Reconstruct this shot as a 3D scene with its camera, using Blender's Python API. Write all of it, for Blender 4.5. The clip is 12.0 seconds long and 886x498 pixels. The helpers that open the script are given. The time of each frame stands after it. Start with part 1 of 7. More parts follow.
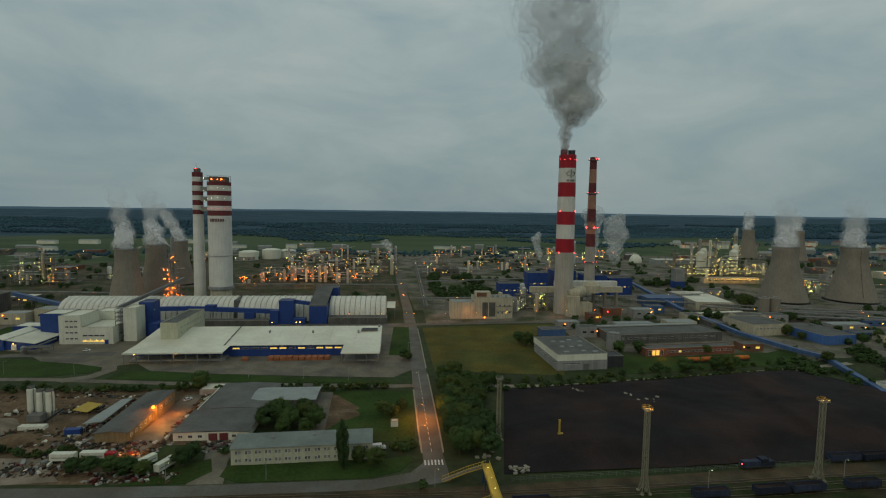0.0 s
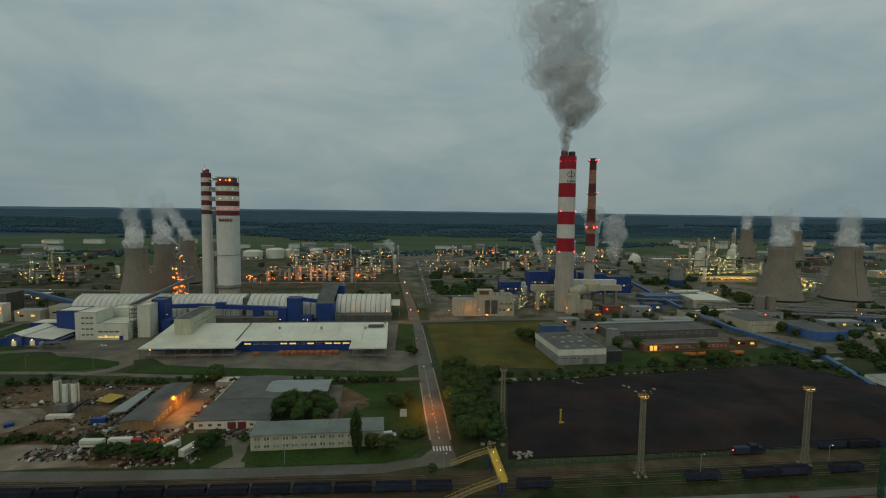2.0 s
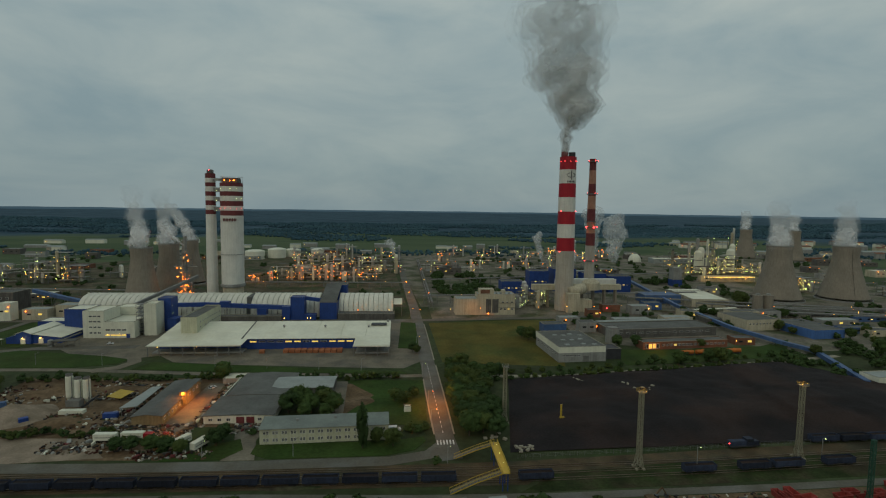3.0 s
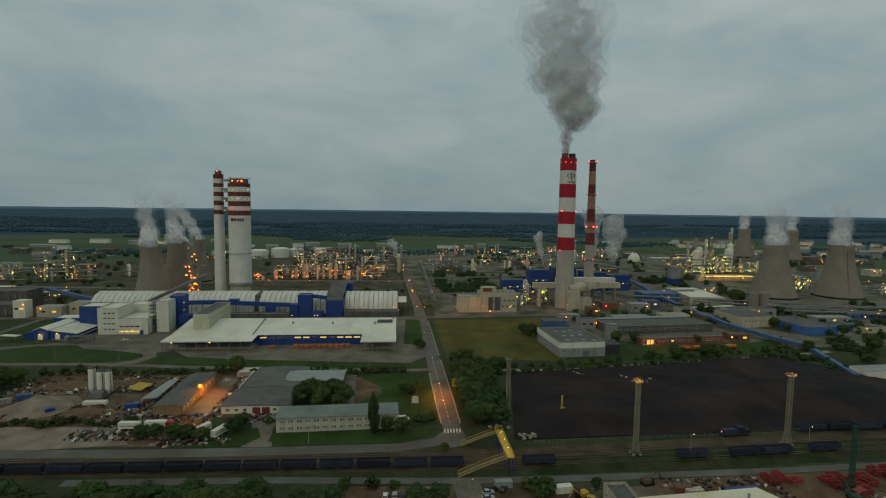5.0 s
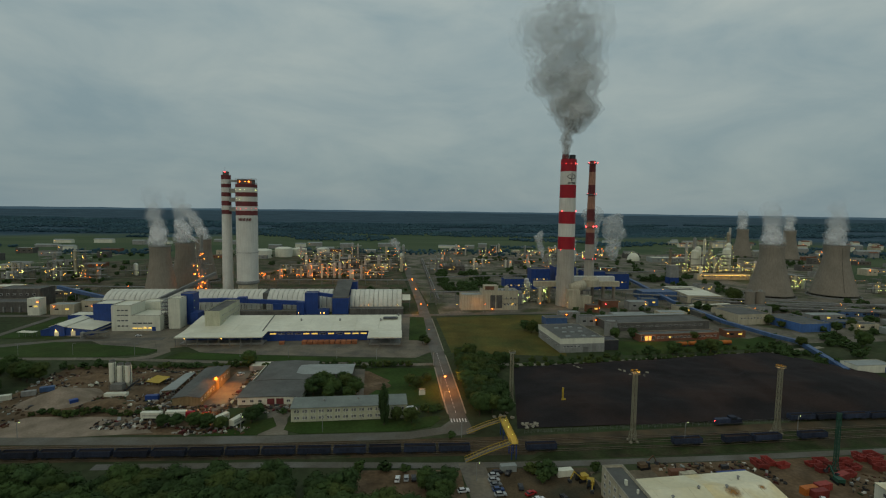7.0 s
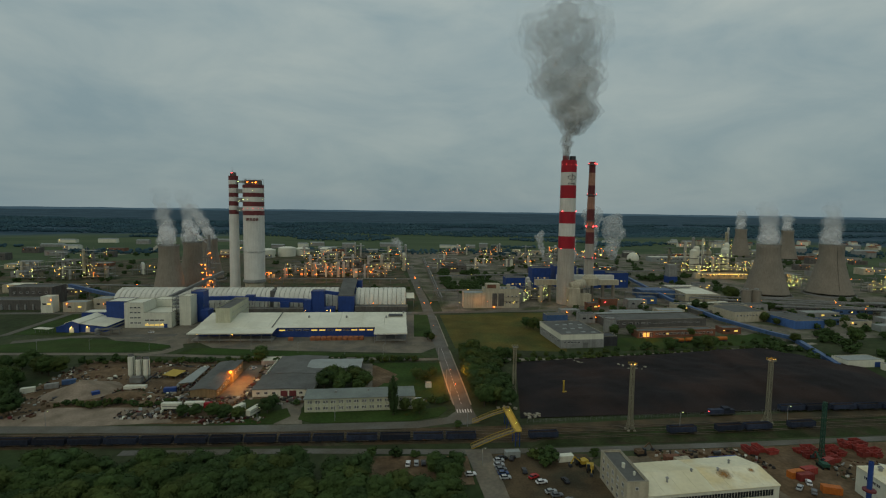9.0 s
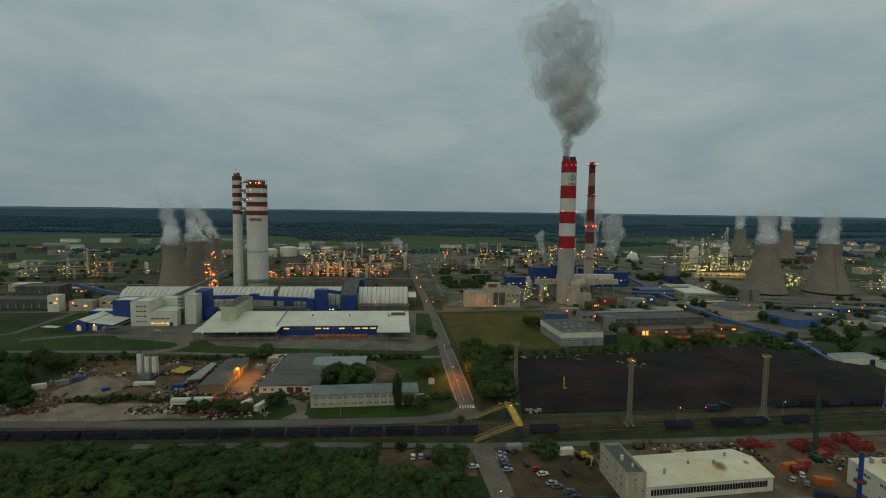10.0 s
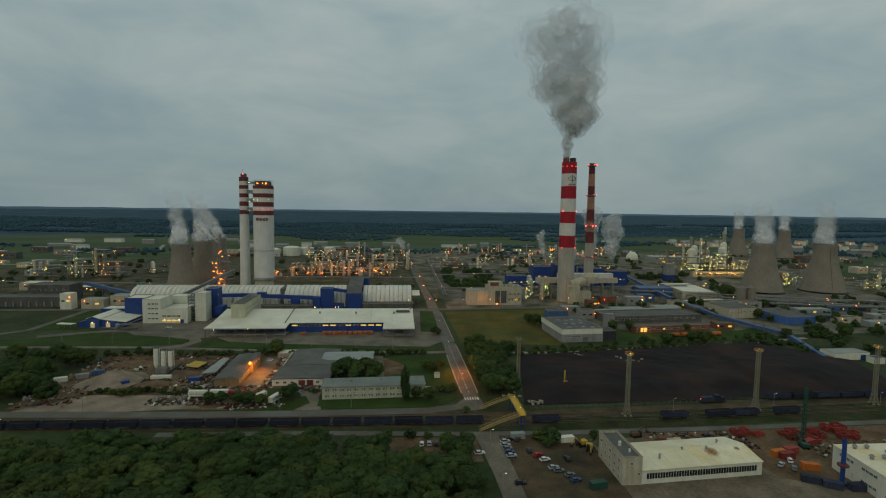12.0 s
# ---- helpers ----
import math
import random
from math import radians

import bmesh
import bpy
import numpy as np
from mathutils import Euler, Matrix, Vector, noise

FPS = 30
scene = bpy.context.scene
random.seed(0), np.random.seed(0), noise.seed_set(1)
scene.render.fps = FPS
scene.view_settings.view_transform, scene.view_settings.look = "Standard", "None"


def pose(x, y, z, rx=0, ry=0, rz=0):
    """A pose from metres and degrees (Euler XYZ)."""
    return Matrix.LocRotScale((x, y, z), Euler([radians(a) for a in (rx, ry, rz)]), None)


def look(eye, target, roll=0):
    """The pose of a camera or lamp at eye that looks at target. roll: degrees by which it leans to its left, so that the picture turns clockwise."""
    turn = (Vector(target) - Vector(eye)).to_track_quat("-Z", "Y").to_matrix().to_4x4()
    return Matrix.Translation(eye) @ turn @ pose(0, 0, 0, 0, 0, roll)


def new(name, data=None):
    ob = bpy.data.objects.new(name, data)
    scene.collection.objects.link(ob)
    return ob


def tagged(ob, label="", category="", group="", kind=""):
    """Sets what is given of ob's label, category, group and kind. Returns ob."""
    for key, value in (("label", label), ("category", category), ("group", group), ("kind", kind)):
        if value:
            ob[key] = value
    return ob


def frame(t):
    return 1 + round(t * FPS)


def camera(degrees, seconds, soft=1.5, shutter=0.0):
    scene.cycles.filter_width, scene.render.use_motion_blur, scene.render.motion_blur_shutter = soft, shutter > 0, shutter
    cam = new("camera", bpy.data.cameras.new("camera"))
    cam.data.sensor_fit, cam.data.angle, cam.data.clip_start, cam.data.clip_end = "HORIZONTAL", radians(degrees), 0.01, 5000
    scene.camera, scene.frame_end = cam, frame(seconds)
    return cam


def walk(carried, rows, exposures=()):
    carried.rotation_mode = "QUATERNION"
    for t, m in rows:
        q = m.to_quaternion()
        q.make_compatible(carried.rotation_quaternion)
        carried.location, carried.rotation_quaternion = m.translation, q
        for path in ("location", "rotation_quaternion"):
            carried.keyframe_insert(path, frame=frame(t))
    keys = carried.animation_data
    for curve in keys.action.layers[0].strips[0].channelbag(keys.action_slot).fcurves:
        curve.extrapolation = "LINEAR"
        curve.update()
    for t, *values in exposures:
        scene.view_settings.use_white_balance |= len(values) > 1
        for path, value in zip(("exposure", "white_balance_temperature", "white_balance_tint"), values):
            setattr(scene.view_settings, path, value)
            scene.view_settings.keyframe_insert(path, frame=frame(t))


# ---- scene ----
cam = camera(82.9, 12.0, soft=1.15)
# a drone that backs away at a steady pace, always looking the same way
LOOK = Matrix.Rotation(radians(-4.76), 4, "Z") @ Matrix.Rotation(radians(90 - 4.534), 4, "X") @ Matrix.Rotation(radians(0.766), 4, "Z")


def eye_at(t):
    return (0.040 - 2.0412 * t + 0.00212 * t * t, -5.057 - 5.5811 * t + 0.00678 * t * t, 99.142 - 0.0077 * t + 0.0020 * t * t)


walk(cam, [(t, Matrix.Translation(eye_at(t)) @ LOOK) for t in range(13)])

# ---- sky and light: a grey evening under thick cloud ----
world = bpy.data.worlds.new("evening_sky")
scene.world = world
scene.cycles.transparent_max_bounces = 32
world.use_nodes = True
wn, wl = world.node_tree.nodes, world.node_tree.links
wn.clear()
w_out = wn.new("ShaderNodeOutputWorld")
w_bg = wn.new("ShaderNodeBackground")
w_sky = wn.new("ShaderNodeTexSky")
w_sky.sky_type = "NISHITA"
w_sky.sun_disc = False
w_sky.sun_elevation = radians(4)
w_sky.sun_rotation = radians(200)
w_co = wn.new("ShaderNodeTexCoord")
w_map = wn.new("ShaderNodeMapping")
w_map.inputs["Scale"].default_value = (1.6, 1.6, 4.2)
w_n1 = wn.new("ShaderNodeTexNoise")
w_n1.inputs["Scale"].default_value = 2.3
w_n1.inputs["Detail"].default_value = 5
w_n1.inputs["Roughness"].default_value = 0.56
w_n1.inputs["Distortion"].default_value = 0.4
w_r1 = wn.new("ShaderNodeValToRGB")
w_r1.color_ramp.elements[0].position, w_r1.color_ramp.elements[0].color = 0.30, (0.268, 0.350, 0.368, 1)
w_r1.color_ramp.elements[1].position, w_r1.color_ramp.elements[1].color = 0.70, (0.400, 0.458, 0.436, 1)
w_sep = wn.new("ShaderNodeSeparateXYZ")
w_r2 = wn.new("ShaderNodeValToRGB")
w_r2.color_ramp.elements[0].position, w_r2.color_ramp.elements[0].color = 0.0, (0.62, 0.685, 0.735, 1)
w_r2.color_ramp.elements[1].position, w_r2.color_ramp.elements[1].color = 0.40, (1.0, 1.0, 1.0, 1)
w_mul = wn.new("ShaderNodeMixRGB")
w_mul.blend_type = "MULTIPLY"
w_mul.inputs[0].default_value = 1
w_add = wn.new("ShaderNodeMixRGB")
w_add.blend_type = "ADD"
w_add.inputs[0].default_value = 0.006
wl.new(w_co.outputs["Generated"], w_map.inputs["Vector"])
wl.new(w_map.outputs["Vector"], w_n1.inputs["Vector"])
wl.new(w_n1.outputs["Fac"], w_r1.inputs["Fac"])
wl.new(w_co.outputs["Generated"], w_sep.inputs["Vector"])
wl.new(w_sep.outputs["Z"], w_r2.inputs["Fac"])
wl.new(w_r1.outputs["Color"], w_mul.inputs[1])
wl.new(w_r2.outputs["Color"], w_mul.inputs[2])
wl.new(w_mul.outputs["Color"], w_add.inputs[1])
wl.new(w_sky.outputs["Color"], w_add.inputs[2])
wl.new(w_add.outputs["Color"], w_bg.inputs["Color"])
w_bg.inputs["Strength"].default_value = 1.0
wl.new(w_bg.outputs["Background"], w_out.inputs["Surface"])

sun = new("sun", bpy.data.lights.new("sun", "SUN"))
sun.data.energy, sun.data.angle, sun.data.color = 0.4, radians(40), (1.0, 0.82, 0.58)
sun.matrix_world = look((-400, -500, 600), (0, 200, 0))


def point_light(x, y, z, watts, colour, size=0.4):
    ob = new("lamp_light", bpy.data.lights.new("lamp_light", "POINT"))
    ob.data.energy, ob.data.color, ob.data.shadow_soft_size = watts, colour, size
    ob.location = (x, y, z)
    return ob


AMBER, SODIUM, WARM = (1.0, 0.30, 0.04), (1.0, 0.5, 0.13), (1.0, 0.72, 0.35)

# ---- materials ----
def mat(name, col, rough=0.8, metal=0.0, var=0.3, big=14.0, small=1.2, bump=0.15, tint=None, rand=0.0, stain=0.0):
    """Paint, earth, stone: the base colour varies at two sizes (metres), with fine relief, stains and a tint patched in."""
    m = bpy.data.materials.new(name)
    m.use_nodes = True
    n, l = m.node_tree.nodes, m.node_tree.links
    b = n["Principled BSDF"]
    b.inputs["Roughness"].default_value = rough
    b.inputs["Metallic"].default_value = metal
    b.inputs["Specular IOR Level"].default_value = 0.12 if rough >= 0.8 else 0.35
    geo = n.new("ShaderNodeNewGeometry")
    n1, n2 = n.new("ShaderNodeTexNoise"), n.new("ShaderNodeTexNoise")
    n1.inputs["Scale"].default_value, n1.inputs["Detail"].default_value = 1 / big, 5
    n2.inputs["Scale"].default_value, n2.inputs["Detail"].default_value = 1 / small, 3
    r1, r2 = n.new("ShaderNodeMapRange"), n.new("ShaderNodeMapRange")
    for r, lo, hi in ((r1, 1 - var, 1 + var), (r2, 1 - var * 0.7, 1 + var * 0.7)):
        r.inputs["From Min"].default_value, r.inputs["From Max"].default_value = 0.28, 0.72
        r.inputs["To Min"].default_value, r.inputs["To Max"].default_value = lo, hi
    mul = n.new("ShaderNodeMath")
    mul.operation = "MULTIPLY"
    mix = n.new("ShaderNodeMixRGB")
    mix.inputs[1].default_value = (*col, 1)
    mix.inputs[2].default_value = (*(tint or col), 1)
    patch = n.new("ShaderNodeTexNoise")
    patch.inputs["Scale"].default_value, patch.inputs["Detail"].default_value = 0.6 / big, 6
    pr = n.new("ShaderNodeMapRange")
    pr.inputs["From Min"].default_value, pr.inputs["From Max"].default_value = 0.45, 0.62
    l.new(patch.outputs["Fac"], pr.inputs["Value"])
    l.new(pr.outputs["Result"], mix.inputs[0])
    fin = n.new("ShaderNodeMixRGB")
    fin.blend_type = "MULTIPLY"
    fin.inputs[0].default_value = 1
    l.new(geo.outputs["Position"], n1.inputs["Vector"])
    l.new(geo.outputs["Position"], n2.inputs["Vector"])
    l.new(geo.outputs["Position"], patch.inputs["Vector"])
    l.new(n1.outputs["Fac"], r1.inputs["Value"])
    l.new(n2.outputs["Fac"], r2.inputs["Value"])
    l.new(r1.outputs["Result"], mul.inputs[0])
    l.new(r2.outputs["Result"], mul.inputs[1])
    l.new(mix.outputs["Color"], fin.inputs[1])
    last = mul
    if rand:
        info = n.new("ShaderNodeObjectInfo")
        rr = n.new("ShaderNodeMapRange")
        rr.inputs["To Min"].default_value, rr.inputs["To Max"].default_value = 1 - rand, 1 + rand
        m3 = n.new("ShaderNodeMath")
        m3.operation = "MULTIPLY"
        l.new(info.outputs["Random"], rr.inputs["Value"])
        l.new(rr.outputs["Result"], m3.inputs[0])
        l.new(mul.outputs["Value"], m3.inputs[1])
        last = m3
    if stain:
        # rain streaks: noise drawn out along the vertical
        mp = n.new("ShaderNodeMapping")
        mp.inputs["Scale"].default_value = (0.9, 0.9, 0.06)
        st = n.new("ShaderNodeTexNoise")
        st.inputs["Scale"].default_value, st.inputs["Detail"].default_value = 1.0, 4
        sr = n.new("ShaderNodeMapRange")
        sr.inputs["From Min"].default_value, sr.inputs["From Max"].default_value = 0.4, 0.7
        sr.inputs["To Min"].default_value, sr.inputs["To Max"].default_value = 1.0, 1 - stain
        m4 = n.new("ShaderNodeMath")
        m4.operation = "MULTIPLY"
        l.new(geo.outputs["Position"], mp.inputs["Vector"])
        l.new(mp.outputs["Vector"], st.inputs["Vector"])
        l.new(st.outputs["Fac"], sr.inputs["Value"])
        l.new(sr.outputs["Result"], m4.inputs[0])
        l.new(last.outputs["Value"], m4.inputs[1])
        last = m4
    l.new(last.outputs["Value"], fin.inputs[2])
    l.new(fin.outputs["Color"], b.inputs["Base Color"])
    if bump:
        bp = n.new("ShaderNodeBump")
        bp.inputs["Strength"].default_value = bump
        bp.inputs["Distance"].default_value = 0.3
        l.new(n2.outputs["Fac"], bp.inputs["Height"])
        l.new(bp.outputs["Normal"], b.inputs["Normal"])
    return m


def glow(name, col, strength):
    m = bpy.data.materials.new(name)
    m.use_nodes = True
    b = m.node_tree.nodes["Principled BSDF"]
    b.inputs["Base Color"].default_value = (*col, 1)
    b.inputs["Emission Color"].default_value = (*col, 1)
    b.inputs["Emission Strength"].default_value = strength
    return m


def vapour(name, col, dense, size, thin_from=None, thin_to=None):
    """Smoke or steam: a scattering skin with ragged holes, thinning out with height."""
    m = bpy.data.materials.new(name)
    m.use_nodes = True
    n, l = m.node_tree.nodes, m.node_tree.links
    n.clear()
    out = n.new("ShaderNodeOutputMaterial")
    mix = n.new("ShaderNodeMixShader")
    tr = n.new("ShaderNodeBsdfTransparent")
    both = n.new("ShaderNodeMixShader")
    both.inputs[0].default_value = 0.4
    d, t = n.new("ShaderNodeBsdfDiffuse"), n.new("ShaderNodeBsdfTranslucent")
    geo = n.new("ShaderNodeNewGeometry")
    nz = n.new("ShaderNodeTexNoise")
    nz.inputs["Scale"].default_value, nz.inputs["Detail"].default_value = 1 / size, 4
    nz.inputs["Roughness"].default_value = 0.5
    mr = n.new("ShaderNodeMapRange")
    mr.inputs["From Min"].default_value, mr.inputs["From Max"].default_value = 0.34, 0.66
    mr.inputs["To Min"].default_value, mr.inputs["To Max"].default_value = dense * 0.6, min(1.0, dense * 1.35)
    cr = n.new("ShaderNodeMixRGB")
    cr.inputs[1].default_value = (*[c * 0.8 for c in col], 1)
    cr.inputs[2].default_value = (*[min(1, c * 1.15) for c in col], 1)
    l.new(geo.outputs["Position"], nz.inputs["Vector"])
    l.new(nz.outputs["Fac"], mr.inputs["Value"])
    l.new(nz.outputs["Fac"], cr.inputs[0])
    for s in (d, t):
        l.new(cr.outputs["Color"], s.inputs["Color"])
    l.new(d.outputs[0], both.inputs[1])
    l.new(t.outputs[0], both.inputs[2])
    fac = mr.outputs["Result"]
    if thin_to:
        sep = n.new("ShaderNodeSeparateXYZ")
        zr = n.new("ShaderNodeMapRange")
        zr.inputs["From Min"].default_value, zr.inputs["From Max"].default_value = thin_from, thin_to
        zr.inputs["To Min"].default_value, zr.inputs["To Max"].default_value = 1, 0.0
        mm = n.new("ShaderNodeMath")
        mm.operation = "MULTIPLY"
        l.new(geo.outputs["Position"], sep.inputs["Vector"])
        l.new(sep.outputs["Z"], zr.inputs["Value"])
        l.new(zr.outputs["Result"], mm.inputs[0])
        l.new(fac, mm.inputs[1])
        fac = mm.outputs["Value"]
    l.new(fac, mix.inputs[0])
    l.new(tr.outputs[0], mix.inputs[1])
    l.new(both.outputs[0], mix.inputs[2])
    l.new(mix.outputs[0], out.inputs["Surface"])
    return m


M_GRASS = mat("mown_grass", (0.030, 0.058, 0.012), 0.95, var=0.3, big=18, small=1.5, tint=(0.040, 0.060, 0.015))
M_FIELD = mat("dry_field", (0.098, 0.083, 0.020), 0.95, var=0.3, big=22, small=1.6, tint=(0.066, 0.075, 0.02))
M_BANK = mat("rough_bank_grass", (0.026, 0.038, 0.012), 0.95, var=0.4, big=9, small=1.2, tint=(0.046, 0.040, 0.022))
M_ROOFC = mat("cream_sheet_roof", (0.68, 0.635, 0.45), 0.6, var=0.07, big=9, small=1.5, bump=0.05, tint=(0.64, 0.58, 0.38))
M_WASTE = mat("trodden_earth", (0.092, 0.078, 0.052), 0.95, var=0.45, big=16, small=2.0, tint=(0.040, 0.058, 0.024))
M_DIRT = mat("bare_soil", (0.110, 0.074, 0.042), 0.95, var=0.35, big=9, small=1.5, tint=(0.150, 0.106, 0.066))
M_SAND = mat("pale_gravel", (0.25, 0.20, 0.15), 0.95, var=0.2, big=7, small=0.8, tint=(0.18, 0.145, 0.105))
M_ROAD = mat("worn_asphalt", (0.112, 0.104, 0.084), 0.85, var=0.18, big=12, small=1.0, tint=(0.135, 0.132, 0.118))
M_GRAVEL = mat("plant_gravel", (0.165, 0.148, 0.118), 0.95, var=0.35, big=20, small=3.0, tint=(0.062, 0.075, 0.036))
M_PAVE = mat("oil_stained_paving", (0.170, 0.138, 0.096), 0.9, var=0.3, big=9, small=1.2, tint=(0.128, 0.106, 0.072))
M_CONC = mat("concrete_yard", (0.165, 0.145, 0.11), 0.85, var=0.22, big=10, small=1.4, tint=(0.12, 0.11, 0.09))
M_KERB = mat("pale_concrete", (0.27, 0.248, 0.19), 0.85, var=0.15, big=6, small=0.8)
M_LINE = mat("road_paint", (0.6, 0.6, 0.57), 0.7, var=0.25, big=2, small=0.4)
M_COAL = mat("coal", (0.0195, 0.0168, 0.0175), 0.92, var=0.35, big=22, small=0.8, bump=0.6, tint=(0.032, 0.0215, 0.019))
M_BALLAST = mat("rail_ballast", (0.085, 0.062, 0.036), 0.95, var=0.35, big=10, small=0.7, tint=(0.05, 0.046, 0.03))
M_RAIL = mat("rail_steel", (0.2, 0.15, 0.11), 0.45, metal=0.7, var=0.2)
M_WHITE = mat("white_cladding", (0.66, 0.66, 0.54), 0.6, var=0.07, big=9, small=2, bump=0.05, stain=0.12)
M_ROOFW = mat("white_sheet_roof", (0.68, 0.67, 0.54), 0.55, var=0.08, big=14, small=2.5, bump=0.05, tint=(0.60, 0.58, 0.45))
M_ROOFR = mat("rust_stained_roof", (0.72, 0.67, 0.48), 0.6, var=0.1, big=8, small=1.2, tint=(0.66, 0.55, 0.3))
M_TIMBER = mat("weathered_timber", (0.11, 0.075, 0.045), 0.9, var=0.3, big=2, small=0.5)
M_ARCH = mat("arched_sheet", (0.64, 0.63, 0.54), 0.55, var=0.08, big=9, small=2, bump=0.05, rand=0.05, stain=0.12)
M_BLUE = mat("blue_cladding", (0.017, 0.052, 0.215), 0.5, var=0.14, big=6, small=1.2, bump=0.05, stain=0.15)
M_BLUEP = mat("pale_blue_sheet", (0.055, 0.11, 0.235), 0.55, var=0.18, big=6, small=1.2, stain=0.2)
M_BLUEL = mat("bright_blue_sheet", (0.065, 0.15, 0.38), 0.55, var=0.12, big=6, small=1.2, stain=0.2)
M_GREYR = mat("grey_felt_roof", (0.125, 0.128, 0.12), 0.85, var=0.15, big=8, small=1.4, tint=(0.105, 0.105, 0.098))
M_PALER = mat("pale_grey_roof", (0.25, 0.275, 0.26), 0.6, var=0.12, big=7, small=1.2)
M_OFFR = mat("weathered_green_grey_roof", (0.165, 0.190, 0.168), 0.7, var=0.14, big=6, small=1.0, tint=(0.14, 0.16, 0.145))
M_RENDER = mat("pale_green_render", (0.5, 0.5, 0.36), 0.85, var=0.1, big=6, small=1.0, stain=0.2)
M_BEIGE = mat("beige_render", (0.46, 0.42, 0.31), 0.85, var=0.12, big=6, small=1.0, stain=0.25)
M_YELLOWW = mat("ochre_wall", (0.22, 0.18, 0.10), 0.85, var=0.15, big=5, small=0.9, stain=0.25)
M_GREYW = mat("grey_wall", (0.27, 0.275, 0.26), 0.85, var=0.14, big=6, small=1.1, stain=0.25)
M_DARKW = mat("sooty_wall", (0.12, 0.115, 0.105), 0.9, var=0.2, big=6, small=1.1, stain=0.3)
M_BRICK = mat("brick_wall", (0.17, 0.085, 0.055), 0.9, var=0.2, big=5, small=0.7)
M_CONCT = mat("tower_concrete", (0.245, 0.218, 0.175), 0.9, var=0.08, big=16, small=2.2, bump=0.08, tint=(0.215, 0.192, 0.155), stain=0.16)
M_CHIM = mat("chimney_concrete", (0.4, 0.375, 0.32), 0.85, var=0.08, big=10, small=1.5, stain=0.15)
M_RED = mat("signal_red_paint", (0.34, 0.010, 0.022), 0.6, var=0.1, big=8, small=1.5, stain=0.15)
M_WPAINT = mat("white_paint", (0.62, 0.615, 0.56), 0.65, var=0.07, big=8, small=1.5, stain=0.12)
M_DRED = mat("dull_red_paint", (0.15, 0.034, 0.036), 0.7, var=0.14, big=6, small=1.2, stain=0.2)
M_PINK = mat("faded_paint", (0.42, 0.22, 0.15), 0.75, var=0.14, big=6, small=1.2, stain=0.25)
M_STEEL = mat("grey_steelwork", (0.17, 0.17, 0.16), 0.55, metal=0.3, var=0.2, big=4, small=0.7)
M_DARK = mat("dark_steel", (0.035, 0.036, 0.04), 0.6, var=0.25, big=4, small=0.7)
M_SILVER = mat("aluminium_lagging", (0.5, 0.5, 0.47), 0.4, metal=0.5, var=0.15, big=5, small=0.8)
M_YELLOW = mat("yellow_paint", (0.42, 0.29, 0.035), 0.6, var=0.15, big=3, small=0.6)
M_MASTC = mat("galvanised_lattice", (0.25, 0.235, 0.165), 0.6, metal=0.2, var=0.15, big=4, small=0.7)
M_GREENP = mat("green_paint", (0.018, 0.070, 0.046), 0.6, var=0.2, big=3, small=0.6)
M_WAGON = mat("wagon_blue", (0.022, 0.03, 0.055), 0.75, var=0.3, big=5, small=0.8, rand=0.45, stain=0.3)
M_REDBOX = mat("skip_red", (0.25, 0.040, 0.032), 0.7, var=0.2, big=3, small=0.6, rand=0.3, stain=0.25)
M_ORANGE = mat("orange_paint", (0.45, 0.13, 0.02), 0.65, var=0.2, big=3, small=0.6)
M_BRICKS = mat("stacked_brick_pallets", (0.3, 0.12, 0.06), 0.9, var=0.25, big=3, small=0.5, rand=0.2)
M_GLASS = mat("dark_window_glass", (0.025, 0.03, 0.035), 0.12, var=0.1, bump=0)
M_FRAME = mat("window_frame_paint", (0.55, 0.55, 0.52), 0.6, var=0.06, bump=0)
M_LIT = glow("lit_window", (1.0, 0.66, 0.13), 0.7)
M_TYRE = mat("black_rubber", (0.02, 0.02, 0.02), 0.85, var=0.1)
M_TRUNK = mat("bark", (0.07, 0.055, 0.04), 0.95, var=0.2, big=2, small=0.3)
M_LEAF = [mat("foliage_" + s, c, 0.85, var=0.22, big=6, small=2.0, bump=0, rand=0.2) for s, c in (
    ("mid", (0.046, 0.076, 0.022)), ("deep", (0.038, 0.066, 0.022)), ("olive", (0.058, 0.080, 0.022)))]
# far crowns: the blue of distance haze is painted into the base colour
M_FAR = mat("haze_painted_woodland", (0.036, 0.076, 0.100), 0.95, var=0.25, big=140, small=18, bump=0, tint=(0.044, 0.088, 0.104))
M_SMOKE = [vapour("chimney_smoke_" + n, c, a, 30, 200, 326) for n, c, a in (
    ("heart", (0.78, 0.80, 0.80), 0.55), ("core", (0.80, 0.82, 0.82), 0.42), ("body", (0.82, 0.84, 0.84), 0.28), ("skin", (0.84, 0.86, 0.86), 0.21), ("edge", (0.78, 0.80, 0.80), 0.15), ("fringe", (0.80, 0.82, 0.82), 0.11),
    ("veil", (0.82, 0.84, 0.84), 0.07))]
M_STEAM = [vapour("white_steam_" + n, (0.93, 0.94, 0.93), a, 16, 60, z) for n, a, z in (("core", 0.55, 104), ("body", 0.36, 112), ("skin", 0.22, 120), ("veil", 0.12, 124))]
M_STEAMF = vapour("thin_steam", (0.8, 0.81, 0.8), 0.24, 12)
G_YEL = glow("sodium_lamp_glow", (1.0, 0.50, 0.07), 9)
G_ORA = glow("amber_lamp_glow", (1.0, 0.18, 0.014), 9)
G_WHT = glow("mercury_lamp_glow", (0.72, 0.90, 0.24), 9)
G_RED = glow("obstruction_lamp_glow", (1.0, 0.05, 0.05), 7)

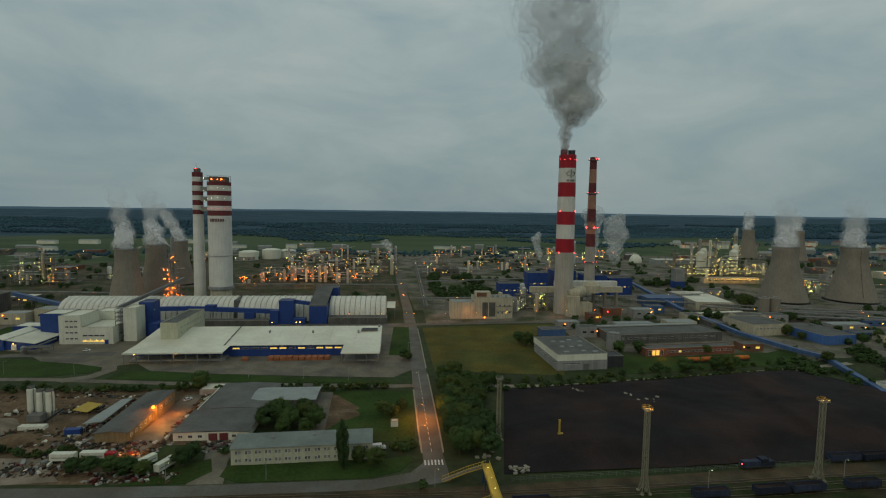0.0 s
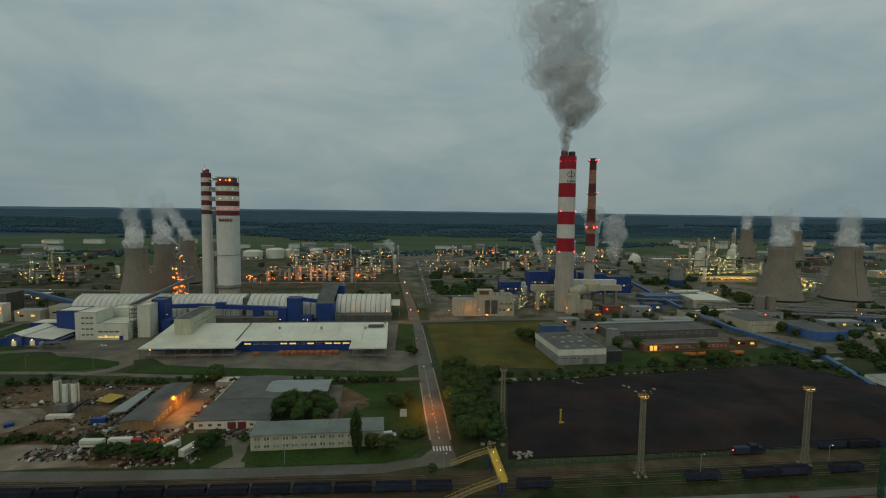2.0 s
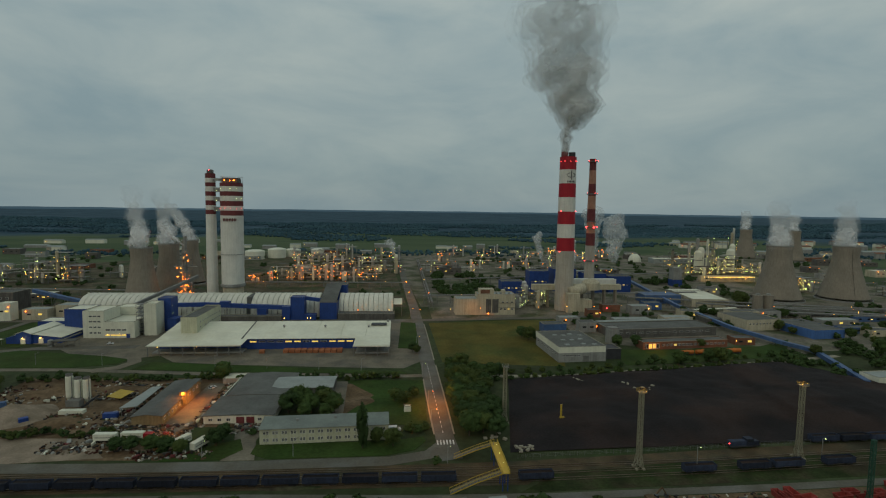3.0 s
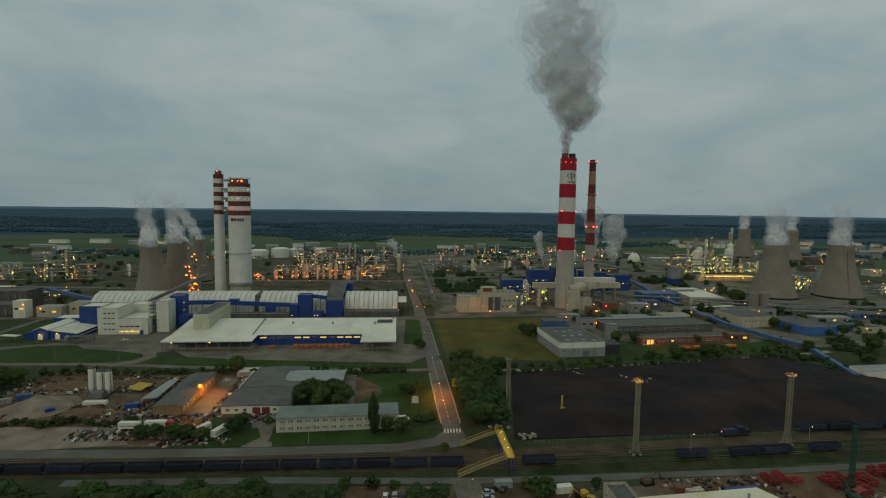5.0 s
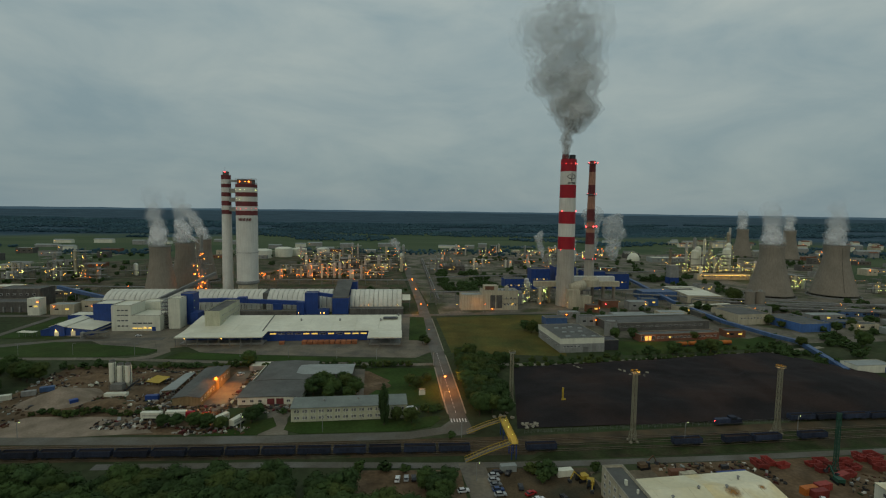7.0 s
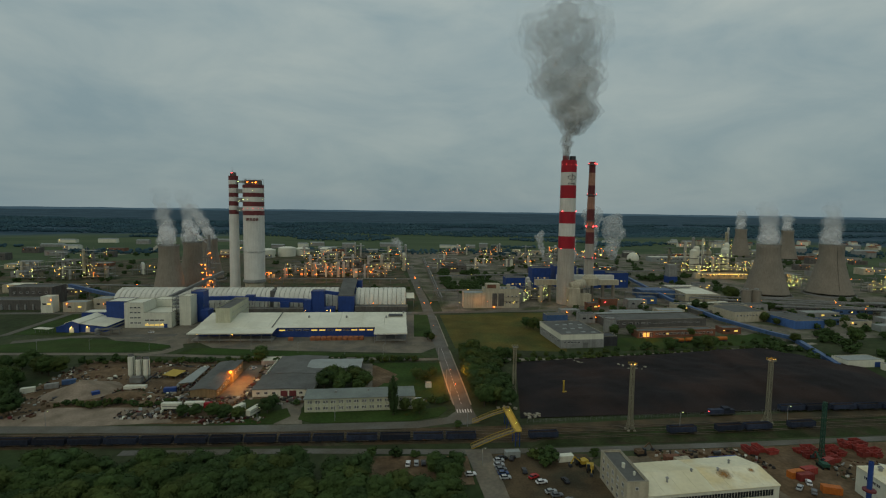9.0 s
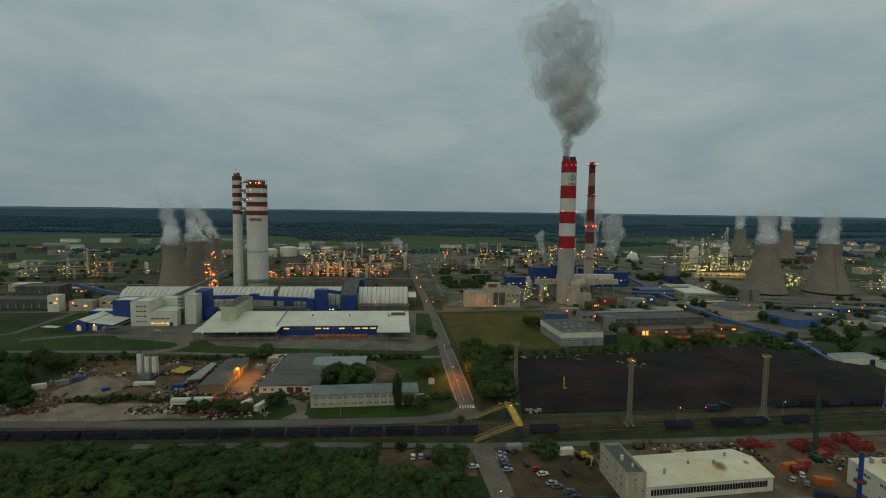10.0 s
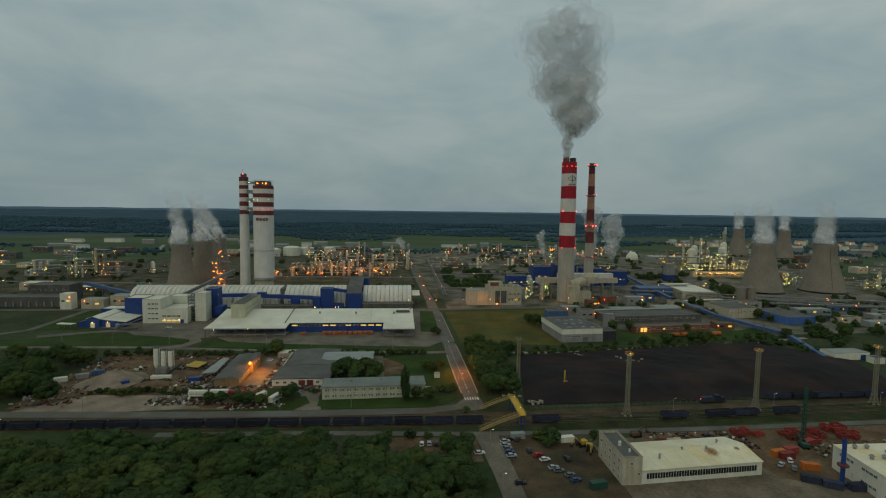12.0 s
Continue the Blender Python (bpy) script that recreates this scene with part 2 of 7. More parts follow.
def rust_bloom(rad):
    """Rust run into sheet metal: strong in the middle, dying out in ragged edges."""
    m = mat("rust_bloom", (0.30, 0.15, 0.045), 0.8, var=0.4, big=2.5, small=0.6)
    n, l = m.node_tree.nodes, m.node_tree.links
    co, ln, nz, sub, mr = n.new("ShaderNodeTexCoord"), n.new("ShaderNodeVectorMath"), n.new("ShaderNodeTexNoise"), n.new("ShaderNodeMath"), n.new("ShaderNodeMapRange")
    ln.operation, sub.operation = "LENGTH", "MULTIPLY_ADD"
    nz.inputs["Scale"].default_value, nz.inputs["Detail"].default_value = 1.2, 4
    sub.inputs[1].default_value = rad * 0.7
    mr.inputs["From Min"].default_value, mr.inputs["From Max"].default_value = rad * 0.45, rad * 1.1
    mr.inputs["To Min"].default_value, mr.inputs["To Max"].default_value = 0.85, 0.0
    l.new(co.outputs["Object"], ln.inputs[0])
    l.new(co.outputs["Object"], nz.inputs["Vector"])
    l.new(nz.outputs["Fac"], sub.inputs[0])
    l.new(ln.outputs["Value"], sub.inputs[2])
    l.new(sub.outputs["Value"], mr.inputs["Value"])
    l.new(mr.outputs["Result"], n["Principled BSDF"].inputs["Alpha"])
    return m


# ---- building blocks ----
def thing(name, label, category, x, y, z=0, rz=0, group="", kind=""):
    ob = new(name)
    ob.matrix_world = pose(x, y, z, 0, 0, rz)
    return tagged(ob, label, category, group, kind)


def part(name, bm, material, parent=None, label="", smooth=False):
    """Links a bmesh (or a ready mesh) as one mesh object under a thing or a part."""
    if isinstance(bm, bmesh.types.BMesh):
        me = bpy.data.meshes.new(name)
        bm.to_mesh(me)
        bm.free()
        me.materials.append(material)
        if smooth:
            me.polygons.foreach_set("use_smooth", [True] * len(me.polygons))
    else:
        me = bm
    ob = new(name, me)
    ob.parent = parent
    if label:
        ob["label"] = label
    return ob


def again(name, me, parent, m=None, label=""):
    ob = new(name, me)
    ob.parent = parent
    if m is not None:
        ob.matrix_local = m
    if label:
        ob["label"] = label
    return ob


def box(x0, y0, z0, x1, y1, z1, bm=None):
    bm = bm or bmesh.new()
    v = [bm.verts.new((x, y, z)) for z in (z0, z1) for x, y in ((x0, y0), (x1, y0), (x1, y1), (x0, y1))]
    for f in ((3, 2, 1, 0), (4, 5, 6, 7), (0, 1, 5, 4), (1, 2, 6, 5), (2, 3, 7, 6), (3, 0, 4, 7)):
        bm.faces.new([v[i] for i in f])
    return bm


def bar(a, b, w, bm=None, sides=4):
    """A straight rod of thickness w from a to b."""
    bm = bm or bmesh.new()
    a, b = Vector(a), Vector(b)
    q = (b - a).to_track_quat("Z", "Y")
    rings = []
    for p in (a, b):
        rings.append([bm.verts.new(p + q @ Vector((math.cos(k) * w, math.sin(k) * w, 0))) for k in
                      [2 * math.pi * (i + 0.5) / sides for i in range(sides)]])
    for i in range(sides):
        j = (i + 1) % sides
        bm.faces.new((rings[0][i], rings[0][j], rings[1][j], rings[1][i]))
    bm.faces.new(rings[0][::-1])
    bm.faces.new(rings[1])
    return bm


def lathe(profile, seg=32, bm=None, cx=0, cy=0, cap=True):
    """A turned shape from (radius, height) pairs."""
    bm = bm or bmesh.new()
    rings = [[bm.verts.new((cx + r * math.cos(2 * math.pi * i / seg), cy + r * math.sin(2 * math.pi * i / seg), z)) for i in range(seg)]
             for r, z in profile]
    for a, b in zip(rings, rings[1:]):
        for i in range(seg):
            j = (i + 1) % seg
            bm.faces.new((a[i], a[j], b[j], b[i]))
    if cap:
        bm.faces.new(rings[0][::-1])
        bm.faces.new(rings[-1])
    return bm


def prism(pts, z0, z1, bm=None):
    bm = bm or bmesh.new()
    if sum(a[0] * b[1] - b[0] * a[1] for a, b in zip(pts, pts[1:] + pts[:1])) < 0:
        pts = pts[::-1]
    lo, hi = [bm.verts.new((x, y, z0)) for x, y in pts], [bm.verts.new((x, y, z1)) for x, y in pts]
    bm.faces.new(lo[::-1])
    bm.faces.new(hi)
    for i in range(len(pts)):
        j = (i + 1) % len(pts)
        bm.faces.new((lo[i], lo[j], hi[j], hi[i]))
    return bm


def across(pts, y0, y1, bm=None):
    """A prism whose (x, z) outline is drawn along y."""
    bm = bm or bmesh.new()
    if sum(a[0] * b[1] - b[0] * a[1] for a, b in zip(pts, pts[1:] + pts[:1])) < 0:
        pts = pts[::-1]
    a, b = [bm.verts.new((x, y0, z)) for x, z in pts], [bm.verts.new((x, y1, z)) for x, z in pts]
    bm.faces.new(a)
    bm.faces.new(b[::-1])
    for i in range(len(pts)):
        j = (i + 1) % len(pts)
        bm.faces.new((a[j], a[i], b[i], b[j]))
    return bm


def along(pts, x0, x1, bm=None):
    """A prism whose (y, z) outline is drawn along x."""
    bm = bm or bmesh.new()
    if sum(a[0] * b[1] - b[0] * a[1] for a, b in zip(pts, pts[1:] + pts[:1])) < 0:
        pts = pts[::-1]
    a, b = [bm.verts.new((x0, y, z)) for y, z in pts], [bm.verts.new((x1, y, z)) for y, z in pts]
    bm.faces.new(a[::-1])
    bm.faces.new(b)
    for i in range(len(pts)):
        j = (i + 1) % len(pts)
        bm.faces.new((a[i], a[j], b[j], b[i]))
    return bm


def surface(name, pts, z, material, label, category="ground"):
    return tagged(part(name, prism(pts, z - 0.4, z), material), label, category, kind="structure")


def strip(pts, w):
    """The outline of a band of width w along a line."""
    left, right = [], []
    for i, p in enumerate(pts):
        a, b = Vector(pts[max(0, i - 1)]), Vector(pts[min(len(pts) - 1, i + 1)])
        d = (b - a).normalized()
        n = Vector((-d.y, d.x)) * w / 2
        left.append((p[0] + n.x, p[1] + n.y))
        right.append((p[0] - n.x, p[1] - n.y))
    return left + right[::-1]


def bulb_mesh(name, material, r):
    bm = bmesh.new()
    bmesh.ops.create_icosphere(bm, subdivisions=1, radius=r)
    me = bpy.data.meshes.new(name)
    bm.to_mesh(me)
    bm.free()
    me.materials.append(material)
    return me


BULB = {"y": bulb_mesh("lamp_yellow", G_YEL, 0.43), "o": bulb_mesh("lamp_amber", G_ORA, 0.55),
        "w": bulb_mesh("lamp_white", G_WHT, 0.43), "r": bulb_mesh("lamp_red", G_RED, 0.75)}


def lamp(parent, x, y, z, c, s=1.0, label=""):
    return again("lamp", BULB[c], parent, Matrix.Translation((x, y, z)) @ Matrix.Scale(s, 4), label)


# windows: one frame mesh and one pane mesh for each size, shared
PANES = {}


def window(parent, m, w, h, lit=False):
    key = (round(w, 2), round(h, 2), lit)
    if key not in PANES:
        f = bmesh.new()
        for a in ((-w / 2, h / 2 - 0.12, w / 2, h / 2), (-w / 2, -h / 2, w / 2, -h / 2 + 0.12), (-w / 2, -h / 2, -w / 2 + 0.12, h / 2),
                  (w / 2 - 0.12, -h / 2, w / 2, h / 2), (-0.06, -h / 2, 0.06, h / 2)):
            box(a[0], -0.14, a[1], a[2], 0.1, a[3], f)
        meshes = []
        for nm, bm, mt in (("window", f, M_FRAME), ("pane", box(-w / 2 + 0.1, -0.06, -h / 2 + 0.1, w / 2 - 0.1, 0.05, h / 2 - 0.1), M_LIT if lit else M_GLASS)):
            me = bpy.data.meshes.new(nm)
            bm.to_mesh(me)
            bm.free()
            me.materials.append(mt)
            meshes.append(me)
        PANES[key] = meshes
    ob = again("window", PANES[key][0], parent, m)
    again("pane", PANES[key][1], ob)
    return ob


def plain_window(parent, m, w, h, lit=False):
    """A far window: one glazed block a little proud of the wall."""
    key = (w, h, lit, "plain")
    if key not in PANES:
        me = bpy.data.meshes.new("window")
        bm = box(-w / 2, -0.12, -h / 2, w / 2, 0.05, h / 2)
        bm.to_mesh(me)
        bm.free()
        me.materials.append(M_LIT if lit else M_GLASS)
        PANES[key] = [me]
    return again("window", PANES[key][0], parent, m)


def window_row(parent, side, w, d, z, n, size, x0=None, x1=None, lit=(), make=None):
    """n windows on the front ('s'), back ('n'), west ('w') or east ('e') wall of a house w by d with its origin at the south-west corner."""
    run = w if side in "sn" else d
    x0, x1 = x0 if x0 is not None else run * 0.06, x1 if x1 is not None else run * 0.94
    for i in range(n):
        u = x0 + (x1 - x0) * (i + 0.5) / n
        m = {"s": pose(u, 0, z), "n": pose(u, d, z, 0, 0, 180), "w": pose(0, u, z, 0, 0, -90), "e": pose(w, u, z, 0, 0, 90)}[side]
        (make or window)(parent, m, size[0], size[1], i in lit)


def flat_house(name, label, cat, x, y, w, d, h, wall, roof, rz=0, parapet=0.5, group="", coping=True):
    """A flat-roofed building: walls 0.4 m thick with a parapet, the roof between them."""
    ob = thing(name, label, cat, x, y, 0, rz, group)
    t = 0.4
    for a in ((0, 0, w, t), (0, d - t, w, d), (0, t, t, d - t), (w - t, t, w, d - t)):
        part("wall", box(a[0], a[1], -0.3, a[2], a[3], h + parapet), wall, ob)
    part("roof", box(t, t, h - 0.3, w - t, d - t, h), roof, ob)
    if coping:
        part("coping", frame_ring(w, d, h + parapet, 0.5), M_KERB, ob)
    return ob


def frame_ring(w, d, z, t):
    bm = bmesh.new()
    e = 0.06
    for a in ((-e, -e, w + e, t), (-e, d - t, w + e, d + e), (-e, t, t, d - t), (w - t, t, w + e, d - t)):
        box(a[0], a[1], z, a[2], a[3], z + 0.12, bm)
    return bm


def gable_house(name, label, cat, x, y, w, d, h, rise, wall, roof, rz=0, ridge="x", over=0.5, group=""):
    """A pitched-roof building; the ridge runs along its own x or y axis."""
    ob = thing(name, label, cat, x, y, 0, rz, group)
    if ridge == "x":
        part("wall", along([(0, -0.3), (d, -0.3), (d, h), (d / 2, h + rise), (0, h)], 0, w), wall, ob)
        k = rise / (d / 2)
        for a, b in ((-over, d / 2), (d + over, d / 2)):
            za, zb = h - over * k, h + rise
            part("roof", along([(a, za + 0.05), (b, zb + 0.05), (b, zb + 0.3), (a, za + 0.3)], -over, w + over), roof, ob)
    else:
        part("wall", across([(0, -0.3), (w, -0.3), (w, h), (w / 2, h + rise), (0, h)], 0, d), wall, ob)
        k = rise / (w / 2)
        for a, b in ((-over, w / 2), (w + over, w / 2)):
            za, zb = h - over * k, h + rise
            part("roof", across([(a, za + 0.05), (b, zb + 0.05), (b, zb + 0.3), (a, za + 0.3)], -over, d + over), roof, ob)
    return ob


# ---- the ground ----
def far_rise(x, y):
    r = math.hypot(x, y)
    return 0 if r < 1800 else 74 * ((r - 1800) / 3080) ** 1.25


bm = bmesh.new()
radii = [0, 150, 300, 500, 700, 900, 1200, 1500, 1800, 2000, 2250, 2500, 2800, 3100, 3500, 3900, 4300, 4600, 4880]
rings = []
for r in radii:
    if r == 0:
        rings.append([bm.verts.new((0, 0, 0))])
        continue
    ring = []
    for i in range(120):
        a = 2 * math.pi * i / 120
        px, py = r * math.cos(a), r * math.sin(a)
        roll = 0 if r < 1900 else 5.0 * noise.noise(Vector((px / 700, py / 700, 3)))
        ring.append(bm.verts.new((px, py, far_rise(px, py) + roll)))
    rings.append(ring)
for i in range(120):
    j = (i + 1) % 120
    bm.faces.new((rings[0][0], rings[1][i], rings[1][j]))
    for a, b in zip(rings[1:], rings[2:]):
        bm.faces.new((a[i], b[i], b[j], a[j]))


def land_material():
    m = mat("open_land", (0.045, 0.055, 0.026), 0.95, var=0.35, big=45, small=4, bump=0, tint=(0.032, 0.05, 0.018))
    n, l = m.node_tree.nodes, m.node_tree.links
    b = n["Principled BSDF"]
    near = b.inputs["Base Color"].links[0].from_socket
    geo = n.new("ShaderNodeNewGeometry")
    ln = n.new("ShaderNodeVectorMath")
    ln.operation = "LENGTH"
    nz = n.new("ShaderNodeTexNoise")
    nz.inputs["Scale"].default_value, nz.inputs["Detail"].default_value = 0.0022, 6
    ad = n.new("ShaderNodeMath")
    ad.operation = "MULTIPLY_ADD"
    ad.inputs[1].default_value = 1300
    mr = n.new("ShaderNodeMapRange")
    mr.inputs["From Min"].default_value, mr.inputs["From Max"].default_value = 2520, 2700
    mp = n.new("ShaderNodeMapping")
    mp.inputs["Scale"].default_value = (0.004, 0.011, 1)
    fz = n.new("ShaderNodeTexVoronoi")
    fz.inputs["Scale"].default_value = 1
    fr = n.new("ShaderNodeValToRGB")
    fr.color_ramp.elements[0].color, fr.color_ramp.elements[1].color = (0.045, 0.075, 0.034, 1), (0.075, 0.1, 0.048, 1)
    sep = n.new("ShaderNodeSeparateXYZ")
    meadow = n.new("ShaderNodeMixRGB")
    md = n.new("ShaderNodeMapRange")
    md.inputs["From Min"].default_value, md.inputs["From Max"].default_value = 900, 1050
    woods = n.new("ShaderNodeMixRGB")
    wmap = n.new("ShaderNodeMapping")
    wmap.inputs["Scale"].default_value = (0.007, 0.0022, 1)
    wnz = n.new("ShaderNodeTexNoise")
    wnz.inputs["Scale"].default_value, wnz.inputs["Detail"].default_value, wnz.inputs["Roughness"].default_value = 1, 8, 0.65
    # distant woods only: both ramp colours carry painted-in blue haze
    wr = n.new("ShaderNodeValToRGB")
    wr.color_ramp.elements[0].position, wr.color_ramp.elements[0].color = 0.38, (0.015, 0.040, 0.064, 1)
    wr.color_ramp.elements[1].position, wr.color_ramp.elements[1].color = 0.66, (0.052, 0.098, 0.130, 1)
    l.new(geo.outputs["Position"], wmap.inputs["Vector"])
    l.new(wmap.outputs["Vector"], wnz.inputs["Vector"])
    l.new(wnz.outputs["Fac"], wr.inputs["Fac"])
    l.new(wr.outputs["Color"], woods.inputs[2])
    l.new(geo.outputs["Position"], ln.inputs[0])
    l.new(geo.outputs["Position"], nz.inputs["Vector"])
    l.new(nz.outputs["Fac"], ad.inputs[0])
    l.new(ln.outputs["Value"], ad.inputs[2])
    l.new(ad.outputs["Value"], mr.inputs["Value"])
    l.new(geo.outputs["Position"], mp.inputs["Vector"])
    l.new(mp.outputs["Vector"], fz.inputs["Vector"])
    l.new(fz.outputs["Color"], sep.inputs["Vector"])
    l.new(sep.outputs["X"], fr.inputs["Fac"])
    l.new(ln.outputs["Value"], md.inputs["Value"])
    l.new(md.outputs["Result"], meadow.inputs[0])
    l.new(near, meadow.inputs[1])
    l.new(fr.outputs["Color"], meadow.inputs[2])
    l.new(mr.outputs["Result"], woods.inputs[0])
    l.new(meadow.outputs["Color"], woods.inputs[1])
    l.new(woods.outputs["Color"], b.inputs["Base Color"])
    return m


tagged(part("ground", bm, land_material(), smooth=True), "flat land of grass, fields and distant woods with painted blue haze", "ground", kind="structure")

# the last woods under the sky, some kilometres off, haze painted in by glow
bm = bmesh.new()
hz = glow("painted_haze_glow", (0.046, 0.080, 0.104), 0.85)
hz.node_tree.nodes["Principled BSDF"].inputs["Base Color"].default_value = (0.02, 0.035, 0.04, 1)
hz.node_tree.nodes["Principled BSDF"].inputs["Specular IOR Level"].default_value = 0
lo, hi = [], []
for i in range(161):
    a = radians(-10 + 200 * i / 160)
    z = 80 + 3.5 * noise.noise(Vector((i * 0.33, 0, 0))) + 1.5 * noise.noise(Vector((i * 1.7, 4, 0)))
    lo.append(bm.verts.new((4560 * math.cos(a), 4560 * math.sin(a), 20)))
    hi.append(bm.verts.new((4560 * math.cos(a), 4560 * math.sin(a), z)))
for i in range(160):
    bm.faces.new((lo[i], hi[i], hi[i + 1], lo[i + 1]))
tagged(part("backdrop", bm, hz), "far horizon woods with haze painted in as a blue glow", "backdrop", kind="structure")

# ---- roads, yards, grass ----
surface("field", [(21, 296), (99, 284), (133, 417), (90, 418), (18, 408)], 0.06, M_FIELD, "dry olive-brown meadow beside the access road")
surface("road_main", [(9.6, 168), (19, 170), (17.4, 190), (17.2, 217), (16.6, 253), (15.7, 301), (14.4, 370), (13.5, 407), (11.7, 477), (3.2, 664), (-14, 1100), (-30, 1500), (-38, 1500), (-22, 1100), (-5.6, 664), (2.2, 477), (3.6, 407), (4.4, 370), (6.5, 301), (7.7, 253), (8.4, 217), (9.2, 190)],
        0.14, M_ROAD, "long straight worn asphalt access road", "road")
surface("road_rail_side", strip([(-420, 186), (-300, 181), (-210, 174.5), (-120, 170), (-70, 169), (-10, 169.5), (6, 174), (12, 182)], 7), 0.10, M_ROAD, "worn asphalt road beside the railway", "road")
surface("road_cross", strip([(-420, 296), (-300, 293), (-205, 290), (-160, 284), (-110, 277.5), (-50, 274), (-4, 270), (12, 271)], 5), 0.12, M_CONC, "pale concrete cross road beside a lawn", "road")
surface("road_plant", strip([(-420, 423), (-300, 424), (-120, 421), (12, 420), (130, 428), (330, 448), (560, 470)], 8), 0.12, M_ROAD, "dark asphalt road in front of the plant", "road")
surface("road_field", strip([(-420, 268), (-330, 330), (-316, 343), (-318, 420)], 6), 0.11, M_ROAD, "narrow asphalt lane at the plant edge", "road")
surface("road_gate", strip([(-296, 322), (-255, 338), (-190, 340)], 8), 0.11, M_ROAD, "asphalt lane to the blue sheds", "road")
surface("road_lower", strip([(-130, 149), (-60, 147), (0, 143), (50, 141.5), (130, 142.5), (212, 145), (420, 152)], 4.2), 0.10, M_ROAD, "pale service road below the railway", "road")
surface("road_parking", [(8.6, 144), (18.8, 144), (19.4, 128), (19.8, 108), (19.6, 60), (12.2, 60), (11.2, 108), (9.8, 128)], 0.12, M_CONC, "pale asphalt lane into the car park", "road")
surface("road_coal", strip([(42, 268), (92, 266), (180, 279), (252, 289), (300, 300)], 4.5), 0.11, M_KERB, "pale concrete lane behind the coal yard", "road")
surface("yard_warehouse", [(-200, 302), (-165, 318), (-150, 303), (-110, 296), (-40, 288), (-4, 285), (8, 300), (8, 418), (-300, 418), (-296, 360), (-250, 345)], 0.05, M_CONC, "grey concrete yard round the warehouses")
surface("lawn_warehouse", [(-168, 289.5), (-163, 303), (-110, 295.5), (-52, 285), (-6, 279), (-2, 275), (-50, 278), (-110, 282)], 0.16, M_GRASS, "mown green verge before the warehouse")
surface("lawn_west", [(-420, 300), (-300, 297), (-205, 294), (-183, 300), (-180, 310), (-200, 318), (-262, 333), (-300, 314), (-340, 312)], 0.16, M_GRASS, "mown green lawn before the blue sheds")
surface("lawn_plant", [(-312, 345), (-268, 341), (-270, 350), (-308, 418), (-313, 418)], 0.16, M_GRASS, "mown green lawn beside the lane")
surface("lawn_office", [(-66, 178), (-58, 173.6), (-12, 174), (0, 178), (5, 186), (4, 190), (-10, 186.5), (-66, 186)], 0.16, M_GRASS, "mown green lawn before the office")
surface("lawn_kiosk", [(-38, 205), (6.5, 202), (7, 262), (-38, 264), (-20, 240)], 0.16, M_GRASS, "rough green lawn round the kiosk")
surface("lawn_drive", [(-100, 174), (-76, 174), (-70, 182), (-74, 192), (-84, 186)], 0.16, M_GRASS, "green verge at the yard entrance")
surface("lawn_road", [(-8, 330), (7, 328), (6.5, 410), (-6, 412)], 0.16, M_GRASS, "green verge beside the access road")
surface("lawn_right", [(150, 322), (180, 318), (262, 326), (300, 345), (262, 300), (180, 288), (140, 285), (142, 305)], 0.13, M_GRASS, "green verge before the brick building")
surface("yard_scrap", [(-215, 181), (-100, 175), (-98, 205), (-66, 203), (-66, 268), (-215, 276)], 0.05, M_DIRT, "trodden brown scrap yard soil")
surface("yard_drive", [(-76, 173), (-63, 173), (-67, 190), (-66, 204), (-80, 204), (-76, 190)], 0.12, M_CONC, "pale concrete driveway")
surface("yard_bare", [(-40, 205), (-22, 206), (-18, 236), (-24, 258), (-40, 258)], 0.12, M_DIRT, "bare brown soil beside the shed")
surface("yard_path", [(-41, 206), (-33, 206), (-36, 262), (-43, 262)], 0.18, M_CONC, "pale concrete path beside the shed")
surface("yard_apron", [(-210, 178), (-186, 198), (-140, 196), (-122, 178), (-160, 175)], 0.09, M_SAND, "pale gravel apron beside the road")
surface("yard_parking", [(-30, 141), (9, 139), (9, 118), (-6, 118), (-30, 126)], 0.08, M_DIRT, "dirt car park below the railway")
surface("yard_parking_east", [(18.6, 140), (58, 138), (56, 60), (19.4, 60)], 0.08, M_BALLAST, "worn brown car park ground")
surface("yard_works", [(57, 135), (260, 136), (260, 40), (40, 40), (40, 96)], 0.06, M_PAVE, "concrete yard of the machine works")
surface("yard_works_dirt", [(82, 139), (230, 142), (230, 84), (150, 84), (134, 92), (119, 100), (116, 122), (84, 122)], 0.10, M_DIRT, "rust-stained soil of the scrap store")
surface("bank_rail", [(36, 144.4), (420, 154), (420, 177.8), (120, 162.8), (50, 157.8), (44, 150)], 0.05, M_BANK, "green grass bank beside the sidings")
surface("yard_east", [(22, 425), (134, 424), (136, 345), (150, 335), (262, 300), (300, 312), (760, 330), (860, 560), (640, 620), (22, 480)], 0.035, M_GRAVEL, "dark trodden ground of the eastern works")
surface("yard_plant", [(26, 482), (640, 622), (860, 900), (700, 1080), (-12, 1080), (0, 700), (14, 482)], 0.03, M_GRAVEL, "dark trodden ground of the chemical plant")
surface("yard_plant_west", [(0, 482), (-12, 690), (-28, 1060), (-330, 1080), (-640, 760), (-640, 470), (-300, 430)], 0.03, M_WASTE, "dark trodden ground of the western plant")
surface("rail_bed", [(-420, 176), (-210, 170), (-80, 165.5), (40, 166.5), (120, 171), (420, 186), (420, 178), (120, 163), (50, 158), (40, 149.5), (-80, 152), (-210, 155), (-420, 160)], 0.03, M_BALLAST, "brown ballast of the railway sidings")
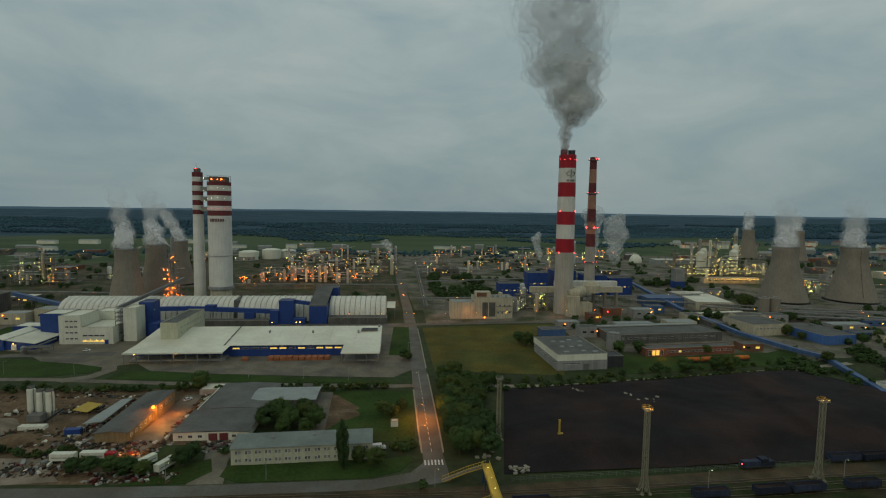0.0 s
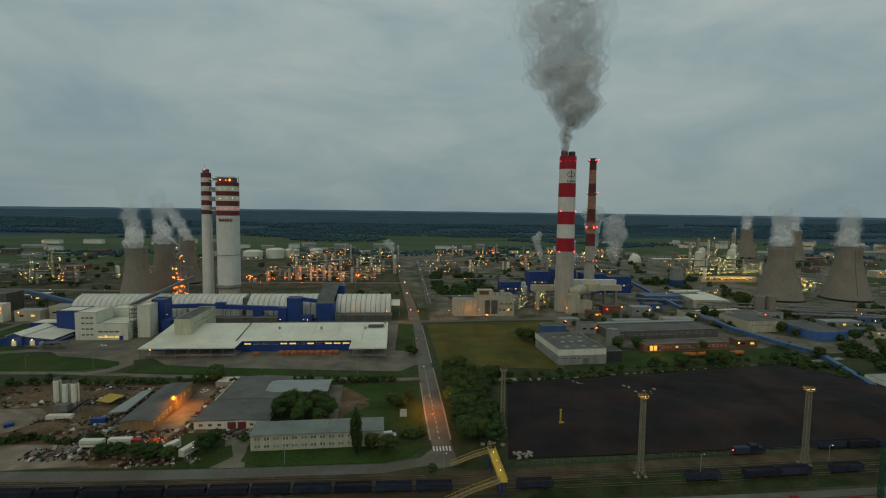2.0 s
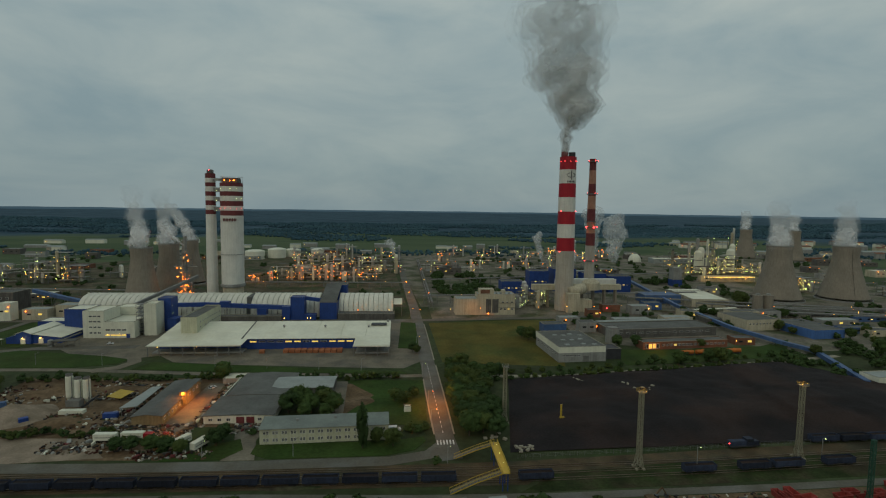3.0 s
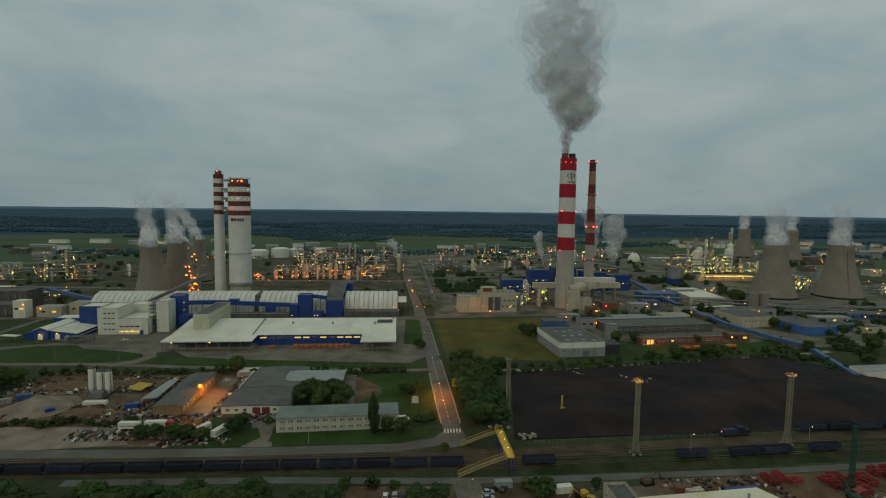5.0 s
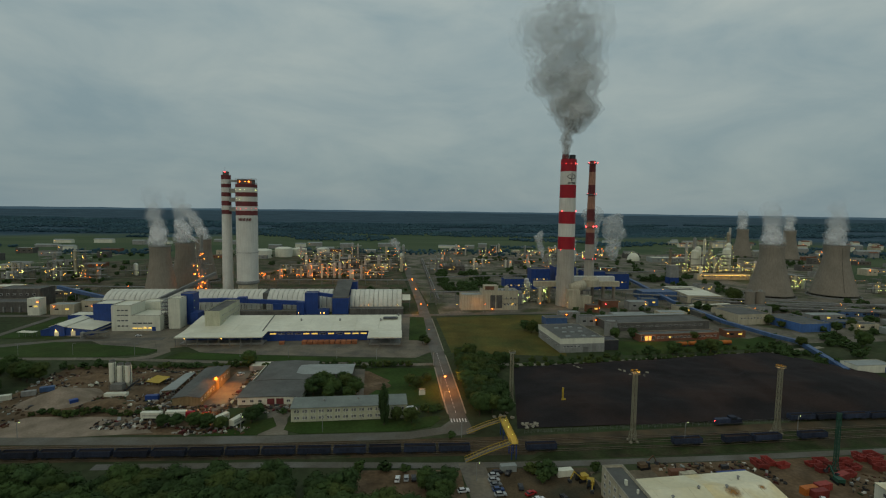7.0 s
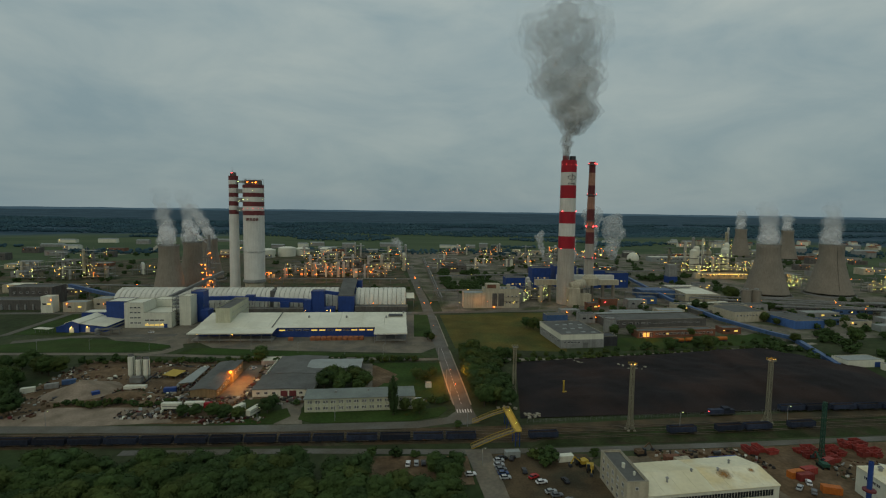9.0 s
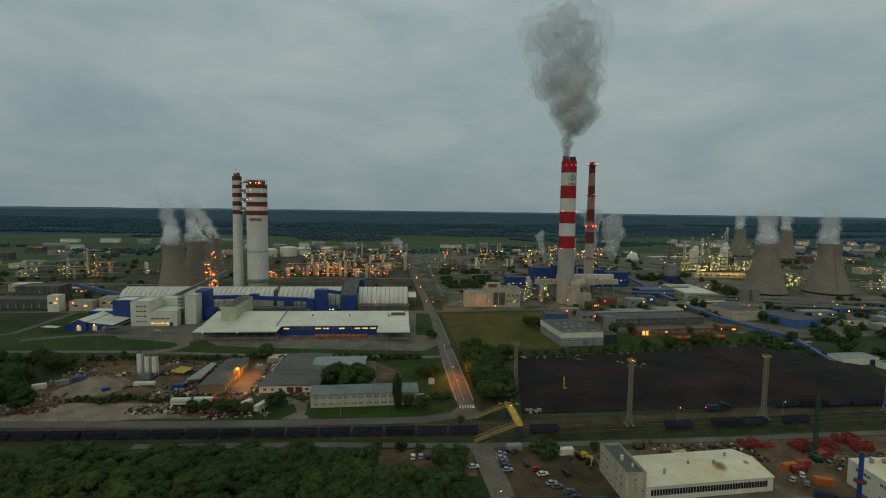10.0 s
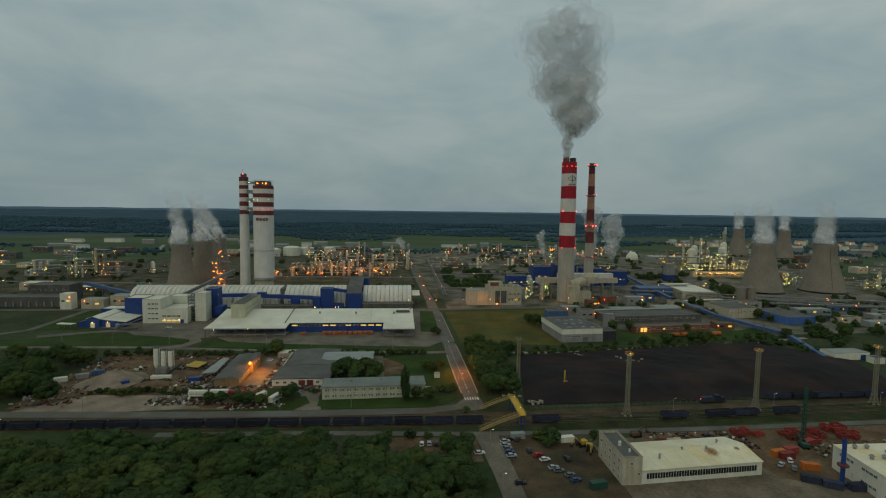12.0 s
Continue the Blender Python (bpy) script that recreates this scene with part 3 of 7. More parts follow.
for dash in range(20):
    y0 = 193 + dash * 5.2
    xc = 12.9 - (y0 - 193) * 0.021
    tagged(part("trim", prism([(xc - 0.12, y0), (xc + 0.12, y0), (xc + 0.07, y0 + 2.4), (xc - 0.17, y0 + 2.4)], 0.13, 0.16), M_LINE), "worn white centre line dash on asphalt", "road marking", "centre line dashes", "structure")
for k in range(6):
    tagged(part("trim", box(9.6 + k * 1.35, 182, 0.13, 10.2 + k * 1.35, 186, 0.16), M_LINE), "white zebra crossing bar on asphalt", "road marking", "zebra bars", "structure")
for edge in ([(8.9, 192), (8.1, 217), (7.4, 253), (7.2, 264)], [(17.7, 192), (17.5, 217), (16.9, 253), (16.2, 290)], [(15.9, 301), (14.7, 370), (13.9, 404)]):
    tagged(part("kerb", prism(strip(edge, 0.7), 0, 0.24), M_KERB), "pale concrete kerb along the road", "kerb", kind="structure")
for name, line, w in (("road_fields", [(-1150, 760), (-649, 800), (-599, 911), (-560, 1080), (-625, 1254)], 9), ("road_meadow", [(-420, 880), (-300, 1140), (-120, 1300)], 8)):
    surface(name, strip(line, w), 0.1, M_KERB, "pale narrow road across the far fields", "road")
surface("road_yard", strip([(-190, 287), (-178, 293), (-174, 304), (-182, 320), (-190, 334)], 8), 0.19, M_CONC, "pale concrete lane into the warehouse yard", "road")
surface("yard_lane", [(-112, 262), (-104, 262), (-99, 214), (-104, 200), (-100, 190), (-115, 190), (-112.5, 207)], 0.1, M_CONC, "pale trodden concrete lane between the workshops")


# ---- railway: rails and coal wagons ----
def rail_line(pts, label):
    for side in (-0.75, 0.75):
        bm = bmesh.new()
        for (ax, ay), (bx, by) in zip(pts, pts[1:]):
            bar((ax, ay + side, 0.18), (bx, by + side, 0.18), 0.11, bm)
        tagged(part("rail", bm, M_RAIL), label, "rail", "railway rails", "structure")


for off in (0, 4.8, 9.4):
    rail_line([(-420, 163 + off), (-210, 157.6 + off), (-80, 154.6 + off), (40, 152.4 + off), (120, 154 + off), (420, 168 + off)], "rusty steel rail on brown ballast")

WAG = {}


def wagon(x, y, rz, label, tilt=0):
    if not WAG:
        bm = bmesh.new()
        for a in ((-6.4, -1.45, 1.2, 6.4, -1.33, 3.4), (-6.4, 1.33, 1.2, 6.4, 1.45, 3.4), (-6.4, -1.33, 1.2, -6.28, 1.33, 3.4), (6.28, -1.33, 1.2, 6.4, 1.33, 3.4),
                  (-6.4, -1.33, 1.1, 6.4, 1.33, 1.25)):
            box(*a, bm)
        for i in range(9):
            u = -6.2 + 12.4 * i / 8
            for v in (-1.53, 1.45):
                box(u - 0.09, v, 1.1, u + 0.09, v + 0.08, 3.45, bm)
        WAG["body"] = bm
        WAG["load"] = prism([(-6.2, -1.3), (6.2, -1.3), (6.2, 1.3), (-6.2, 1.3)], 1.3, 2.9)
        WAG["underframe"] = box(-6.9, -0.35, 0.85, 6.9, 0.35, 1.1)
        bm = box(-1.2, -1.0, 0.45, 1.2, 1.0, 0.75)
        for u in (-0.9, 0.9):
            for v in (-0.8, 0.68):
                c = lathe([(0.45, 0), (0.45, 0.12)], 12)
                c.transform(pose(u, v + 0.12, 0.6, 90))
                tmp = bpy.data.meshes.new("tmp")
                c.to_mesh(tmp)
                c.free()
                bm.from_mesh(tmp)
                bpy.data.meshes.remove(tmp)
        WAG["bogie"] = bm
        for k, mt in (("body", M_WAGON), ("load", M_COAL), ("underframe", M_DARK), ("bogie", M_DARK)):
            me = bpy.data.meshes.new(k)
            WAG[k].to_mesh(me)
            WAG[k].free()
            me.materials.append(mt)
            WAG[k] = me
    ob = thing("coal_wagon", label, "railway wagon", x, y, 0.15, rz, "coal wagons on the sidings")
    again("body", WAG["body"], ob)
    again("load", WAG["load"], ob, None, "black coal load")
    again("underframe", WAG["underframe"], ob)
    for u in (-4.3, 4.3):
        again("bogie", WAG["bogie"], ob, pose(u, 0, 0))


def line_y(x):
    pts = [(-420, 163), (-210, 157.6), (-80, 154.6), (40, 152.4), (120, 154), (420, 168)]
    for (ax, ay), (bx, by) in zip(pts, pts[1:]):
        if ax <= x <= bx:
            return ay + (by - ay) * (x - ax) / (bx - ax), math.degrees(math.atan2(by - ay, bx - ax))
    return 160, 0


for k in range(21):
    x = 8 - k * 14.1
    y, a = line_y(x)
    wagon(x, y, a, "dark blue open coal wagon standing on the siding")
for x in (44, 108, 131, 145.2, 167.5):
    y, a = line_y(x)
    wagon(x, y + (0 if x < 100 else 0.4), a, "dark blue open coal wagon on a grassy siding")

for k in range(5):
    wagon(178 + k * 13.9, 175.4, 1.5, "faded blue open wagon beside the coal heap")
ob = thing("locomotive", "dark grimy diesel shunter with a red lamp", "locomotive", 139, 172.6, 0.15, 3)
part("frame", box(-7, -1.4, 0.9, 7, 1.4, 1.3), M_DARK, ob)
part("bonnet", box(-6.6, -1.1, 1.3, 0.6, 1.1, 3.2), M_WAGON, ob)
part("cab", box(0.6, -1.4, 1.3, 3.8, 1.4, 4.1), M_WAGON, ob)
part("bonnet", box(3.8, -1.1, 1.3, 6.6, 1.1, 2.9), M_WAGON, ob)
part("cab_window", box(0.9, -1.44, 2.8, 3.5, -1.38, 3.7), M_GLASS, ob)
for u in (-4.3, 4.3):
    again("bogie", WAG["bogie"], ob, pose(u, 0, 0))
lamp(ob, -7.2, -0.8, 2.4, "r", 0.32)

# ---- the coal yard ----
bm = bmesh.new()
nx, ny = 110, 64
grid = []
for j in range(ny + 1):
    v = j / ny
    row = []
    for i in range(nx + 1):
        u = i / nx
        xa, xb = 39 + (57 - 39) * v, 262 + 24 * min(1, v * 1.6) - max(0, v - 0.58) * 92
        ya, yb = 173.5 + 4.5 * u, 262 + 28 * u
        x, y = xa + (xb - xa) * u, ya + (yb - ya) * v
        e = min(1, 9 * min(u, 1 - u, 0.45 * v + 0.02, 1 - v))
        h = e * (2.2 + 1.6 * noise.noise(Vector((x / 30, y / 22, 0))) + 0.5 * noise.noise(Vector((x / 7, y / 7, 5))) + 0.25 * noise.noise(Vector((x / 2.5, y / 2.5, 8))))
        for ax, ay, bx, by in ((179, 184, 199, 273), (114, 180, 115, 216)):
            off = ((x - ax) * (by - ay) - (y - ay) * (bx - ax)) / math.hypot(bx - ax, by - ay) + 2 * noise.noise(Vector((x / 12, y / 12, 3)))
            h += e * (1.5 if by > 250 else 0.9) * max(0, min(1, 0.5 + off / 3.5)) * (1 if y < by + 20 else 0.4)
        row.append(bm.verts.new((x, y, 0.06 + max(0, h))))
    grid.append(row)
for j in range(ny):
    for i in range(nx):
        bm.faces.new((grid[j][i], grid[j][i + 1], grid[j + 1][i + 1], grid[j + 1][i]))
tagged(part("coal_heap", bm, M_COAL, smooth=True), "wide low heap of black coal in the open yard", "coal heap", kind="stuff")


def lattice_mast(x, y, h, r0, r1, label, lit=True, material=None, name="lattice_mast", head=True, cat="floodlight mast", bays=11):
    ob = thing(name, label, cat, x, y, 0, 0, "lattice masts")
    mt = material or M_MASTC
    legs = [(-1, -1), (1, -1), (1, 1), (-1, 1)]
    def half(z):
        return r1 * (1.12 - 0.12 * z / h) + max(0, 1 - z / (h * 0.2)) * (r0 - r1 * 1.12)

    for a, b in legs:
        bm = bmesh.new()
        for z0, z1 in ((0, h * 0.2), (h * 0.2, h)):
            bar((a * half(z0), b * half(z0), z0), (a * half(z1), b * half(z1), z1), 0.17, bm)
        part("leg", bm, mt, ob)
    bm = bmesh.new()
    for i in range(bays):
        z0, z1 = h * i / bays, h * (i + 1) / bays
        ra, rb = half(z0), half(z1)
        for (a, b), (c, d) in zip(legs, legs[1:] + legs[:1]):
            bar((a * ra, b * ra, z0), (c * rb, d * rb, z1), 0.09, bm)
            bar((c * ra, d * ra, z0), (a * rb, b * rb, z1), 0.09, bm)
            bar((a * rb, b * rb, z1), (c * rb, d * rb, z1), 0.10, bm)
    part("bracing", bm, mt, ob)["kind"] = "stuff"
    if not head:
        return ob
    for a, b in legs:
        part("footing", box(a * r0 - 0.5, b * r0 - 0.5, -0.2, a * r0 + 0.5, b * r0 + 0.5, 0.6), M_KERB, ob)
    part("platform", box(-1.3, -1.3, h, 1.3, 1.3, h + 0.15), mt, ob)
    bm = bmesh.new()
    for z in (h + 0.7, h + 1.25):
        for (a, b), (c, d) in zip(legs, legs[1:] + legs[:1]):
            bar((a * 1.4, b * 1.4, z), (c * 1.4, d * 1.4, z), 0.05, bm)
    for a, b in legs:
        bar((a * 1.4, b * 1.4, h), (a * 1.4, b * 1.4, h + 1.25), 0.06, bm)
    # on lit masts the lamps' yellow light is put into the railing colour
    part("railing", bm, M_YELLOW if lit else mt, ob)
    for k in range(4):
        part("floodlight", box(-1.35 + k * 0.75, -1.6, h + 0.4, -0.85 + k * 0.75, -1.3, h + 0.95), M_STEEL, ob)
    if lit:
        for k in (-1.1, 0, 1.1):
            lamp(ob, k, -1.2, h + 0.75, "y", 0.5)
        point_light(x, y, h + 1.6, 130, SODIUM)
    return ob


lattice_mast(42.5, 203, 26.5, 1.45, 0.68, "grey lattice floodlight mast, unlit, beside trees", lit=False)
for x, y in ((86.2, 158.7), (155.8, 163.0), (224.5, 166.5)):
    lattice_mast(x, y, 30.2, 1.45, 0.68, "tall lattice floodlight mast with lit yellow head")
lattice_mast(152, 128, 24, 1.2, 0.5, "green-painted lattice mast in the scrap store", material=M_GREENP, head=False, cat="lattice mast")
ob = thing("marker_post", "bright yellow tube post standing in the coal", "post", 69, 201, 2.2)
part("tube", lathe([(0.45, 0), (0.45, 6.2), (0.55, 6.3), (0.55, 6.6)], 12), M_YELLOW, ob)
part("foot", box(-0.6, -0.5, -0.8, 1.6, 0.5, 0.7), M_YELLOW, ob)

# ---- fence of the coal yard ----
ob = thing("fence", "thin grey post fence along the coal yard", "fence", 0, 0)
for k in range(66):
    x = 41 + k * 3.1
    y = 168.6 + (x - 41) * 0.046
    part("post", bar((x, y, 0), (x, y, 1.8), 0.07), M_STEEL, ob)
for z in (0.6, 1.2, 1.75):
    part("wire", bar((41, 168.6, z), (242.5, 177.87, z), 0.035), M_STEEL, ob)

# ---- the yellow footbridge ----
ob = thing("footbridge", "yellow steel footbridge with stairs over the railway", "footbridge", 0, 0)


def flight(a, b, w):
    """A stair flight: its treads, two side panels and rails."""
    a, b = Vector(a), Vector(b)
    d = (b - a)
    flat = Vector((d.x, d.y, 0)).normalized()
    n = Vector((-flat.y, flat.x, 0)) * w / 2
    steps = int(abs(d.z) / 0.18)
    for i in range(steps):
        p = a + d * ((i + 0.5) / steps)
        part("tread", bar(p - n, p + n, 0.2), M_STEEL, ob)
    for s in (-1, 1):
        bm = bmesh.new()
        for z0, z1 in ((-0.25, 0.08), (1.02, 1.14)):
            q = [a + n * s + Vector((0, 0, z0)), b + n * s + Vector((0, 0, z0)), b + n * s + Vector((0, 0, z1)), a + n * s + Vector((0, 0, z1))]
            o = n.normalized() * 0.1
            lo, hi = [bm.verts.new(v - o) for v in q], [bm.verts.new(v + o) for v in q]
            bm.faces.new(lo)
            bm.faces.new(hi[::-1])
            for i in range(4):
                bm.faces.new((lo[i], hi[i], hi[(i + 1) % 4], lo[(i + 1) % 4]))
        for i in range(9):
            p = a + d * (i / 8) + n * s
            bar(p, p + Vector((0, 0, 1.15)), 0.06, bm)
        part("handrail", bm, M_YELLOW, ob)


flight((15.5, 170.8, 0), (24, 169.2, 4.2), 2.4)
flight((24, 169.2, 4.2), (31, 167.8, 7), 2.4)
flight((11.5, 146.2, 0), (21, 146.2, 4.0), 2.4)
flight((21, 146.2, 4.0), (30, 146.2, 7), 2.4)
part("deck", box(29.6, 145, 6.8, 32.6, 169, 7.0), M_YELLOW, ob)
for x in (29.7, 32.5):
    bm = bmesh.new()
    for z in (7.15, 7.65, 8.15):
        bar((x, 145, z), (x, 169, z), 0.08, bm)
    for k in range(13):
        bar((x, 145 + 2 * k, 6.6), (x, 145 + 2 * k, 8.2), 0.06, bm)
    box(x - 0.08, 145, 6.6, x + 0.08, 169, 7.0, bm)
    part("side_panel", bm, M_YELLOW, ob)
for y in (146, 151, 163, 168.4):
    for x in (30.2, 32):
        part("column", bar((x, y, 0), (x, y, 6.8), 0.22), M_BLUE, ob, "blue steel column")
for y in (150, 157, 163.5):
    lamp(ob, 31.1, y, 8.5, "w", 0.28)
    point_light(31.1, y, 9.1, 60, WARM)

# ---- the two chimneys ----
CX, CY = 157.5, 467
ob = thing("chimney", "huge red and white banded concrete power-station chimney, smoking", "chimney", CX, CY)
cuts = [0, 59.5, 72.5, 86, 98.5, 112.5, 126, 139.5, 152]


def chim_r(z):
    return 9.2 - 1.2 * min(1, z / 150)


part("shaft", lathe([(chim_r(z), z) for z in (0, 15, 30, 45, 59.5)], 48), M_CHIM, ob, "bare concrete lower shaft")
for k, (a, b) in enumerate(zip(cuts[1:], cuts[2:])):
    part("band", lathe([(chim_r(a) + 0.01, a), (chim_r(b) + 0.01, b)], 48), M_RED if k % 2 == 0 else M_WPAINT, ob, "red painted band" if k % 2 == 0 else "white painted band")
part("flue", lathe([(3.3, 150), (3.3, 157), (2.9, 157), (2.9, 151)], 24, cx=-3.7, cap=False), M_DRED, ob, "dull red flue tip")
part("flue", lathe([(3.3, 150), (3.3, 156.6), (2.9, 156.6), (2.9, 151)], 24, cx=3.7, cap=False), M_DARK, ob, "black flue tip")
for k in range(5):
    a = math.pi * (1.08 + 0.21 * k)
    lamp(ob, 8.1 * math.cos(a), 8.1 * math.sin(a), 147.5, "r", 0.45)
for z in (98.8, 59.2):
    for a in (-2.55, -0.55):
        lamp(ob, 8.7 * math.cos(a), 8.7 * math.sin(a), z, "r", 0.8)


def on_shaft(u, z, r):
    """A place on the chimney's skin, u metres round from the side that faces the road."""
    a = -math.pi / 2 - 0.2 + u / r
    return (r * math.cos(a), r * math.sin(a), z)


bm = bmesh.new()
r = chim_r(133) + 0.2
ring = [(4.3 * math.cos(2 * math.pi * i / 30), 2.1 * math.sin(2 * math.pi * i / 30)) for i in range(30)]
for k, (u, v) in enumerate(ring):
    if k not in (6, 7, 8, 22, 23):
        u2, v2 = ring[(k + 1) % 30]
        bar(on_shaft(2.6 + u, 134 + v, r), on_shaft(2.6 + u2, 134 + v2, r), 0.33, bm)
bar(on_shaft(2.6, 129.6, r), on_shaft(2.6, 138, r), 0.4, bm)
part("emblem", bm, M_DARK, ob, "dark ring and bar emblem")
for k in range(6):
    part("letter_bar", bar(on_shaft(-0.9 + 1.4 * k, 126.8, r), on_shaft(-0.9 + 1.4 * k, 128.6, r), 0.42), M_DARK, ob, "dark painted bar")
for x, y, w, d, h in ((4, -19, 12, 9, 19), (16, -14, 16, 10, 12)):
    part("flue_housing", box(x - w / 2, y, 0, x + w / 2, y + d, h), M_BEIGE, ob, "beige flue gas housing")
c = lathe([(5.2, 0), (5.2, 16), (4.6, 16.3)], 24)
c.transform(pose(3, -12, 19.5, 0, 78, 20))
part("duct", c, M_BEIGE, ob, "round beige flue duct", smooth=True)
point_light(CX - 12, CY - 20, 7, 900, AMBER)

C2X, C2Y = 209.5, 536
ob = thing("chimney", "slim red and faded banded chimney with lit platforms", "chimney", C2X, C2Y)


def slim_r(z):
    return 6.2 - 2.6 * z / 157


zs = [0, 60, 74, 87.5, 101.5, 116.5, 130, 145, 158]
for k, (a, b) in enumerate(zip(zs, zs[1:])):
    part("shaft" if k == 0 else "band", lathe([(slim_r(a), a), (slim_r(b), b)], 32), M_CHIM if k == 0 else (M_DRED if k % 2 == 1 else M_PINK), ob,
         "" if k == 0 else ("dull red band" if k % 2 == 1 else "faded pink band"))
for z in (154.5, 118, 87, 80, 42):
    part("platform", lathe([(slim_r(z) - 0.1, z), (slim_r(z) + 1.7, z), (slim_r(z) + 1.7, z + 1.2), (slim_r(z) + 1.55, z + 1.2), (slim_r(z) + 1.55, z + 0.2), (slim_r(z) - 0.1, z + 0.2)], 24, cap=False), M_STEEL, ob)
for z, s in ((154.8, 0.9), (118.5, 0.5), (80, 1.35), (42, 0.6)):
    for a in (-2.75, -1.4, -0.45):
        rr = slim_r(z) + 1.8
        lamp(ob, rr * math.cos(a), rr * math.sin(a), z + 1.0, "r", s)

# ---- the prilling towers ----
ob = thing("prilling_tower", "white prilling tower with dull red bands and lit roof", "industrial tower", -177.2, 503)
R = 10.9
part("skirt", lathe([(R - 1.0, 0), (R - 1.0, 18)], 40), M_BEIGE, ob, "brown-beige lower drum")
part("collar", lathe([(R + 0.3, 17.5), (R + 0.9, 18.5), (R + 0.9, 20.5), (R + 0.1, 21)], 40), M_GREYW, ob, "grey ring beam")
part("drum", lathe([(R, 20.8), (R, 90)], 48), M_WPAINT, ob)
tz = [90, 95, 99.5, 104.5, 109.5, 114, 119, 122.5]
for k, (a, b) in enumerate(zip(tz, tz[1:])):
    part("band", lathe([(R + 0.02, a), (R + 0.02, b)], 48), M_DRED if k % 2 == 0 else M_WPAINT, ob, "dull red band" if k % 2 == 0 else "white band")
part("roof_house", box(-7.5, -6, 122.5, 7.5, 6, 127.5), M_DARKW, ob, "dark rooftop machine house")
bm = bmesh.new()
for z in (123.5, 128.4):
    for i in range(24):
        a, b = 2 * math.pi * i / 24, 2 * math.pi * (i + 1) / 24
        bar((10.6 * math.cos(a), 10.6 * math.sin(a), z), (10.6 * math.cos(b), 10.6 * math.sin(b), z), 0.12, bm)
for i in range(12):
    a = 2 * math.pi * i / 12
    bar((10.6 * math.cos(a), 10.6 * math.sin(a), 122.4), (10.6 * math.cos(a), 10.6 * math.sin(a), 128.4), 0.12, bm)
part("roof_frame", bm, M_STEEL, ob)
for x, s in ((-4.5, 1.2), (1.0, 0.8), (4.6, 1.5)):
    lamp(ob, x, -7, 125, "o", s)
for z in (97.2, 107, 116.5):
    for k in range(5):
        a = -math.pi / 2 + 0.2 + (k - 2) * 0.5
        lamp(ob, 11.6 * math.cos(a), 11.6 * math.sin(a), z, "w" if z != 97.2 else "r", 0.36)
bm = bmesh.new()
for i in range(40):
    a, b = 2 * math.pi * i / 40, 2 * math.pi * (i + 1) / 40
    bar((11.5 * math.cos(a), 11.5 * math.sin(a), 51), (11.5 * math.cos(b), 11.5 * math.sin(b), 51), 0.28, bm)
part("walkway", bm, M_GREYW, ob)
for k in range(9):
    a = -math.pi / 2 - 0.45 + k * 0.135
    part("letter_bar", bar((11.3 * math.cos(a), 11.3 * math.sin(a), 84.3), (11.3 * math.cos(a), 11.3 * math.sin(a), 87.2), 0.5), M_DRED, ob, "dull red painted bar")
ob = thing("prilling_tower", "slim white lift tower with dull red bands", "industrial tower", -200.2, 510)
part("shaft", lathe([(5.6, 0), (4.9, 91)], 32), M_WPAINT, ob)
tz = [91, 95.5, 100, 105, 109.5, 114, 119, 123, 127.5, 132.2]
for k, (a, b) in enumerate(zip(tz, tz[1:])):
    part("band", lathe([(4.92, a), (4.92, b)], 32), M_DRED if k % 2 == 0 else M_WPAINT, ob, "dull red band" if k % 2 == 0 else "white band")
part("roof_house", lathe([(3.2, 132), (3.2, 135.5), (2, 136.2)], 20), M_DARKW, ob)
part("antenna", bar((-1, 0, 135), (-1, 0, 141), 0.15), M_STEEL, ob)
lamp(ob, -0.2, -3.4, 135.5, "r", 0.9)
for z in (94, 104, 113.5, 125):
    part("link_gallery", box(4, -3.5, z, 14, 1.5, z + (4.5 if z < 120 else 2.2)), M_GREYW, ob, "grey link gallery between the towers")
    lamp(ob, 7, -3.9, z + 1, "w", 0.4)


# ---- cooling towers ----
def cooling_tower(x, y, h, rt, rb, label):
    ob = thing("cooling_tower", label, "cooling tower", x, y, 0, 0, "cooling towers")
    prof = []
    for i in range(15):
        v = i / 14
        z = 3.2 + (h - 3.2) * v
        if v < 0.78:
            k = (1 - v / 0.78)
            rr = rt * 0.965 + (rb - rt * 0.965) * k ** 1.22
        else:
            rr = rt * 0.965 + rt * 0.035 * ((v - 0.78) / 0.22) ** 1.5
        prof.append((rr, z))
    inner = [(r - 0.5, z) for r, z in prof[::-1]]
    part("shell", lathe(prof + inner, 64, cap=False), M_CONCT, ob, smooth=True)
    part("rim", lathe([(prof[-1][0] + 0.35, h - 0.9), (prof[-1][0] + 0.35, h + 0.2), (prof[-1][0] - 0.6, h + 0.2)], 64, cap=False), M_GREYW, ob)
    for i in range(28 if 200 < x < 700 else 0):
        a, b = 2 * math.pi * i / 28, 2 * math.pi * (i + 0.5) / 28
        part("strut", bar(((rb + 1.2) * math.cos(a), (rb + 1.2) * math.sin(a), 0), (rb * math.cos(b), rb * math.sin(b), 3.4), 0.35), M_DARKW, ob)
    part("basin", lathe([(rb + 3, 0), (rb + 3, 1.6), (rb + 2.5, 1.6), (rb + 2.5, 0.5)], 48, cap=False), M_GREYW, ob)
    return ob


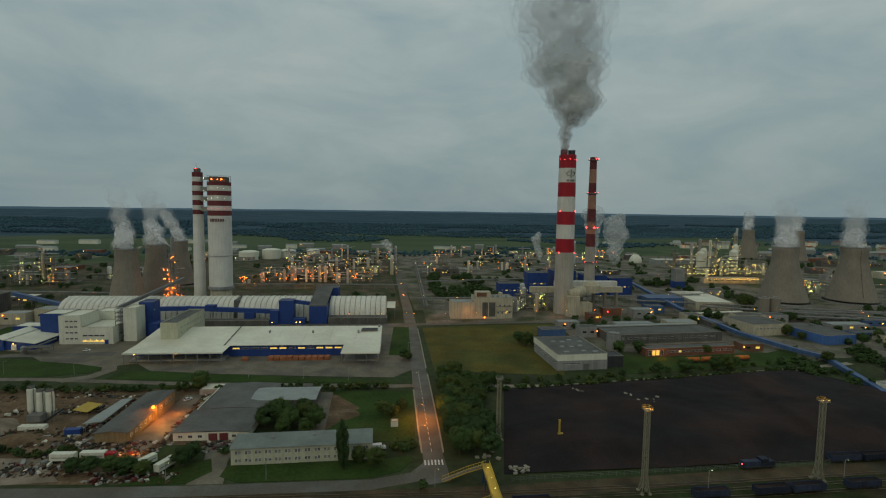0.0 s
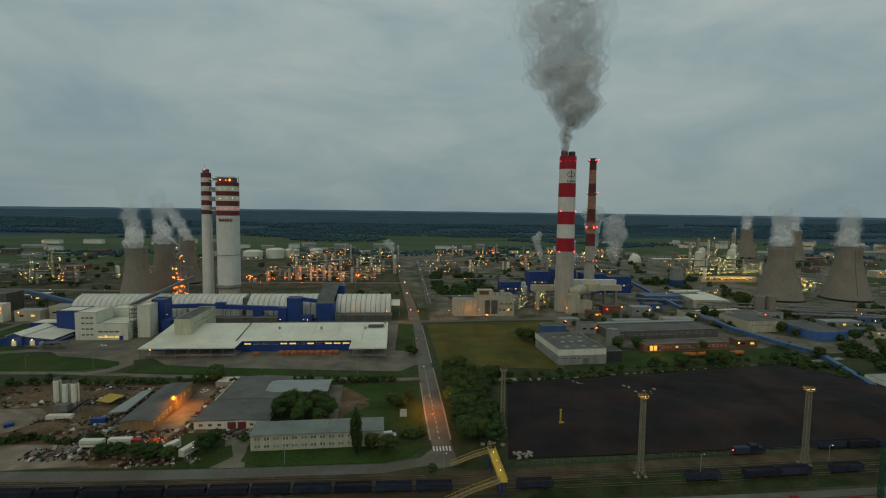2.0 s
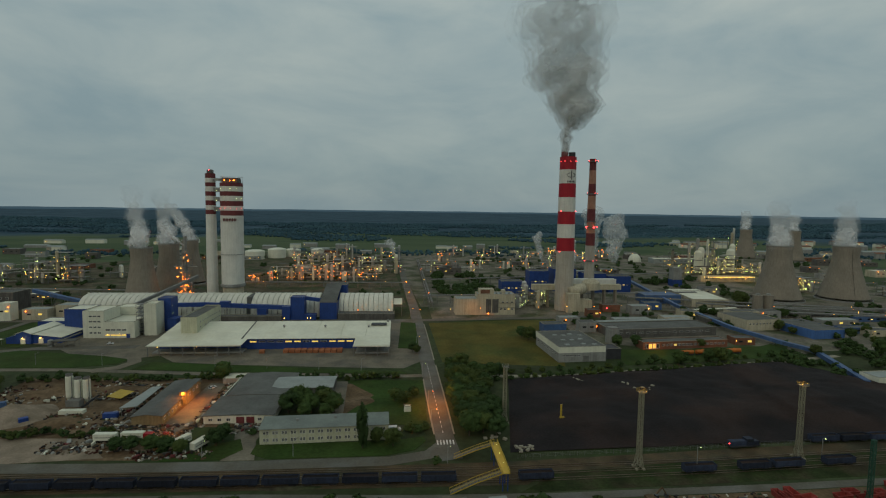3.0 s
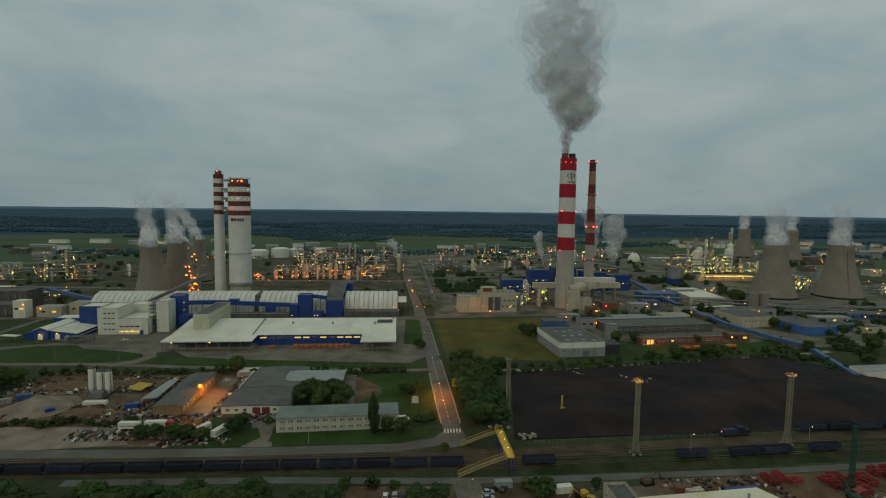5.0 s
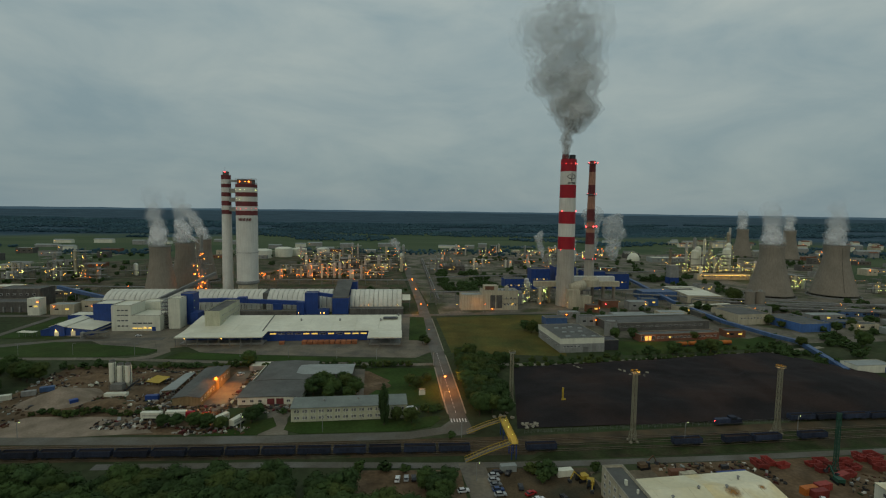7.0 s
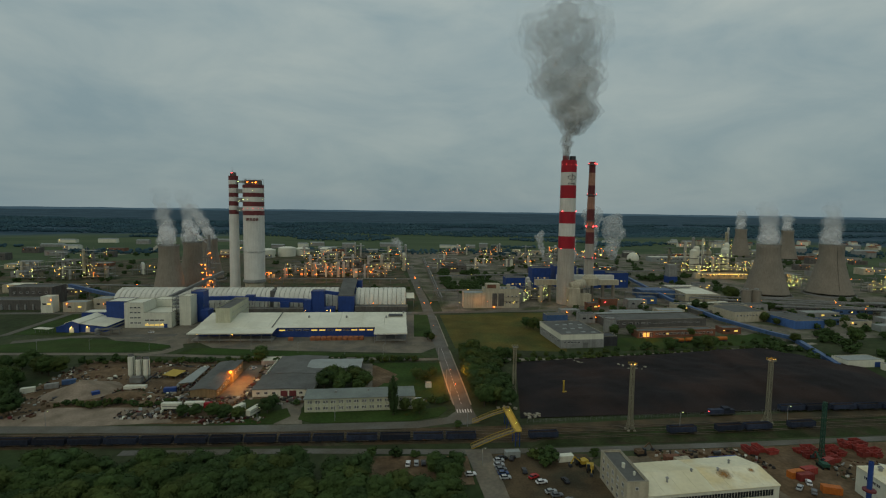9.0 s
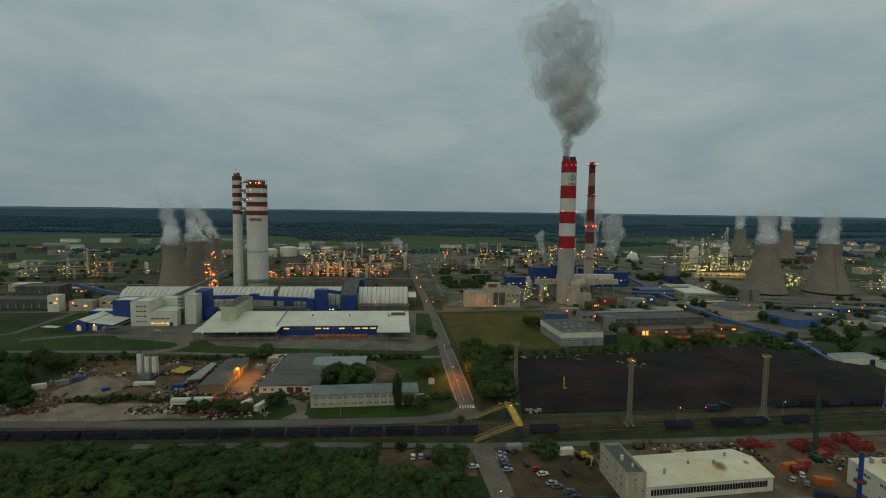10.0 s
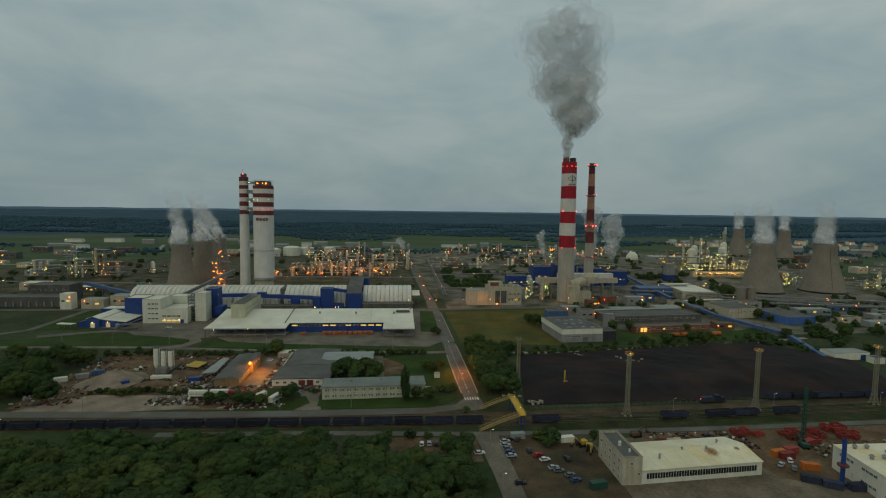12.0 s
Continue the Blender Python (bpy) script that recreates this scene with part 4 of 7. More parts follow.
TOWERS = [(-269.2, 509.4, 56.8, 10.4, 17), (-264, 558.6, 57.5, 10.6, 17.5), (-275, 642, 55.8, 9.8, 17), (428, 520.4, 62.8, 13.2, 25), (510.5, 520, 63, 13.2, 25),
          (746, 1018, 64, 12, 21), (813, 963, 64, 11.8, 21)]
for t in TOWERS:
    cooling_tower(*t, "grey-brown concrete cooling tower trailing white steam")
ob = thing("ladder_rail", "dark ladder strip down a cooling tower shell", "ladder", 510.5, 520)
for k in range(10):
    z0, z1 = 8 + k * 5.2, 8 + (k + 1) * 5.2
    f = lambda z: 12.75 + 12.25 * max(0, 1 - (z - 3.2) / 46.6) ** 1.22
    part("rail", bar((-0.3 * f(z0), -0.954 * f(z0) - 0.4, z0), (-0.3 * f(z1), -0.954 * f(z1) - 0.4, z1), 0.22), M_DARKW, ob)


# ---- smoke and steam, caught as they hang ----
def plume(name, label, path, fine, skins, seed, crowd=5, spread=0.55, rag=0.3):
    """A billowing cloud: soft balls strewn along a line of (x, y, z, radius) melt into skins, one inside another, each roughened."""
    ob = thing(name, label, "smoke", 0, 0, 0)
    pts = []
    for a, b in zip(path, path[1:]):
        n = max(2, int(abs(b[2] - a[2]) / (0.5 * (a[3] + b[3]) * 0.45)))
        for i in range(n):
            pts.append([a[q] + (b[q] - a[q]) * i / n for q in range(4)])
    for layer, (material, grow) in enumerate(skins):
        rng = random.Random(seed)
        mb = bpy.data.metaballs.new("billow")
        mb.resolution = mb.render_resolution = fine
        for x, y, z, r in pts:
            for k in range(crowd):
                e = mb.elements.new(type="BALL")
                a, q = rng.uniform(0, 2 * math.pi), math.sqrt(rng.random()) * spread * r * (0.55 + 0.45 * grow)
                e.co = (x + q * math.cos(a), y + q * math.sin(a), z + rng.uniform(-0.3, 0.3) * r)
                e.radius = r * rng.uniform(0.34, 0.66) / 0.6 * grow
        tmp = new("billow", mb)
        bpy.context.view_layer.update()
        me = bpy.data.meshes.new_from_object(tmp.evaluated_get(bpy.context.evaluated_depsgraph_get()))
        bpy.data.objects.remove(tmp)
        bm = bmesh.new()
        bm.from_mesh(me)
        bm.normal_update()
        for v in bm.verts:
            r = min(path, key=lambda q: abs(q[2] - v.co.z))[3]
            turb = noise.turbulence(v.co / (0.5 * r + 6) + Vector((seed, 0, layer * 0.5)), 3, False) - 0.45
            v.co += v.normal * (0.5 * r + 3) * rag * turb
        part("billow", bm, material, ob, smooth=True)
    return ob


SX, SY = CX - 3.7, CY
LINE = [(SX, SY, 155, 3.2), (SX + 0.5, SY, 165, 4.8), (SX + 2, SY + 1, 176, 7), (SX + 6, SY + 2, 186, 10.5), (SX + 11, SY + 3, 197, 16), (SX + 12, SY + 4, 210, 23), (SX + 10, SY + 5, 224, 30),
        (SX + 7, SY + 6, 242, 33), (SX + 5, SY + 7, 262, 35), (SX, SY + 8, 286, 40), (SX - 6, SY + 8, 314, 50)]
plume("smoke_plume", "grey smoke billowing from the banded chimney", LINE, 1.9, list(zip(M_SMOKE, (0.45, 0.6, 0.74, 0.86, 0.97, 1.07, 1.18))), 5, 6, 0.84, 0.42)
for i, (x, y, h, rt, rb) in enumerate(TOWERS):
    lean = (-9, -11, -24, -3, -5, -3, -2)[i]
    top = (56, 54, 44, 48, 48, 34, 26)[i]
    plume("steam_plume", "white steam rising from a cooling tower",
          [(x, y, h - 1.5, rt * 0.96), (x + lean * 0.12, y, h + top * 0.2, rt * 0.98), (x + lean * 0.35, y, h + top * 0.5, rt * 0.95), (x + lean * 0.7, y, h + top * 0.8, rt * 0.95),
           (x + lean, y, h + top * 1.1, rt * 1.1)], 1.3, list(zip(M_STEAM, (0.62, 0.8, 0.95, 1.1))), i + 2, 7, 0.55, 0.36)
plume("steam_plume", "white steam jet leaning over the cooling towers",
      [(-236, 527, 58, 1.6), (-243, 527, 64, 3), (-252, 528, 73, 4.6), (-262, 529, 84, 6)], 0.9, list(zip(M_STEAM, (0.6, 0.8, 1.0, 1.2))), 21, 5, 0.5, 0.36)
for x, y, h, r, t in ((174, 612, 42, 6, 30), (284, 640, 38, 17, 60), (266, 664, 44, 13, 58), (250, 700, 26, 6, 34), (-20, 900, 22, 8, 20)):
    plume("steam_plume", "thin white steam drifting over the plant",
          [(x, y, h - 6, r * 0.3), (x - 2, y, h + t * 0.25, r * 0.8), (x - 5, y, h + t * 0.6, r * 1.1), (x - 6, y, h + t, r * 1.3)], 1.3, [(M_STEAMF, 0.75), (M_STEAMF, 1.1)], int(x), 4, 0.6, 0.4)

# ---- the long white warehouse ----
ob = thing("warehouse", "long white-roofed warehouse with blue glazed front", "warehouse", 0, 0)
part("wall", box(-171, 331, -0.3, -14, 331.5, 7.6), M_BLUE, ob, "blue clad front wall")
part("wall", box(-171, 364.5, -0.3, -14, 365, 11.6), M_WHITE, ob)
part("wall", box(-171, 331.5, -0.3, -170.5, 364.5, 7.6), M_WHITE, ob)
part("wall", box(-14.5, 331.5, -0.3, -14, 364.5, 7.6), M_WHITE, ob)
for k in range(9):
    x0, x1 = -172 + k * 17.6, -172 + (k + 1) * 17.6 - 0.12
    part("roof_panel", along([(329.5, 7.6), (365.6, 11.8), (365.6, 12.1), (329.5, 7.9)], x0, x1), M_ROOFW, ob)
part("roof_seam", along([(329.4, 7.95), (365.6, 12.15), (365.6, 12.4), (329.4, 8.2)], -116, -115.2), M_GREYR, ob)
for x0, x1, y0 in ((-172.5, -112, 315.5), (-38, -13.4, 311.5)):
    part("canopy", along([(y0, 6.9), (331.2, 7.5), (331.2, 7.85), (y0, 7.25)], x0, x1), M_ROOFW, ob, "white sheet canopy")
    part("fascia", box(x0, y0 - 0.15, 6.5, x1, y0, 7.3), M_WHITE, ob)
    n = int((x1 - x0) / 7.5)
    for i in range(n + 1):
        x = x0 + 0.6 + (x1 - x0 - 1.2) * i / n
        part("column", box(x - 0.22, y0 + 0.5, 0, x + 0.22, y0 + 0.94, 6.9), M_STEEL, ob)
    part("dock", box(x0 + 1, y0 + 6, 0, x1 - 1, 331, 1.1), M_GREYW, ob, "grey loading dock")
for i in range(12):
    m = pose(-108.5 + i * 6.05, 331, 5.4)
    window(ob, m, 4.6, 1.1, i in (0, 4, 5, 7, 9, 10, 11))
for x, y in ((-92, 352), (-62, 351.5), (-30, 351), (-16, 363)):
    z = 7.9 + (y - 329.5) * 0.1163
    part("vent", lathe([(0.6, z - 0.2), (0.6, z + 1.2), (1.0, z + 1.2), (0.2, z + 2.0)], 12, cx=x, cy=y), M_GREYW, ob)
part("roof_hatch", frame_ring(12, 8, 0, 0.6), M_KERB, ob).location = (-28.5, 353, 11.3)
part("roof_hatch", box(-28, 353.5, 11.2, -17, 360.5, 11.7), M_DARK, ob, "dark rooftop equipment pit")
for x, c in ((-166, "y"), (-141, "y")):
    lamp(ob, x, 317, 6.0, c, 0.9)
    point_light(x, 318, 5.6, 90, WARM)
for i, x in enumerate((-100, -84, -80, -76, -72, -68, -64, -60, -56, -52, -48)):
    p = thing("brick_pallet_stack", "red-brown stack of brick pallets in the yard", "pallet stack", x, 321.5, 0, 0, "brick pallets before the warehouse")
    for a in range(2 if i else 1):
        for z in range(2):
            part("pallet", box(-1.75, -1.2 + a * 2.6, z * 1.2, 1.75, 1.2 + a * 2.6, z * 1.2 + 1.1), M_BRICKS, p)

ob = flat_house("lift_house", "tall narrow pale concrete block on the warehouse", "industrial block", -161, 341, 11, 47, 20, M_RENDER, M_GREYR, parapet=0.6)
for z in (8.5, 12.3, 16.2):
    window_row(ob, "e", 11, 47, z, 9, (1.5, 1.4), 4, 46, lit=(2, 6) if z < 9 else ())

# ---- white factory, its towers and the blue sheds ----
ob = flat_house("factory_block", "white clad factory block with small windows", "factory", -241, 365, 15, 22, 20, M_WHITE, M_ROOFW)
for z in (4, 8.3, 12.5, 16.5):
    window_row(ob, "s", 15, 22, z, 3, (2.2, 1.2), 4, 13)
ob = flat_house("factory_hall", "low white factory hall with lit yellow windows", "factory", -226, 365, 21.5, 26, 11.8, M_WHITE, M_ROOFW)
window_row(ob, "s", 21.5, 26, 2.2, 4, (3.6, 1.2), 0.5, 16, lit=(0, 1, 2, 3))
window_row(ob, "s", 21.5, 26, 6.2, 4, (3.2, 1.2), 0.5, 16)
part("door", box(15.5, -0.15, 0, 18.2, 0.02, 3.2), M_BLUE, ob, "blue door")
for i in range(4):
    lamp(ob, 2.6 + i * 3.9, -0.5, 3.0, "y", 0.35)
ob = flat_house("factory_annex", "white rooftop annex behind the factory hall", "factory", -231, 391, 16, 14, 18, M_WHITE, M_ROOFW)
ob = flat_house("stair_tower", "white stair tower beside steel lattice stairs", "industrial block", -201, 372, 9, 13, 24, M_WHITE, M_ROOFW)
for z in range(0, 24, 3):
    bm = bmesh.new()
    for a in ((-5.5, 0), (-0.4, 0), (-5.5, 7), (-0.4, 7)):
        bar((a[0], a[1], z), (a[0], a[1], z + 3), 0.2, bm)
    box(-5.6, -0.1, z + 2.7, -0.3, 7.1, z + 2.9, bm)
    bar((-5.4, 0, z), (-0.5, 0, z + 2.8), 0.15, bm)
    part("stair_bay", bm, M_STEEL, ob)
ob = flat_house("blue_tower", "dark blue clad conveyor tower", "industrial tower", -197, 386, 10, 12, 26, M_BLUE, M_BLUE, parapet=0.3)
part("blister", box(9.5, -6, 4, 16, 6, 11), M_BLUE, ob)
for z in (8, 14, 20):
    lamp(ob, 10.3, 2, z, "w", 0.35)
ob = flat_house("blue_tower", "dark blue clad block with pale flat roof", "industrial block", -262, 378, 17, 18, 19, M_BLUE, M_ROOFW, parapet=0.3)
flat_house("blue_annex", "low dark blue annex with pale roof", "shed", -284, 382, 21, 14, 9, M_BLUE, M_ROOFW, parapet=0.2)
ob = thing("blue_shed", "dark blue shed with stepped white roofs and lit doors", "shed", -277, 350)
part("wall", across([(0, -0.3), (10, -0.3), (10, 7.2), (5, 9), (0, 7.2)], 0, 36), M_BLUE, ob)
part("wall", across([(10, -0.3), (29, -0.3), (29, 4.2), (10, 6.6)], 1.5, 34), M_BLUE, ob)
part("wall", across([(-7, -0.3), (0, -0.3), (0, 6), (-7, 4)], 0.5, 20), M_BLUE, ob)
part("roof", across([(-0.5, 7.1), (5, 9.1), (10.5, 7.1), (10.5, 7.4), (5, 9.4), (-0.5, 7.4)], -0.5, 36.5), M_ROOFW, ob, "white upper roof")
part("roof", across([(10.1, 6.6), (29.6, 4.15), (29.6, 4.45), (10.1, 6.9)], 1, 34.5), M_ROOFW, ob, "white lower roof")
part("roof", across([(-7.4, 3.95), (-0.1, 6.0), (-0.1, 6.25), (-7.4, 4.2)], 0, 20.5), M_BLUE, ob)
for i in range(9):
    plain_window(ob, pose(10.06, 3 + i * 3.8, 6.9, 0, 0, 90), 2.0, 0.5)
    plain_window(ob, pose(29, 4 + i * 3.4, 2.4, 0, 0, 90), 1.6, 1.0)
for x in (3, 14):
    part("door", box(x, -0.2 if x < 10 else 1.3, 0, x + 3.2, 0.05 if x < 10 else 1.55, 3.8), M_ROOFW, ob, "lit pale shed door")
    lamp(ob, x + 1.6, -0.7 if x < 10 else 0.8, 4.4, "y", 0.8)
    point_light(-277 + x + 1.6, 347.6, 4.0, 130, WARM)
ob = thing("conveyor_gallery", "inclined grey steel conveyor gallery over the roofs", "conveyor", 0, 0)


def gallery(ob, a, b, w, h, mt, legs=6, glass=False, leg_mt=None):
    """A closed conveyor gallery from a to b on trestle legs."""
    a, b = Vector(a), Vector(b)
    d = (b - a).normalized()
    n = Vector((-d.y, d.x, 0)).normalized() * w / 2
    bm = bmesh.new()
    lo = [bm.verts.new(p) for p in (a - n, a + n, b + n, b - n)]
    hi = [bm.verts.new(p + Vector((0, 0, h))) for p in (a - n, a + n, b + n, b - n)]
    for f in (lo, hi[::-1], (lo[0], hi[0], hi[1], lo[1]), (lo[1], hi[1], hi[2], lo[2]), (lo[2], hi[2], hi[3], lo[3]), (lo[3], hi[3], hi[0], lo[0])):
        bm.faces.new(f)
    bmesh.ops.recalc_face_normals(bm, faces=bm.faces)
    part("gallery", bm, mt, ob)
    for i in range(legs):
        p = a + (b - a) * ((i + 0.5) / legs)
        if p.z > 1:
            bm = bmesh.new()
            bar((p.x - n.x, p.y - n.y, 0), (p.x - n.x * 0.8, p.y - n.y * 0.8, p.z), 0.22, bm)
            bar((p.x + n.x, p.y + n.y, 0), (p.x + n.x * 0.8, p.y + n.y * 0.8, p.z), 0.22, bm)
            bar((p.x - n.x, p.y - n.y, 0), (p.x + n.x * 0.8, p.y + n.y * 0.8, p.z), 0.12, bm)
            part("trestle", bm, leg_mt or M_STEEL, ob)


gallery(ob, (-238, 412, 10), (-199, 470, 31), 3, 2.6, M_STEEL, 5)
ob = thing("conveyor_gallery", "dark blue conveyor gallery along the arched halls", "conveyor", 0, 0)
gallery(ob, (-180, 428, 11.5), (-108, 428, 8.6), 3.6, 3.6, M_BLUE, 5)
gallery(ob, (-226, 428, 10.6), (-180, 428, 11.5), 3.6, 3.4, M_BLUE, 3)
gallery(ob, (-92, 430, 17), (-76, 434, 14), 3.4, 3.2, M_BLUE, 1)
part("drop_tower", box(-132, 425, 0, -124, 431, 10), M_BLUE, ob)
part("drop_tower", box(-164, 425.5, 11, -156, 431, 16), M_BLUE, ob)
ob = flat_house("blue_tower", "tall dark blue transfer tower before the halls", "industrial tower", -103, 424, 12, 10, 20, M_BLUE, M_BLUE, parapet=0.3)
part("blister", box(-7, -2, 0, 0, 6, 12), M_BLUE, ob)
part("blister", box(12, -2, 0, 22, 6, 5), M_BLUE, ob)
for x, z in ((-5, 2.2), (15, 2.2), (18, 2.2)):
    lamp(ob, x, -2.6, z, "y", 0.8)
ob = flat_house("blue_tower", "dark blue tower with sloping roof between the halls", "industrial tower", -78, 425, 15, 14, 15, M_BLUE, M_GREYR, parapet=0.2)
flat_house("blue_tower", "dark blue headhouse behind the halls", "industrial tower", -77, 470, 18, 14, 24, M_BLUE, M_GREYR, parapet=0.2)
part("sloping_roof", along([(0, 15.2), (45, 25), (45, 26), (0, 16)], 0, 14.6), M_GREYR, ob, "dark sloping conveyor roof")


# ---- arched storage halls ----
def arched_hall(x0, x1, y0, depth, h, label, seams=()):
    ob = thing("arched_hall", label, "storage hall", x0, y0, 0, 0, "arched storage halls")
    n = int(round((x1 - x0) / 4.6))
    step = (x1 - x0) / n
    me = None
    for i in range(n):
        if me is None:
            bm = bmesh.new()
            cols = []
            for u, bulge in ((0.04, 0), (0.3, 0.42), (0.7, 0.42), (step / step * 0.96, 0)):
                col = []
                for k in range(17):
                    a = math.pi * k / 16
                    y = depth / 2 - (depth / 2 + bulge) * math.cos(a)
                    z = (h + bulge) * math.sin(a) ** 0.72 if 0 < k < 16 else 0
                    col.append(bm.verts.new((u * step, y, z)))
                cols.append(col)
            for a, b in zip(cols, cols[1:]):
                for k in range(16):
                    bm.faces.new((a[k], b[k], b[k + 1], a[k + 1]))
            o = part("roof_panel", bm, M_ARCH, ob, smooth=True)
            me = o.data
        else:
            again("roof_panel", me, ob, pose(i * step, 0, 0))
    pts = [(depth / 2 - depth / 2 * math.cos(math.pi * k / 16), (h - 0.25) * math.sin(math.pi * k / 16) ** 0.72 if 0 < k < 16 else 0) for k in range(17)]
    part("end_wall", along(pts, 0.1, 0.5), M_WHITE, ob)
    part("end_wall", along(pts, x1 - x0 - 0.5, x1 - x0 - 0.1), M_WHITE, ob)
    for i in range(n + 1):
        if i % 2 == 0:
            part("ridge_vent", box(i * step - 0.4, depth / 2 - 1, h - 0.3, i * step + 0.4, depth / 2 + 1, h + 0.7), M_WHITE, ob)
    return ob


arched_hall(-289, -145, 436, 36, 18.6, "long white ribbed arched storage hall")
arched_hall(-141, -80, 436, 36, 18.6, "white ribbed arched hall behind blue conveyors")
arched_hall(-63, -13.5, 436, 36, 18.4, "white ribbed arched hall beside the road")
tagged(part("trim", box(-145, 440, 0, -141, 468, 17.6), M_GREYR), "grey fire wall between the arched halls", "wall", kind="structure")
flat_house("lean_to", "dark low lean-to before the arched hall", "shed", -62, 424, 50, 11, 5, M_DARKW, M_GREYR, parapet=0.2)
ob = thing("loading_canopy", "white sloping canopy at the hall end", "canopy", -13, 440)
part("sheet", along([(0, 10.5), (14, 13.5), (14, 13.8), (0, 10.8)], 0, 8), M_ROOFW, ob)
for x in (0.5, 7.5):
    for y in (0.5, 13):
        part("post", bar((x, y, 0), (x, y, 10.6), 0.2), M_STEEL, ob)
ob = flat_house("dark_shed", "long dark conveyor building on stilts", "shed", -180, 418, 70, 8, 4.5, M_DARKW, M_GREYR, parapet=0.1)

# ---- office, workshops and yards by the railway ----
ob = thing("office_building", "long pale two-storey office with many paired windows", "office building", -64.5, 186, 0, 2.6)
W, D = 53.4, 11
for a in ((0, 0, W, 0.4), (0, D - 0.4, W, D), (0, 0.4, 0.4, D - 0.4), (W - 0.4, 0.4, W, D - 0.4)):
    part("wall", box(a[0], a[1], -0.3, a[2], a[3], 6.6), M_RENDER, ob)
part("roof", along([(-0.5, 6.6), (D + 0.4, 7.3), (D + 0.4, 7.55), (-0.5, 6.85)], -0.4, W + 0.4), M_OFFR, ob, "weathered green-grey sheet roof")
part("gutter", bar((-0.4, -0.6, 6.6), (W + 0.4, -0.6, 6.6), 0.12), M_KERB, ob)
for x, y in ((14, 6), (30, 7), (43, 5)):
    part("vent", box(x, y, 6.9, x + 1, y + 0.7, 8.2), M_GREYW, ob)
for z in (1.9, 5.0):
    for i in range(14):
        for s in (-0.62, 0.62):
            window(ob, pose(2.6 + i * 3.72 + s, 0, z), 0.95, 1.5)
for u in (3, 7):
    for z in (1.9, 5.0):
        window(ob, pose(W, u, z, 0, 0, 90), 1.2, 1.5)
part("door", box(W - 6, -0.12, 0, W - 4.4, 0.05, 2.2), M_DARKW, ob)

ob = thing("workshop", "wide low workshop with grey roof and red doors", "workshop", -95.4, 208)
for a in ((0, 0, 31, 0.4), (0, 57.6, 31, 58), (0, 0.4, 0.4, 57.6), (30.6, 0.4, 31, 57.6)):
    part("wall", box(a[0], a[1], -0.3, a[2], a[3], 3.7), M_WHITE, ob)
part("roof", across([(-0.6, 3.7), (15.5, 4.3), (31.6, 3.7), (31.6, 3.95), (15.5, 4.55), (-0.6, 3.95)], -0.6, 24), M_GREYR, ob)
part("roof", across([(2, 3.9), (16, 4.6), (31.4, 3.9), (31.4, 4.2), (16, 4.9), (2, 4.2)], 24, 58.5), M_GREYR, ob)
for x in (14.5, 19):
    part("door", box(x, -0.12, 0, x + 3.6, 0.05, 3.1), M_DRED, ob, "red sheet door")
for x in (3, 7, 11, 25, 28.5):
    window(ob, pose(x, 0, 1.9), 1.8, 1.3)
ob = gable_house("shed", "open shed with pale grey sheet roof", "shed", -73, 241.5, 31, 17, 4.2, 0.9, M_DARKW, M_PALER)
ob = gable_house("workshop", "long grey-roofed workshop with ochre wall, lamp lit", "workshop", -126.5, 207.5, 13, 47, 4.2, 0.9, M_YELLOWW, M_GREYR, rz=1.5, ridge="y")
for i in range(8):
    if i < 5:
        window(ob, pose(13, 3 + i * 4.2, 2.2, 0, 0, 90), 1.6, 1.5)
part("annex", box(11.2, 23.5, -0.2, 14.6, 43, 6.6), M_YELLOWW, ob, "taller ochre end block")
part("annex_roof", box(11.0, 23.2, 6.6, 14.9, 43.3, 6.85), M_GREYR, ob)
for y in (28, 33, 38):
    window(ob, pose(14.6, y, 4.2, 0, 0, 90), 1.6, 1.4)
lamp(ob, 13.4, 22.5, 6.2, "o", 1.5)
part("lamp_arm", bar((13.4, 23.6, 6.6), (13.4, 22.4, 6.7), 0.1), M_STEEL, ob)
point_light(-111.0, 229.0, 5.6, 3600, (1.0, 0.27, 0.03), 0.6)
point_light(-106.2, 236, 3.0, 1500, (1.0, 0.27, 0.03), 0.6)
point_light(-105.5, 219, 4.4, 1500, (1.0, 0.46, 0.08), 0.6)
point_light(-105.5, 194, 3.0, 1700, AMBER, 0.6)
ob = thing("lean_to", "tilted pale sheet roof over scrap", "canopy", -136.5, 216.5)
part("sheet", prism([(0, 0), (7, 2), (6, 29), (1.5, 28)], 4.6, 4.9), M_PALER, ob)
for x, y in ((0.6, 0.8), (6, 2.6), (5.5, 27), (2, 27)):
    part("post", bar((x, y, 0), (x, y, 4.6), 0.12), M_STEEL, ob)
flat_house("garage", "small white-roofed garage beside a tree", "garage", -105, 261, 12, 10, 2.8, M_GREYW, M_ROOFW, parapet=0.15)
flat_house("kiosk", "small white cabin on the grass", "kiosk", -4.2, 217, 3.3, 2.6, 2.7, M_WHITE, M_ROOFW, parapet=0.1)
ob = thing("yellow_canopy", "low ochre sheet roof over an open store", "canopy", -154, 238, 0, -20)
part("sheet", along([(0, 2.4), (8, 3.4), (8, 3.55), (0, 2.55)], 0, 9), M_YELLOW, ob)
for x in (0.4, 8.6):
    for y in (0.4, 7.6):
        part("post", bar((x, y, 0), (x, y, 2.4 + y * 0.12), 0.12), M_STEEL, ob)

